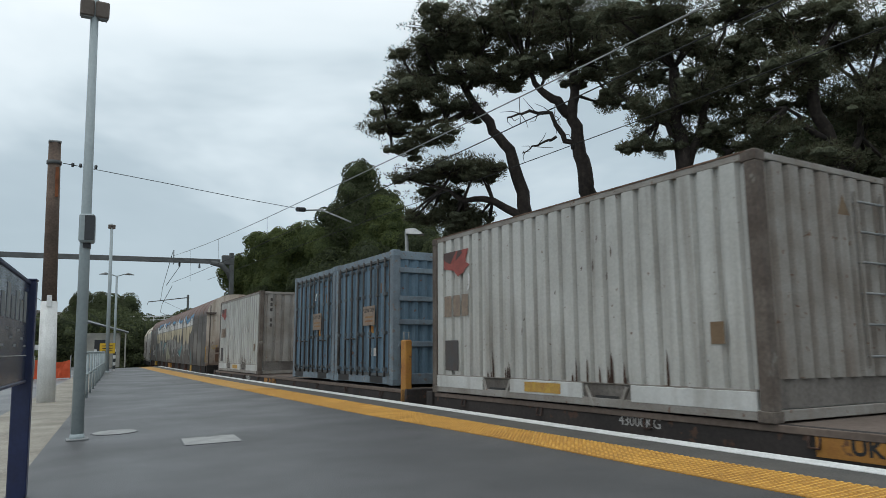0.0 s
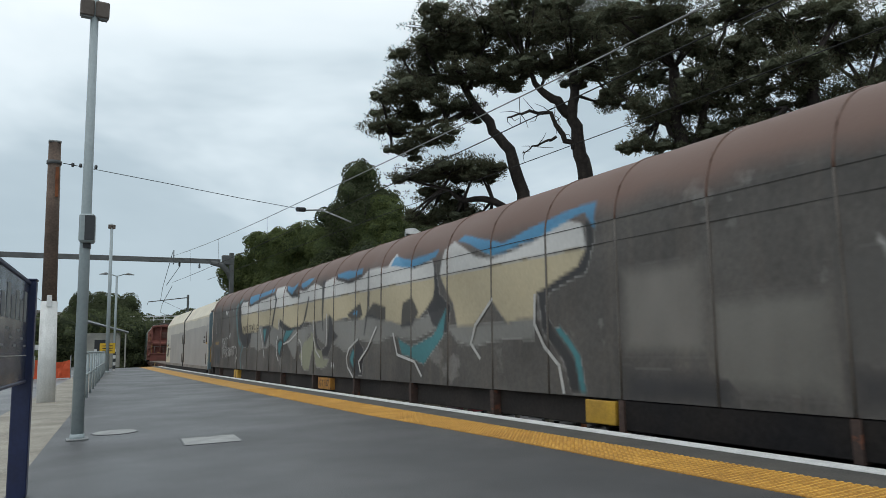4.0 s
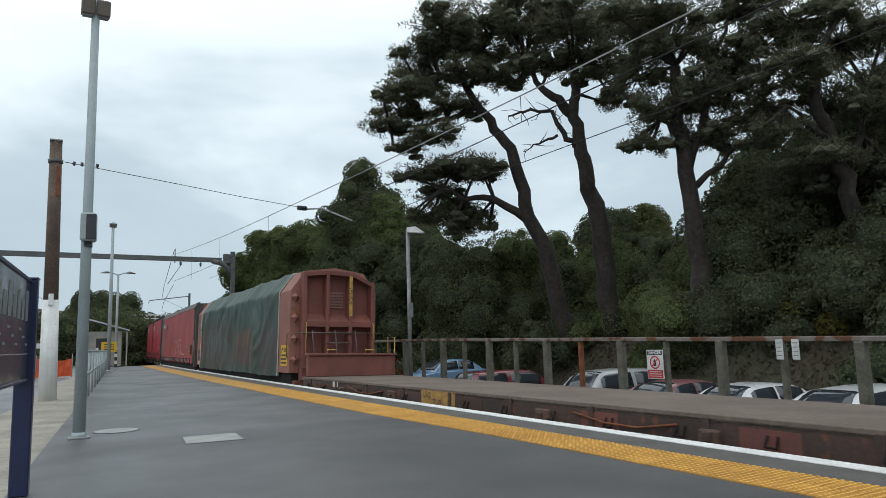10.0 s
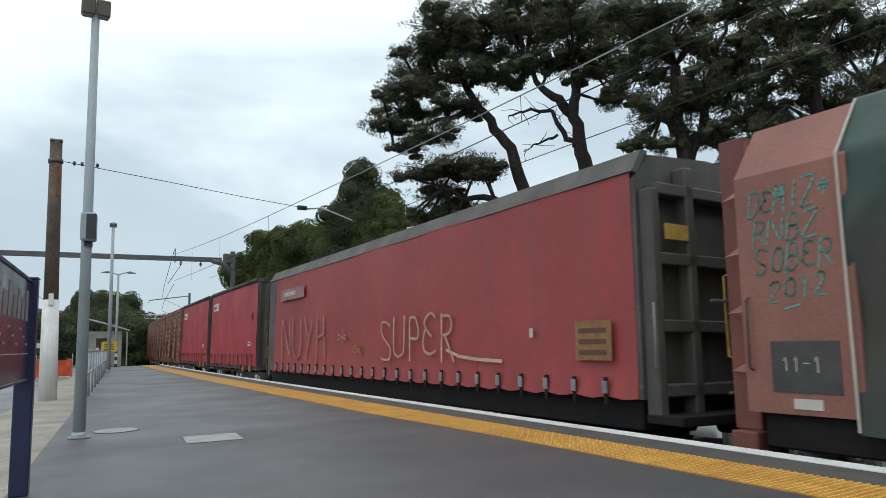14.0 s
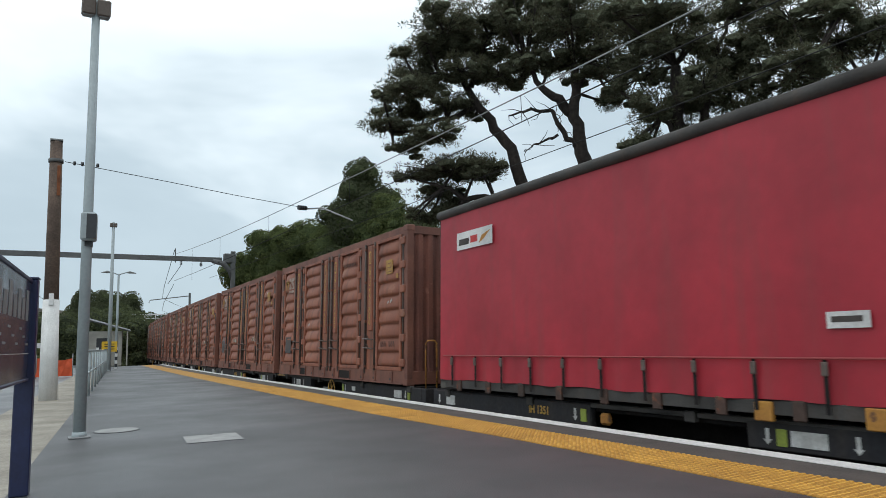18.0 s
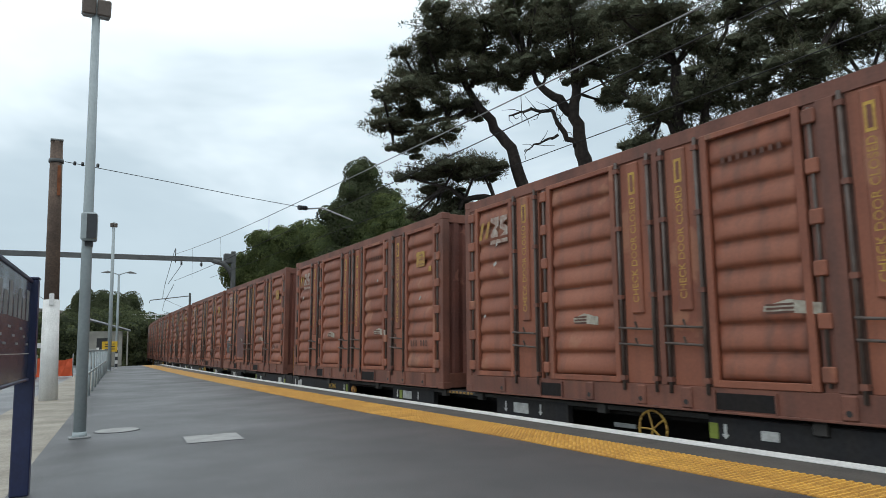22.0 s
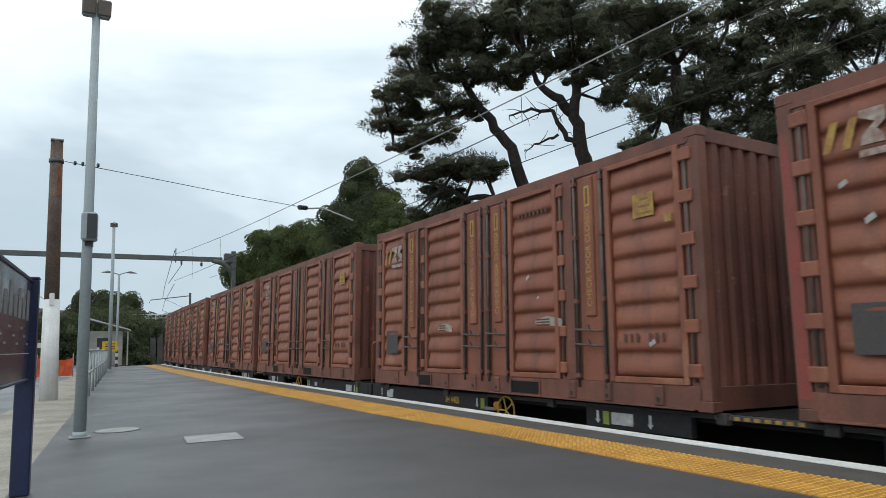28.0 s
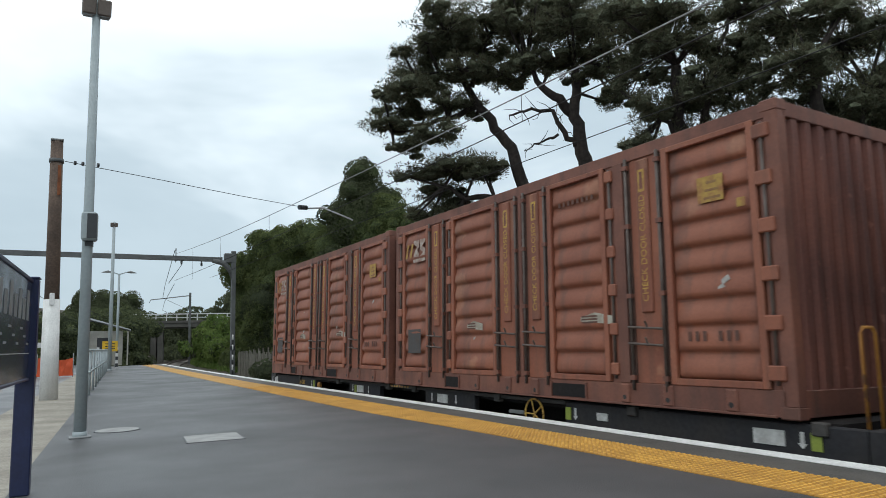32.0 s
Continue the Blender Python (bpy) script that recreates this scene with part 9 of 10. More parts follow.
    for s in (-1, 1):
        j0, j1 = (0.4, 2.1) if s < 0 else (8.6, 6.9)
        pane("side_window", 2.2, 5.7, j0, j1, (0, s, 0.2))
        pane("side_window", 6.0, 9.6, j0, j1, (0, s, 0.2))
        part("mirror", boxed(a0 + 0.28, a0 + 0.44, min(s * w, s * (w + 0.16)), max(s * w, s * (w + 0.16)), 0.93, 1.04, bev=0.02), paint, t)
    for sx in (-h + 0.8, h - 0.8):
        for s in (-1, 1):
            bm = bmesh.new()
            tube(bm, (sx, s * (w - 0.18), 0.31), (sx, s * (w + 0.01), 0.31), 0.31, n=18)
            wh = part("wheel", bm, M["dark_plastic"], t)
            bm = bmesh.new()
            tube(bm, (sx, s * (w + 0.005), 0.31), (sx, s * (w + 0.02), 0.31), 0.19, n=12)
            part("rim", bm, M["steel_grey"], wh)
    for s in (-1, 1):
        part("headlight", boxed(-h - 0.01, -h + 0.16, s * 0.62 - 0.16, s * 0.62 + 0.16, 0.62, 0.75, bev=0.02), M["sign_white"], t)
        part("tail_light", boxed(h - 0.12, h + 0.005, s * 0.68 - 0.1, s * 0.68 + 0.1, 0.66, 0.84, bev=0.02), M["sign_red"], t)
    return t


def car_paint(name, col):
    m = mat(name, col, tuple(v * 0.9 for v in col), rough=0.22, scale=1.0, bump=0.0, grain=0.03)
    m.node_tree.nodes["Principled BSDF"].inputs["Coat Weight"].default_value = 0.6
    return m


M["car_red"], M["car_maroon"], M["car_silver"], M["car_white"], M["car_blue"], M["car_pink"] = (
    car_paint("car_red", (0.36, 0.02, 0.025)), car_paint("car_maroon", (0.20, 0.03, 0.04)), car_paint("car_silver", (0.42, 0.43, 0.44)),
    car_paint("car_white", (0.70, 0.71, 0.72)), car_paint("car_blue", (0.20, 0.33, 0.50)), car_paint("car_pink", (0.27, 0.11, 0.115)))
car(14.0, 29.9, 8, M["car_red"], "bright red hatchback parked behind the timber fence", 4.0, z=-1.17)
car(14.4, 25.0, 0, M["car_blue"], "pale blue hatchback parked behind the timber fence", 4.0, z=-1.19)
car(14.3, 20.2, 182, M["car_maroon"], "dark red estate car parked behind the timber fence", 4.6, 1.52, True)
car(14.5, 15.6, 0, M["car_silver"], "silver off-roader parked behind the timber fence", 4.5, 1.60, True)
car(14.6, 13.1, 2, M["car_pink"], "faded red saloon parked behind the timber fence", 4.3, 1.36)
car(14.6, 10.7, -2, M["car_white"], "white saloon parked behind the timber fence", 4.4, 1.36)
car(14.5, 8.1, 0, M["car_white"], "white estate car parked behind the timber fence", 4.5, 1.38, True)
car(14.5, 5.4, 2, M["car_silver"], "silver saloon parked behind the timber fence", 4.4, 1.38)
car(14.6, 2.8, 0, M["car_white"], "white hatchback parked behind the timber fence", 4.0, 1.48)
for i, y in enumerate((34.0, 32.3)):
    t = root("collection_bin", pose(12.6, y, -1.22) @ Matrix.Scale(0.88, 4), "dark navy collection bin with white notices", "bin", "collection bins")
    part("bin_body", boxed(-0.6, 0.6, -0.75, 0.75, 0.0, 2.05, bev=0.05), M["navy"], t)
    part("lid", boxed(-0.64, 0.64, -0.79, 0.79, 2.05, 2.15, bev=0.03), M["dark_plastic"], t)
    for k, (yy, z) in enumerate(((-0.35, 1.4), (0.3, 1.5), (-0.1, 0.8))):
        part("notice", boxed(-0.612, -0.60, yy - 0.17, yy + 0.17, z - 0.2, z + 0.2), M["sign_white"], t)
        part("notice", boxed(yy - 0.17, yy + 0.17, -0.762, -0.75, z - 0.2, z + 0.2), M["sign_white"], t)
t = root("car", pose(-2.2, 37.5, -0.10, 0, 0, 0), "dark blue car parked behind orange netting", "car")
bm = bmesh.new()
box(bm, -2.1, 2.1, -0.85, 0.85, 0.3, 0.95, bev=0.12)
part("body", bm, M["navy"], t)
part("cabin", prism([(-1.1, 0.93), (-0.6, 1.45), (0.9, 1.45), (1.6, 0.93)], -0.75, 0.75), M["glass_dark"], t)
for sx in (-1.35, 1.35):
    for s in (-1, 1):
        bm = bmesh.new()
        tube(bm, (sx, s * 0.68, 0.31), (sx, s * 0.87, 0.31), 0.31, n=16)
        part("wheel", bm, M["dark_plastic"], t)
t = root("arrow_sign", pose(0.02, 24.0, 0.0), "small white arrow sign on a post", "sign")
part("board", prism([(-0.3, 1.12), (0.15, 1.12), (0.15, 1.05), (0.36, 1.2), (0.15, 1.34), (0.15, 1.27), (-0.3, 1.27)], -0.01, 0.01), M["sign_white"], t)
part("post", boxed(-0.33, -0.28, -0.02, 0.02, -0.1, 1.3), M["steel_grey"], t)
# ---------- trees and bushes ----------
M["bark"] = mat("pine_bark", (0.044, 0.035, 0.030), (0.026, 0.021, 0.019), rough=0.95, scale=1.6, bump=0.9, bscale=7, grain=0.35, streak=(0.09, 0.072, 0.06), streak_amount=0.4)


def leaf_mat(name, col, col2, rough=0.75, gloss=0.12, patch=0.55, through_light=0.4):
    m = bpy.data.materials.new(name)
    m.use_nodes = True
    n, l = m.node_tree.nodes, m.node_tree.links
    b = n["Principled BSDF"]
    g = n.new("ShaderNodeNewGeometry")
    co = n.new("ShaderNodeTexCoord")
    tx = n.new("ShaderNodeTexNoise")
    tx.inputs["Scale"].default_value = patch
    l.new(co.outputs["Object"], tx.inputs["Vector"])
    add = n.new("ShaderNodeMath")
    add.operation = "ADD"
    sc = n.new("ShaderNodeMath")
    sc.operation = "MULTIPLY"
    sc.inputs[1].default_value = 0.34
    l.new(g.outputs["Random Per Island"], sc.inputs[0])
    l.new(sc.outputs["Value"], add.inputs[0])
    l.new(tx.outputs["Fac"], add.inputs[1])
    r = n.new("ShaderNodeMapRange")
    r.inputs["From Min"].default_value, r.inputs["From Max"].default_value = 0.42, 0.92
    l.new(add.outputs["Value"], r.inputs["Value"])
    mx = n.new("ShaderNodeMix")
    mx.data_type = "RGBA"
    mx.inputs["A"].default_value, mx.inputs["B"].default_value = (*col, 1), (*col2, 1)
    l.new(r.outputs["Result"], mx.inputs["Factor"])
    l.new(mx.outputs["Result"], b.inputs["Base Color"])
    b.inputs["Roughness"].default_value = rough
    b.inputs["Specular IOR Level"].default_value = gloss
    thin = n.new("ShaderNodeBsdfTranslucent")
    l.new(mx.outputs["Result"], thin.inputs["Color"])
    both = n.new("ShaderNodeMixShader")
    both.inputs["Fac"].default_value = through_light
    l.new(b.outputs["BSDF"], both.inputs[1])
    l.new(thin.outputs["BSDF"], both.inputs[2])
    l.new(both.outputs["Shader"], n["Material Output"].inputs["Surface"])
    return m


M["needles"] = leaf_mat("pine_needles", (0.088, 0.094, 0.064), (0.140, 0.144, 0.088))
M["needles_brown"] = leaf_mat("dry_pine_needles", (0.074, 0.062, 0.042), (0.112, 0.088, 0.058))
M["leaf_dark"] = leaf_mat("dark_bush_leaves", (0.062, 0.074, 0.044), (0.110, 0.126, 0.066))
M["leaf_mid"] = leaf_mat("green_bush_leaves", (0.080, 0.105, 0.042), (0.150, 0.175, 0.066), patch=0.9)
M["leaf_olive"] = leaf_mat("olive_bush_leaves", (0.060, 0.074, 0.032), (0.140, 0.148, 0.060), patch=0.8)
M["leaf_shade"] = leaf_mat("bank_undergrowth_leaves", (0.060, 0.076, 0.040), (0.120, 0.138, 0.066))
M["leaf_light"] = leaf_mat("light_bank_leaves", (0.075, 0.094, 0.042), (0.150, 0.175, 0.072))
M["leaf_yellow"] = leaf_mat("yellow_bush_leaves", (0.09, 0.085, 0.022), (0.16, 0.14, 0.035))
M["grass_blade"] = leaf_mat("long_grass", (0.075, 0.130, 0.030), (0.17, 0.22, 0.065))


# Lumps inside the pine crowns, in a lower tone for the inner shade.
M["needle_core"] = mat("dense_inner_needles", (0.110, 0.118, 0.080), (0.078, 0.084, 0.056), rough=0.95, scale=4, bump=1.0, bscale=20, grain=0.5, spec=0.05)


def quads(name, material, verts, parent=None, kind=""):
    """A mesh of loose four-sided leaves from an array of corners (n, 4, 3)."""
    n = len(verts)
    me = bpy.data.meshes.new(name)
    me.vertices.add(n * 4)
    me.vertices.foreach_set("co", verts.reshape(-1).astype(np.float32))
    me.loops.add(n * 4)
    me.loops.foreach_set("vertex_index", np.arange(n * 4, dtype=np.int32))
    me.polygons.add(n)
    me.polygons.foreach_set("loop_start", np.arange(0, n * 4, 4, dtype=np.int32))
    me.update(calc_edges=True)
    me.materials.append(material)
    ob = new(name, me)
    if parent:
        ob.parent = parent
    if kind:
        ob["kind"] = kind
    return ob


def leaf_quads(rng, centres, length, width, up=0.2, out=None, hold=0.0):
    """Leaf blades round the centres; out: directions that the blades face, as firmly as hold says."""
    n = len(centres)
    d = rng.normal(size=(n, 3))
    d[:, 2] += up
    if out is not None:
        d -= hold * out * np.sum(d * out, axis=1, keepdims=True)
    d /= np.linalg.norm(d, axis=1, keepdims=True)
    s = np.cross(d, (rng.normal(size=(n, 3)) if out is None else out + rng.normal(size=(n, 3)) * (1.2 - hold)))
    s /= np.linalg.norm(s, axis=1, keepdims=True) + 1e-6
    le = length * rng.uniform(0.6, 1.3, (n, 1))
    wi = width * rng.uniform(0.6, 1.2, (n, 1))
    a, b = centres - d * le / 2, centres + d * le / 2
    return np.stack([a, centres + s * wi / 2, b, centres - s * wi / 2], axis=1)


def needle_quads(rng, points, tips, length, width):
    """Needles that stand out from the tufts' hearts."""
    d = tips + rng.normal(size=tips.shape) * 0.35
    d /= np.linalg.norm(d, axis=1, keepdims=True)
    s = np.cross(d, rng.normal(size=d.shape))
    s /= np.linalg.norm(s, axis=1, keepdims=True) + 1e-6
    le = length * rng.uniform(0.7, 1.25, (len(d), 1))
    a, b = points, points + d * le
    mid = points + d * le * 0.45
    return np.stack([a, mid + s * width / 2, b, mid - s * width / 2], axis=1)


def pad_points(rng, pad, tufts, per):
    """Tufts of needles in a flattened pad (x, y, z, radius, half height): their hearts, roots and directions."""
    x, y, z, r, h = pad
    u = rng.normal(size=(tufts, 3))
    u /= np.linalg.norm(u, axis=1, keepdims=True)
    rad = rng.uniform(0.2, 1.0, (tufts, 1)) ** 0.45
    knots = rng.normal(size=(9, 3))
    knots /= np.linalg.norm(knots, axis=1, keepdims=True)
    lump = np.max(u @ knots.T, axis=1)[:, None]
    wob = 0.80 + 0.42 * np.clip((lump - 0.55) / 0.45, 0, 1)
    c = np.array([x, y, z]) + u * rad * wob * np.array([r, r, h])
    c[:, 2] += 0.14 * r * (1 - (u[:, 0] * rad[:, 0]) ** 2 - (u[:, 1] * rad[:, 0]) ** 2)
    # sprigs that reach out past the pad
    reach = np.where(rng.random((tufts, 1)) < 0.20, rng.uniform(1.05, 1.34, (tufts, 1)), 1.0)
    c[:, :2] = np.array([x, y]) + (c[:, :2] - np.array([x, y])) * reach
    c[:, 2] += (reach[:, 0] - 1.0) * rng.uniform(-0.5, 0.9, tufts)
    d = rng.normal(size=(tufts, per, 3))
    d /= np.linalg.norm(d, axis=2, keepdims=True)
    d[:, :, 2] = d[:, :, 2] * 0.7 + 0.30
    size = rng.uniform(0.6, 1.2, (tufts, 1, 1))
    p = c[:, None, :] + d * 0.075 * size
    return p.reshape(-1, 3), d.reshape(-1, 3), c


def pine(seed, trunk, radii, limbs, pads, label, dead=(), density=1.0):
    rng = np.random.default_rng(seed)
    t = root("pine_tree", pose(*trunk[0]), label, "tree", "tall pines")
    inv = Matrix.Translation([-v for v in trunk[0]])

    def local(bm):
        bm.transform(inv)
        return bm

    def bent(path, k=3):
        out = []
        for i in range(len(path) - 1):
            for j in range(k):
                f = j / k
                p = Vector(path[i]).lerp(Vector(path[i + 1]), f)
                if i or j:
                    p += Vector(rng.normal(size=3) * 0.05)
                out.append(p)
        out.append(Vector(path[-1]))
        return out

    tp = bent(trunk)
    part("trunk", local(tubes(tp, [radii[0] + (radii[1] - radii[0]) * (i / (len(tp) - 1)) ** 0.8 for i in range(len(tp))], n=12)), M["bark"], t, "dark fissured trunk")
    for path, r0 in limbs:
        lp = bent(path)
        part("limb", local(tubes(lp, [r0 * (1 - 0.7 * i / (len(lp) - 1)) for i in range(len(lp))], n=8)), M["bark"], t)
    for path, r0 in dead:
        lp = bent(path, 4)
        lb = part("dead_limb", local(tubes(lp, [r0 * (1 - 0.75 * i / (len(lp) - 1)) for i in range(len(lp))], n=6)), M["bark"], t, "bare dead limb")
        for i in range(2, len(lp), 1):
            q = lp[i] + Vector(rng.normal(size=3) * 0.35)
            part("twig", local(tubes([lp[i], lp[i].lerp(q, 0.5) + Vector(rng.normal(size=3) * 0.06), q], [0.02, 0.013, 0.006], n=5)), M["bark"], lb)
    pts, tips, nodes = [], [], []
    lumps = []
    around = []
    for x, y, z, r, h in pads:
        for k in range(2):
            a = rng.uniform(0, 6.28)
            around.append((x + 0.9 * r * math.cos(a), y + 0.9 * r * math.sin(a), z + rng.uniform(-0.7, 0.5) * h, r * rng.uniform(0.28, 0.5), h * rng.uniform(0.35, 0.6)))
    for pd in list(pads) + around:
        pd = (pd[0], pd[1], pd[2], pd[3] * 0.88, pd[4] * 0.85)
        for k in range(int(2 + 9 * pd[3])):
            a, f = rng.uniform(0, 6.28), rng.uniform(0.05, 0.72) ** 0.6
            lumps.append((pd[0] + pd[3] * f * math.cos(a), pd[1] + pd[3] * f * math.sin(a), pd[2] + pd[4] * rng.uniform(-0.35, 0.45) + 0.08 * pd[3] * (1 - f), rng.uniform(0.20, 0.34) * (0.6 + 0.4 * pd[3])))
        tufts = int(185 * pd[3] * (pd[3] + 2 * pd[4]) / 2.6 * density)
        p, d, c = pad_points(rng, pd, tufts, 18)
        pts.append(p)
        tips.append(d)
        nodes.append((pd, c))
    # twigs that carry the tufts
    spine = [Vector(p) for path, _ in limbs for p in path] + [Vector(p) for p in trunk[2:]]
    bm = bmesh.new()
    for pd, c in nodes:
        hub = min(spine, key=lambda s: (s - Vector(pd[:3])).length)
        tip = Vector(pd[:3])
        if (hub - tip).length < 3.5:
            tube(bm, hub, tip, 0.075, 0.035, n=5, caps=False)
        for q in c[::7]:
            tube(bm, tip, Vector(q), 0.03, 0.010, n=4, caps=False)
    br = part("branchwork", local(bm), M["bark"], t)
    br["kind"] = "stuff"
    allp, alld = np.concatenate(pts) - np.array(trunk[0]), np.concatenate(tips)
    base = trunk[0]
    bm = bmesh.new()
    for i, (x, y, z, r) in enumerate(lumps):
        ret = bmesh.ops.create_icosphere(bm, subdivisions=1, radius=r)
        for v in ret["verts"]:
            w = 1.0 + 0.25 * math.sin(v.co.x * 9 / r + i) * math.cos(v.co.y * 7 / r + 2 * i)
            v.co = Vector((x - base[0] + v.co.x * w, y - base[1] + v.co.y * w, z - base[2] + v.co.z * 0.6 * w))
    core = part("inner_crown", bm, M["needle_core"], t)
    core["kind"] = "stuff"
    k = rng.random(len(allp)) < 0.12
    quads("crown", M["needles"], needle_quads(rng, allp[~k], alld[~k], 0.145, 0.030), t, "stuff")
    quads("dry_needles", M["needles_brown"], needle_quads(rng, allp[k], alld[k], 0.145, 0.030), t, "stuff")
    return t


pine(1, [(18.9, 21.6, 0.6), (18.3, 21.7, 2.6), (17.8, 21.7, 4.7), (17.2, 21.9, 5.9), (16.7, 21.9, 7.5), (16.4, 21.9, 8.7), (15.8, 22.1, 9.5), (15.2, 22.3, 10.4), (14.7, 22.5, 11.4), (14.2, 22.6, 12.6)], (0.40, 0.12),
     [([(17.1, 21.9, 5.8), (15.9, 22.5, 6.7), (14.9, 23.1, 6.8), (14.1, 23.5, 7.2)], 0.19), ([(15.2, 22.3, 10.4), (14.1, 23.0, 10.0), (13.2, 23.7, 9.7), (12.2, 24.3, 9.5)], 0.13),
      ([(14.9, 22.4, 11.2), (15.2, 22.0, 12.3), (15.4, 21.8, 13.4)], 0.12), ([(14.7, 22.5, 11.4), (13.7, 23.0, 11.9), (12.9, 23.5, 11.7)], 0.11)],
     [(12.0, 24.4, 9.7, 1.0, 0.4), (12.9, 24.9, 10.7, 1.2, 0.5), (12.2, 22.9, 10.8, 1.2, 0.6), (13.4, 24.3, 12.3, 1.2, 0.6), (13.5, 23.0, 12.7, 1.4, 0.7), (13.5, 21.8, 13.1, 1.5, 0.8), (15.2, 21.8, 13.8, 1.7, 0.8),
      (15.7, 22.8, 13.1, 1.7, 0.7), (12.9, 24.0, 8.9, 0.9, 0.4), (13.2, 22.6, 9.0, 1.0, 0.6), (14.3, 22.9, 10.5, 1.3, 0.5), (15.8, 21.8, 11.6, 1.2, 0.6), (13.5, 23.2, 11.3, 1.0, 0.6), (14.0, 21.7, 11.5, 1.2, 0.6)]
     + [(14.4, 23.2, 7.8, 2.0, 0.4), (15.4, 22.6, 7.8, 1.2, 0.5), (14.4, 24.5, 7.2, 1.0, 0.6), (15.0, 24.3, 6.5, 1.0, 0.6), (14.2, 24.8, 6.2, 0.9, 0.6), (15.6, 24.2, 5.7, 1.1, 0.6), (14.9, 24.2, 6.1, 1.0, 0.5), (16.1, 24.0, 6.2, 0.9, 0.5)],
     "tall leaning pine with dark layered crown on the bank")
pine(2, [(19.7, 20.0, 0.6), (19.3, 19.8, 3.6), (18.9, 19.7, 5.8), (18.6, 19.8, 6.7), (18.3, 19.7, 7.9), (18.1, 19.7, 8.9), (17.9, 19.6, 9.8), (17.9, 19.5, 10.7), (17.8, 19.4, 11.6)], (0.46, 0.15),
     [([(17.9, 19.7, 9.7), (17.4, 19.9, 10.2), (16.8, 20.2, 10.8), (16.2, 20.4, 11.6)], 0.24), ([(17.9, 19.5, 10.5), (18.3, 19.1, 11.6), (18.7, 18.7, 12.6)], 0.14)],
     [(16.0, 20.3, 13.0, 1.3, 0.8), (17.3, 20.5, 13.8, 1.3, 0.8), (16.8, 18.7, 12.6, 1.4, 0.9), (16.8, 20.0, 11.8, 1.3, 0.6), (18.3, 19.0, 12.2, 1.3, 1.0), (19.3, 19.3, 13.8, 1.6, 0.9), (15.6, 20.3, 14.0, 0.8, 0.4),
      (16.2, 20.4, 11.5, 0.9, 0.4), (18.0, 19.4, 11.1, 0.8, 0.4), (19.2, 18.6, 11.5, 1.1, 0.9), (20.0, 19.5, 10.5, 0.8, 0.6), (16.9, 19.6, 13.8, 0.9, 0.4)],
     "tall pine with forked trunk and bare dead limbs on the bank",
     dead=[([(18.0, 19.8, 8.4), (17.4, 20.0, 9.2), (17.2, 20.1, 9.8), (16.4, 20.5, 9.9), (15.7, 21.0, 9.7)], 0.13), ([(17.4, 20.1, 8.9), (16.8, 20.5, 8.6), (16.3, 20.9, 8.3)], 0.06)])
pine(3, [(19.3, 15.5, 0.6), (19.2, 15.3, 2.7), (18.9, 15.2, 4.3), (18.6, 15.1, 6.3), (18.4, 15.0, 7.7), (18.2, 14.9, 8.8), (18.1, 14.8, 9.9)], (0.40, 0.16),
     [([(18.6, 15.0, 6.5), (19.1, 14.5, 8.2), (19.2, 14.1, 10.1), (19.5, 13.7, 11.4)], 0.16), ([(18.4, 15.0, 7.5), (17.7, 15.3, 8.1), (17.3, 15.5, 8.6)], 0.10), ([(18.9, 15.0, 5.9), (19.8, 14.2, 7.0), (20.6, 13.7, 7.6)], 0.12)],
     [(17.3, 15.7, 7.4, 0.6, 0.5), (17.5, 15.4, 8.3, 0.9, 0.6), (17.8, 16.2, 9.9, 1.2, 0.9), (17.9, 14.8, 10.7, 1.6, 1.0), (16.7, 14.2, 11.2, 1.5, 0.8), (20.6, 14.6, 9.5, 1.4, 1.1), (19.1, 14.6, 7.6, 1.1, 0.6),
      (17.4, 16.1, 11.5, 1.1, 0.9), (20.3, 13.4, 10.2, 1.4, 0.9), (18.1, 13.8, 8.8, 0.9, 0.7), (19.8, 13.5, 11.7, 1.3, 0.7), (19.2, 15.5, 8.9, 0.9, 0.6), (17.9, 15.3, 7.2, 0.5, 0.3), (20.4, 13.7, 8.0, 1.1, 0.8)],
     "tall pine with wide dark crown on the bank", density=1.15)
pine(4, [(22.2, 11.5, 0.6), (21.9, 11.4, 2.1), (21.5, 11.4, 4.2), (21.1, 11.3, 5.6), (20.7, 11.4, 6.9), (20.3, 11.5, 7.8), (20.1, 11.4, 9.0)], (0.36, 0.14),
     [([(21.1, 11.3, 5.6), (21.5, 10.9, 6.9), (21.6, 10.6, 8.3)], 0.15), ([(20.7, 11.4, 6.8), (20.0, 11.7, 7.4), (19.5, 11.9, 7.8)], 0.12)],
     [(19.6, 11.7, 8.7, 1.4, 1.0), (21.8, 11.4, 10.1, 1.6, 1.0), (21.8, 10.5, 7.9, 1.1, 1.3), (20.5, 12.1, 10.8, 1.6, 0.8), (19.2, 12.3, 6.9, 0.9, 0.6), (20.5, 11.6, 6.1, 1.4, 0.6), (22.9, 11.4, 6.1, 1.1, 1.0),
      (21.9, 10.1, 10.0, 1.2, 1.0), (21.8, 11.7, 8.1, 1.0, 0.7), (21.7, 13.3, 5.8, 1.4, 0.8), (22.8, 9.9, 8.4, 1.2, 1.6)],
     "tall dark pine leaning over the bank", density=1.2)


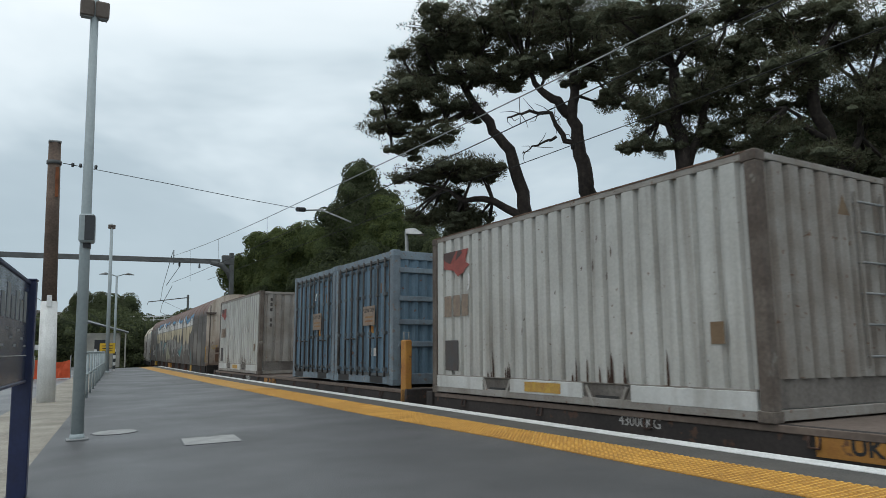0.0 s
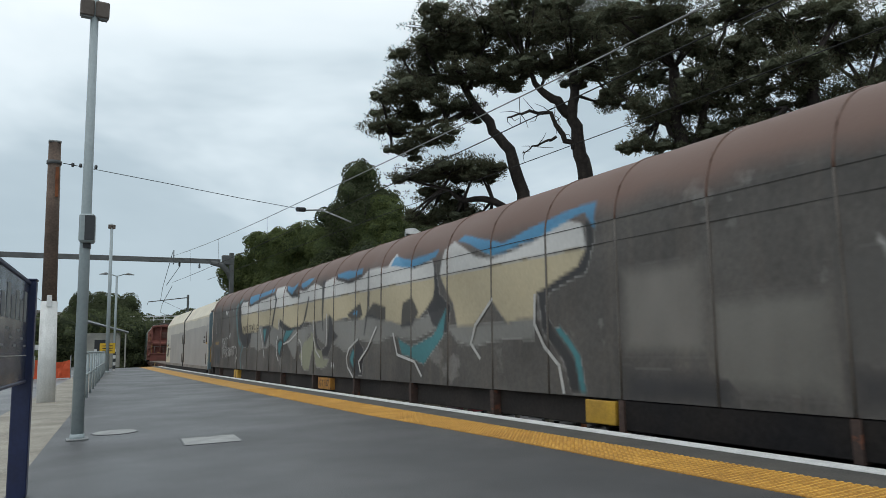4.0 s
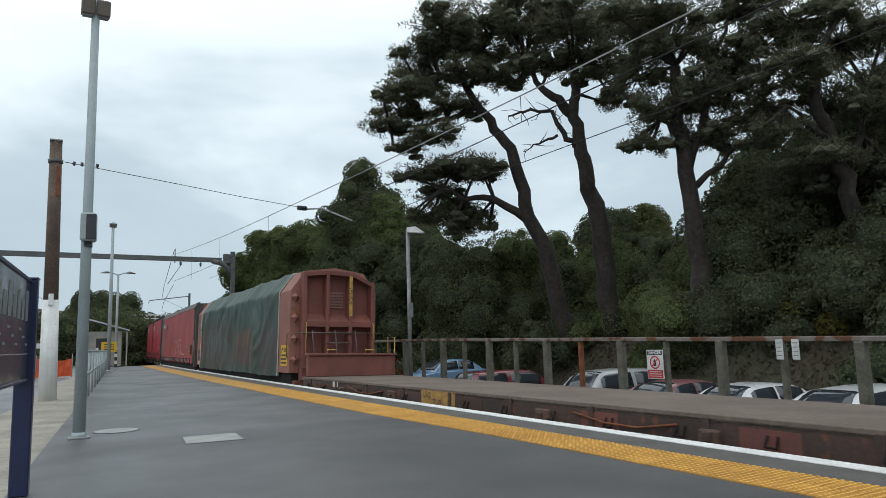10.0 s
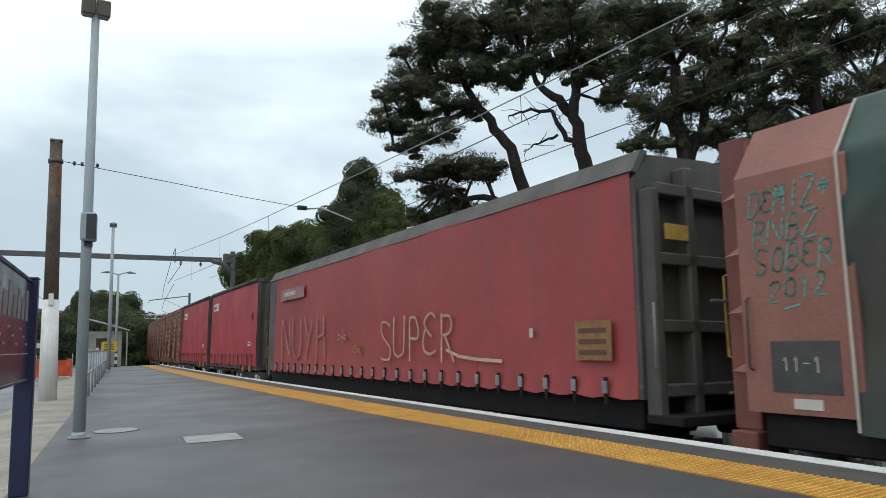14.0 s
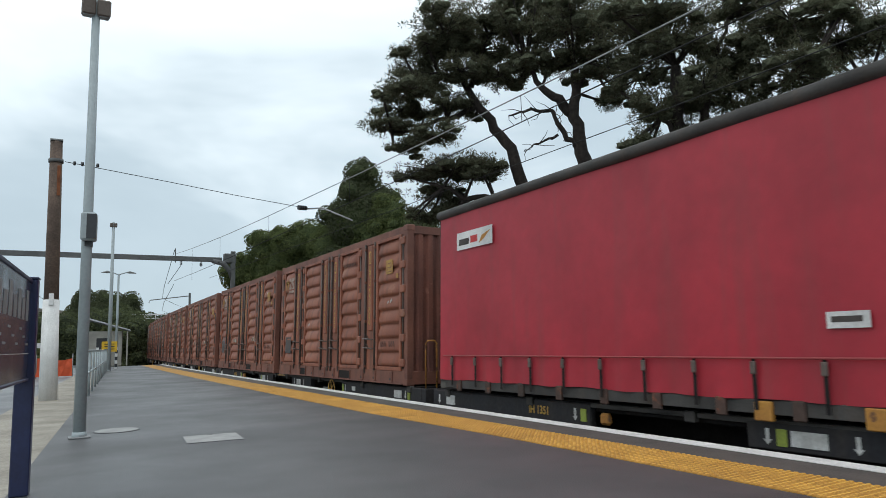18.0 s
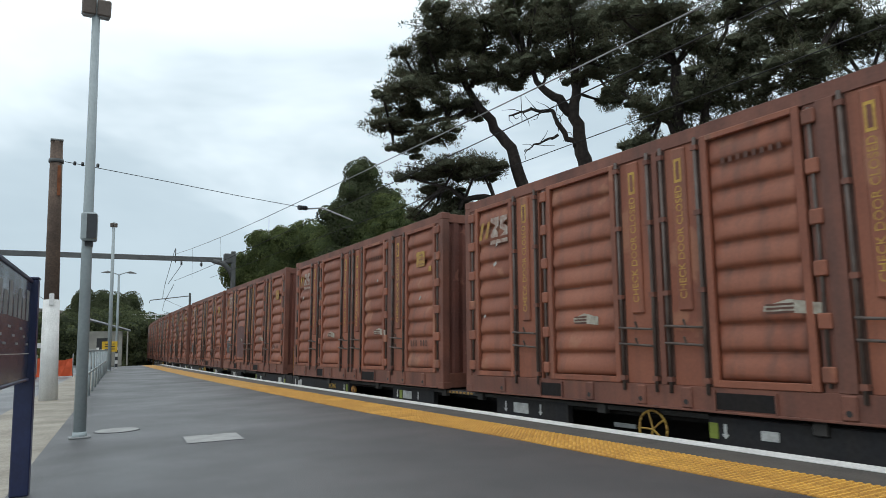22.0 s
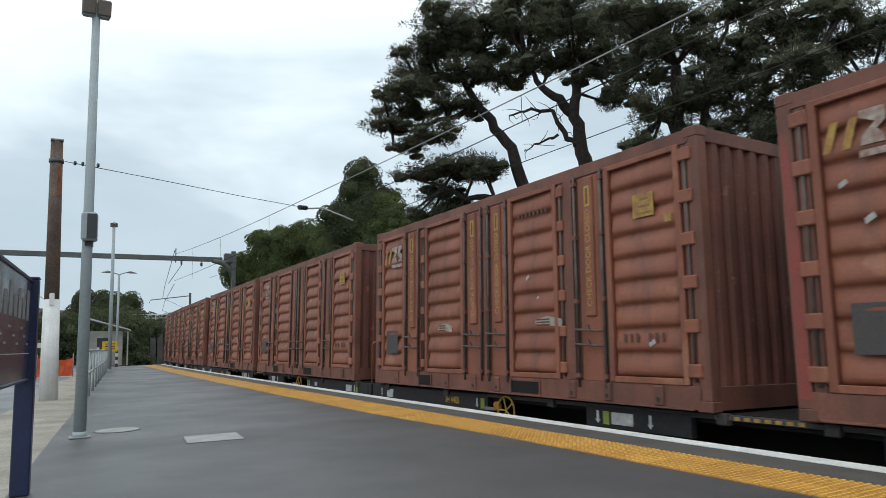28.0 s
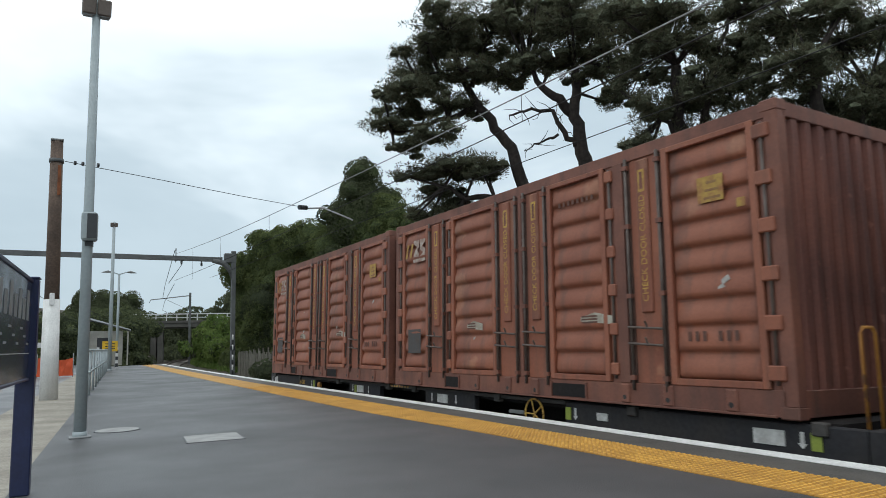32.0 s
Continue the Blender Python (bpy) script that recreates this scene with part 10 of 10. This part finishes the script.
def bush_points(rng, blobs, leaf, cover):
    """Leaves on the outside of rounded clumps (x, y, z, r), none inside a neighbour; with the way they face."""
    out, face = [], []
    cs = np.array([b[:3] for b in blobs])
    rs = np.array([b[3] for b in blobs])
    for x, y, z, r in blobs:
        close = np.linalg.norm(cs - np.array([x, y, z]), axis=1) < 1.1 * r + 0.70 * rs
        n = int(4 * math.pi * r * r * cover / (leaf * leaf * 0.35))
        u = rng.normal(size=(n, 3))
        u /= np.linalg.norm(u, axis=1, keepdims=True)
        m = int(30 + 26 * r)
        knots = rng.normal(size=(m, 3))
        knots /= np.linalg.norm(knots, axis=1, keepdims=True)
        dots = u @ knots.T
        own = knots[np.argmax(dots, axis=1)]
        lump = np.clip((np.max(dots, axis=1) - 0.80) / 0.2, 0, 1)
        rad = r * (0.74 + 0.30 * np.sqrt(lump)) * rng.uniform(0.90, 1.02, n)
        p = np.array([x, y, z]) + u * rad[:, None] * np.array([1, 1, 0.92])
        dist = np.linalg.norm(p[:, None, :] - cs[None, close], axis=2) / rs[None, close]
        k = (np.sum(dist < 0.70, axis=1) == 0) & ((u[:, 0] < 0.45) | (rng.random(n) < 0.4))
        f = u + (u - own * 0.8) * 1.6
        f[:, 2] += 0.35
        f /= np.linalg.norm(f, axis=1, keepdims=True)
        out.append(p[k])
        face.append(f[k])
    return np.concatenate(out), np.concatenate(face)


def cores(name, blobs, material, parent=None):
    """The leafy mass inside the clumps: rough lumps, coloured dark for the shade inside, that close the gaps between
    the leaves.
    """
    bm = bmesh.new()
    for i, (x, y, z, r) in enumerate(blobs):
        ret = bmesh.ops.create_icosphere(bm, subdivisions=2, radius=r * 0.74)
        for v in ret["verts"]:
            w = 1.0 + 0.09 * math.sin(v.co.x * 9 / r + i) * math.cos(v.co.y * 8 / r + 2 * i) + 0.06 * math.sin(v.co.z * 11 / r)
            v.co = Vector((x + v.co.x * w, y + v.co.y * w, z + v.co.z * 0.9 * w))
    ob = part(name, bm, material, parent)
    ob["kind"] = "stuff"
    return ob


def columns(rng, crowns, floor, slack=0.5):
    """From each crown (x, y, z, r) clumps go down to the ground, stepping towards the track."""
    blobs = []
    for x, y, z, r in crowns:
        n = 0
        while z > floor(x, y) - 0.2 and n < 12:
            blobs.append((x + rng.normal() * 0.25, y + rng.normal() * 0.3, z, r * rng.uniform(0.85, 1.15)))
            if rng.random() < 0.7:
                blobs.append((x + rng.normal() * r, y + rng.normal() * r, z - r * 0.4, r * rng.uniform(0.5, 0.8)))
            z -= r * 1.05
            x = max(x - slack * r * 0.55, 12.3 + r) if x > 11 else x
            y -= slack * r * 0.35
            n += 1
    return blobs


def thicket(name, seed, crowns, material, leaf, cover, label, slack=0.5, clumps=1):
    rng = np.random.default_rng(seed)
    blobs = columns(rng, crowns, terrain, slack)
    for x, y, z, r in list(blobs):
        for k in range(clumps):
            a, b = rng.uniform(2.2, 5.6), rng.uniform(0.1, 1.35)
            f = r * rng.uniform(0.75, 1.0)
            blobs.append((x + f * math.cos(a) * math.cos(b), y + f * math.sin(a) * math.cos(b), z + 0.92 * f * math.sin(b), r * rng.uniform(0.20, 0.42)))
    p, f = bush_points(rng, blobs, leaf, cover)
    ob = quads(name, material, leaf_quads(rng, p, leaf * 1.3, leaf * 0.8, 0.1, f, 0.55))
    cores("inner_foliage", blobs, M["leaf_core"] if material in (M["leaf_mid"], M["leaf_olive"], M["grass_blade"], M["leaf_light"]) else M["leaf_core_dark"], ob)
    return tagged(ob, label, "bushes", kind="stuff")


# Both are darker than their leaves: shade within the clumps is in the colour.
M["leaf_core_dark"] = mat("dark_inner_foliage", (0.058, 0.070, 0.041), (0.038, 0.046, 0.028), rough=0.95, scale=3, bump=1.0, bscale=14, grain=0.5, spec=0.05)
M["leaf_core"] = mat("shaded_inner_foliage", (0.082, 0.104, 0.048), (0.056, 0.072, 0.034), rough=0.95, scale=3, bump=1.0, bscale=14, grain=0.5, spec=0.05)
hill = [(12.7, 50.5, 6.1, 1.1), (13.6, 50.0, 6.9, 1.2), (14.2, 48.8, 7.9, 1.4), (15.2, 47.7, 8.1, 1.4), (16.2, 44.6, 8.2, 1.6), (16.9, 41.4, 8.8, 1.6), (18.3, 37.2, 8.6, 1.4), (18.5, 35.0, 7.4, 1.4)]
thicket("hillside_bush", 10, hill[:3], M["leaf_mid"], 0.095, 0.5, "dense green bush at the foot of the hill", 0.02, 4)
thicket("hillside_bush", 11, hill[3:], M["leaf_mid"], 0.095, 0.45, "dense green bush on the hillside", 0.45, 4)
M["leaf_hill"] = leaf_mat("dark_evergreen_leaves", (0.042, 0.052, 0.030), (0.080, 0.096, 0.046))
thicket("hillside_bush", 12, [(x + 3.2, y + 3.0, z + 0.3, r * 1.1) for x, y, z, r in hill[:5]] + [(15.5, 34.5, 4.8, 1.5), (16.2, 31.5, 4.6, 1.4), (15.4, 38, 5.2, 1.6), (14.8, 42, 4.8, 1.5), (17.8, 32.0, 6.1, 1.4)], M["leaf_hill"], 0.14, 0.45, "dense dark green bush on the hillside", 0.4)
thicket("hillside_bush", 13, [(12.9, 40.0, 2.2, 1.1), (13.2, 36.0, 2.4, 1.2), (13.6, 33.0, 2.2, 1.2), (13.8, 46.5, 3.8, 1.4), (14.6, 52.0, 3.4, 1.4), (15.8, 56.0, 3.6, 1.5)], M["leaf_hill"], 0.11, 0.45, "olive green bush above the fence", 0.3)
bank = [(17.6, 28.8, 5.0, 1.4), (18.4, 27.3, 4.7, 1.3), (20.5, 28.2, 5.2, 1.4), (21.8, 27.4, 5.2, 1.4), (22.5, 25.8, 5.0, 1.3), (26.9, 24.4, 5.2, 1.3), (25.7, 21.6, 4.6, 1.3), (22.5, 22.0, 3.4, 1.3), (24.0, 19.6, 3.6, 1.3)]
thicket("bank_bush", 26, bank[2:5], M["leaf_light"], 0.085, 0.40, "light green bush on the bank behind the car park", 0.7)
thicket("bank_bush", 21, bank[:2] + bank[5:], M["leaf_shade"], 0.095, 0.36, "leafy dark green bush on the bank behind the car park", 0.7)
low = [(19.6 + 0.9 * math.sin(i * 2.4), -6.0 + 1.55 * i, 1.9 + 0.5 * math.sin(i * 1.3), 1.05 + 0.2 * math.sin(i * 3.1)) for i in range(24)]
thicket("bank_bush", 27, [(x, y, z - 0.3, r * 0.85) for x, y, z, r in low if 15.5 < y < 21], M["leaf_light"], 0.085, 0.40, "light green undergrowth between the pines", 0.15)
thicket("bank_bush", 22, [c for c in low if not 15.5 < c[1] < 21], M["leaf_dark"], 0.095, 0.36, "mixed dark green undergrowth on the bank behind the car park", 0.15)
upper = [(21.0 + 0.8 * math.sin(i * 1.9), -5.0 + 2.2 * i, 3.3 + 0.5 * math.sin(i * 2.2), 1.35) for i in range(15)]
thicket("bank_bush", 28, [(x + 0.8, y, z, r) for x, y, z, r in upper if 15.5 < y < 21.5], M["leaf_light"], 0.095, 0.40, "light green bush between the pines", 0.3)
thicket("bank_bush", 23, [c for c in upper if not 15.5 < c[1] < 21.5], M["leaf_dark"], 0.105, 0.36, "dark green bush on the bank behind the car park", 0.3)
tall = [(24.6, 16.8, 7.2, 1.7), (25.0, 14.9, 7.6, 1.9), (25.4, 12.9, 7.9, 2.0), (25.8, 10.8, 8.0, 2.1), (26.0, 8.2, 8.0, 2.2), (23.7, 18.1, 5.0, 1.5), (23.9, 16.7, 5.2, 1.8), (24.3, 15.3, 5.5, 2.0), (24.6, 13.9, 5.4, 2.1), (24.9, 12.6, 5.4, 2.2), (25.1, 10.8, 5.4, 2.3), (25.3, 8.4, 5.6, 2.4), (25.3, 5.0, 5.8, 2.4)]
thicket("bank_trees", 24, tall, M["leaf_dark"], 0.13, 0.45, "dark dense trees at the top of the bank", 0.4)
thicket("pale_bush", 25, [(21.5, 9.0, 2.6, 1.0), (21.3, 7.2, 2.8, 1.1), (20.9, 5.4, 2.4, 1.0), (21.0, 3.2, 2.8, 1.1)], M["leaf_mid"], 0.085, 0.42, "fresh green bush on the bank", 0.1)
left = [(6.4, 66.0, 1.9, 1.2), (7.6, 72.0, 2.6, 1.5), (8.6, 79.0, 3.2, 1.8), (6.6, 74.0, 3.6, 1.6), (-6, 58.0, 2.3, 1.5), (-3.4, 59.0, 2.4, 1.4), (-1.4, 59.4, 2.4, 1.2), (0.3, 60.7, 2.8, 1.3), (2.1, 64.0, 3.0, 1.5), (4.0, 70.1, 3.6, 1.6), (6.2, 80.3, 3.2, 2.0), (7.9, 84.4, 4.0, 1.9), (8.9, 92.0, 3.4, 1.7)]
thicket("street_bush", 31, left, M["leaf_shade"], 0.2, 0.55, "dark green bush and trees beyond the street", 0.1)
thicket("street_bush", 32, [(-5, 52.0, 1.2, 1.0), (-2.2, 51.0, 1.3, 1.1), (0.2, 52.0, 1.1, 0.9), (5.2, 66.0, 1.9, 1.2), (6.6, 70.0, 2.0, 1.3), (7.2, 76.0, 1.8, 1.2), (8.0, 92, 1.4, 1.1)], M["leaf_olive"], 0.24, 0.8, "olive green scrub beside the track", 0.1)
thicket("far_trees", 33, [(20.6, 128.5, 2.9, 4.0), (22.5, 121.2, 4.6, 3.5), (24.8, 114.3, 4.2, 3.5), (28, 112, 6, 4.0), (32, 116, 7, 4.5), (16, 134, 3, 4.5), (10, 128, 4.5, 4.0)], M["leaf_dark"], 0.4, 0.8, "dark green trees behind the road bridge", 0.1)
thicket("cutting_scrub", 34, [(17.4, 60.0, 2.6, 1.3), (18.6, 66.0, 3.3, 1.5), (19.8, 72.0, 4.0, 1.6), (21.8, 79.0, 4.2, 1.8), (24.0, 85.0, 4.6, 2.0), (18.6, 62, 4.4, 2.0), (20.8, 70, 5.2, 2.2)], M["leaf_mid"], 0.2, 0.75, "bright green scrub on the cutting slope", 0.1)

thicket("grassy_slope", 35, [(12.9, 57.0, 0.7, 0.9), (13.4, 61.0, 1.1, 1.0), (14.0, 66.0, 1.5, 1.1), (15.0, 72.0, 1.9, 1.2), (16.6, 79.0, 2.5, 1.4), (18.4, 86.0, 3.0, 1.5), (14.6, 60.0, 2.0, 1.0), (15.4, 66.0, 2.6, 1.1), (16.6, 73.0, 3.1, 1.2)],
        M["grass_blade"], 0.2, 0.8, "tall bright grass on the cutting slope", 0.05)

# long grass on the cutting
rng = np.random.default_rng(55)
gs = rng.uniform(46, 100, 16000)
gd = 3.0 + rng.random(16000) ** 1.4 * 8
gp = np.array([(centre(s) + d, s, terrain(centre(s) + d, s) + 0.12) for s, d in zip(gs, gd)])
tagged(quads("long_grass", M["grass_blade"], leaf_quads(rng, gp, 0.5, 0.13, up=2.0)), "bright long grass on the cutting slope", "grass", kind="stuff")
gs = rng.uniform(-5, 34, 9000)
gx2 = 17.3 + rng.random(9000) * 2.6
gp = np.array([(x, s, terrain(x, s) + 0.05) for s, x in zip(gs, gx2)])
tagged(quads("leaf_litter", M["needles_brown"], leaf_quads(rng, gp, 0.2, 0.07, up=0.6)), "brown leaf litter and weeds on the bank", "leaf litter", kind="stuff")

# single bushes and trees that stand out
def bush(seed, x, y, r, material, leaf, label, stem=0.5):
    rng = np.random.default_rng(seed)
    z = terrain(x, y)
    t = root("bush", pose(x, y, z), label, "bush")
    bm = bmesh.new()
    for k in range(5):
        a = k * 1.3
        tube(bm, (0.05 * math.cos(a), 0.05 * math.sin(a), -0.1), (r * 0.5 * math.cos(a), r * 0.5 * math.sin(a), stem + r * 0.6), 0.025, 0.012, n=5)
    part("stems", bm, M["bark"], t)
    p, f = bush_points(rng, [(0, 0, stem + r * 0.6, r), (r * 0.5, 0.2, stem + r * 0.3, r * 0.7), (-r * 0.5, -0.2, stem + r * 0.3, r * 0.65)], leaf, 0.6)
    quads("foliage", material, leaf_quads(rng, p, leaf * 1.3, leaf * 0.7, 0.1, f, 0.6), t, "stuff")


bush(61, 19.3, 12.4, 0.55, M["leaf_yellow"], 0.09, "yellow green bush on the bank", 0.4)
bush(62, 19.1, 11.0, 0.42, M["leaf_yellow"], 0.09, "small yellow flowering bush on the bank", 0.1)
bush(63, 20.6, 22.4, 0.9, M["leaf_olive"], 0.12, "grey green bush under the pines", 0.5)


def broad_tree(seed, x, y, top, r, material, label, pointed=False):
    rng = np.random.default_rng(seed)
    z = terrain(x, y)
    t = root("tree", pose(x, y, z), label, "tree")
    h = top - z
    part("trunk", tubes([(0, 0, -0.2), (0.1, 0.05, h * 0.4), (0.0, 0.1, h * 0.8)], [0.28, 0.2, 0.08], n=10), M["bark"], t)
    for k in range(5):
        a = k * 1.26 + seed
        part("limb", tubes([(0.05, 0.05, h * (0.35 + 0.08 * k)), (r * 0.4 * math.cos(a), r * 0.4 * math.sin(a), h * (0.5 + 0.08 * k)), (r * 0.75 * math.cos(a), r * 0.75 * math.sin(a), h * (0.58 + 0.08 * k))], [0.1, 0.06, 0.025], n=6), M["bark"], t)
    if pointed:
        blobs = [(0, 0, h - 0.4, 0.42), (0.1, 0, h - 1.0, 0.8), (0, 0.1, h - 1.8, 1.25), (0, 0, h - 2.9, 1.7), (0, 0, h - 4.2, r)]
    else:
        blobs = [(0, 0, h - r * 0.9, r * 0.9)]
    for k in range(36):
        a, zz = rng.uniform(0, 6.28), rng.uniform(0.35, 0.95)
        rr = min(h * (1 - zz) * 0.85, r) if pointed else r * (1.15 - 0.75 * zz)
        blobs.append((rr * math.cos(a), rr * math.sin(a), h * zz - 0.2, r * rng.uniform(0.18, 0.40)))
    p, f = bush_points(rng, blobs, 0.13, 0.6)
    quads("crown", material, leaf_quads(rng, p, 0.17, 0.10, 0.1, f, 0.7), t, "stuff")
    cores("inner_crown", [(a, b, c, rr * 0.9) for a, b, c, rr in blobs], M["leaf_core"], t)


broad_tree(71, 17.5, 39.0, 12.75, 2.3, M["leaf_dark"], "dark pointed tree at the top of the hill", True)
broad_tree(72, 26.4, 27.0, 8.0, 1.9, M["leaf_dark"], "dark green tree behind the bank")
broad_tree(73, 28.4, 26.3, 8.2, 1.8, M["leaf_olive"], "olive green tree behind the bank")
broad_tree(74, 6.4, 100.0, 8.6, 3.4, M["leaf_dark"], "dark spreading tree beyond the shelter")
broad_tree(75, 10.2, 108.0, 9.0, 3.6, M["leaf_dark"], "dark spreading tree beside the bridge")
# ---------- tactile paving ----------
M["tile_far"] = mat("yellow_tactile_far", (0.52, 0.27, 0.04), (0.44, 0.225, 0.036), rough=0.6, scale=1.5, bscale=30, grain=0.2)
paving = root("tactile_paving", pose(0, 0, 0), "yellow tactile paving along the platform edge", "paving", kind="structure")
TL, TW = 0.333, 0.2825
bm = bmesh.new()
box(bm, -TW / 2 + 0.002, TW / 2 - 0.002, -TL / 2 + 0.002, TL / 2 - 0.002, -0.004, 0.007)
for i in range(6):
    for j in range(6):
        x, y = -TW / 2 + TW * (i + 0.5) / 6, -TL / 2 + TL * (j + 0.5) / 6
        vs = []
        for k in range(5):
            a = 2 * math.pi * k / 5
            vs.append((bm.verts.new((x + 0.022 * math.cos(a), y + 0.022 * math.sin(a), 0.007)), bm.verts.new((x + 0.016 * math.cos(a), y + 0.016 * math.sin(a), 0.014))))
        for k in range(5):
            bm.faces.new((vs[k][0], vs[(k + 1) % 5][0], vs[(k + 1) % 5][1], vs[k][1]))
        bm.faces.new([v[1] for v in vs]).material_index = 1
near_tile = part("tile", bm, M["yellow_tile"], paving)
near_tile.data.materials.append(M["tile_dome"])
bm = bmesh.new()
box(bm, -TW / 2 + 0.002, TW / 2 - 0.002, -TL / 2 + 0.002, TL / 2 - 0.002, -0.004, 0.009)
far_tile = part("tile", bm, M["tile_far"], paving)
done = {}
for i in range(150):
    s = -3.2 + TL * i
    slope = -math.degrees(math.atan(0.022 + 2 * 0.00038 * s))
    wide = 0.565 + 0.13 * smooth(5.5, 10.0, s)
    for k in (0.75, 0.25):
        m = pose(edge(s) - 0.567 - wide * k, s, 0.0, 0, 0, slope) @ Matrix.Diagonal((wide / 2 / TW, 1, 1, 1))
        data = near_tile if s < 17 else far_tile
        if data.name not in done:
            done[data.name] = True
            data.matrix_local = m
        else:
            share("tile", data.data, m, paving)


# ---------- what moves ----------
def motions():
    times = [2.0 * i for i in range(17)]
    for ob, q in MOVING:
        walk(ob, [(t, rolling(q, t)) for t in times])


motions()
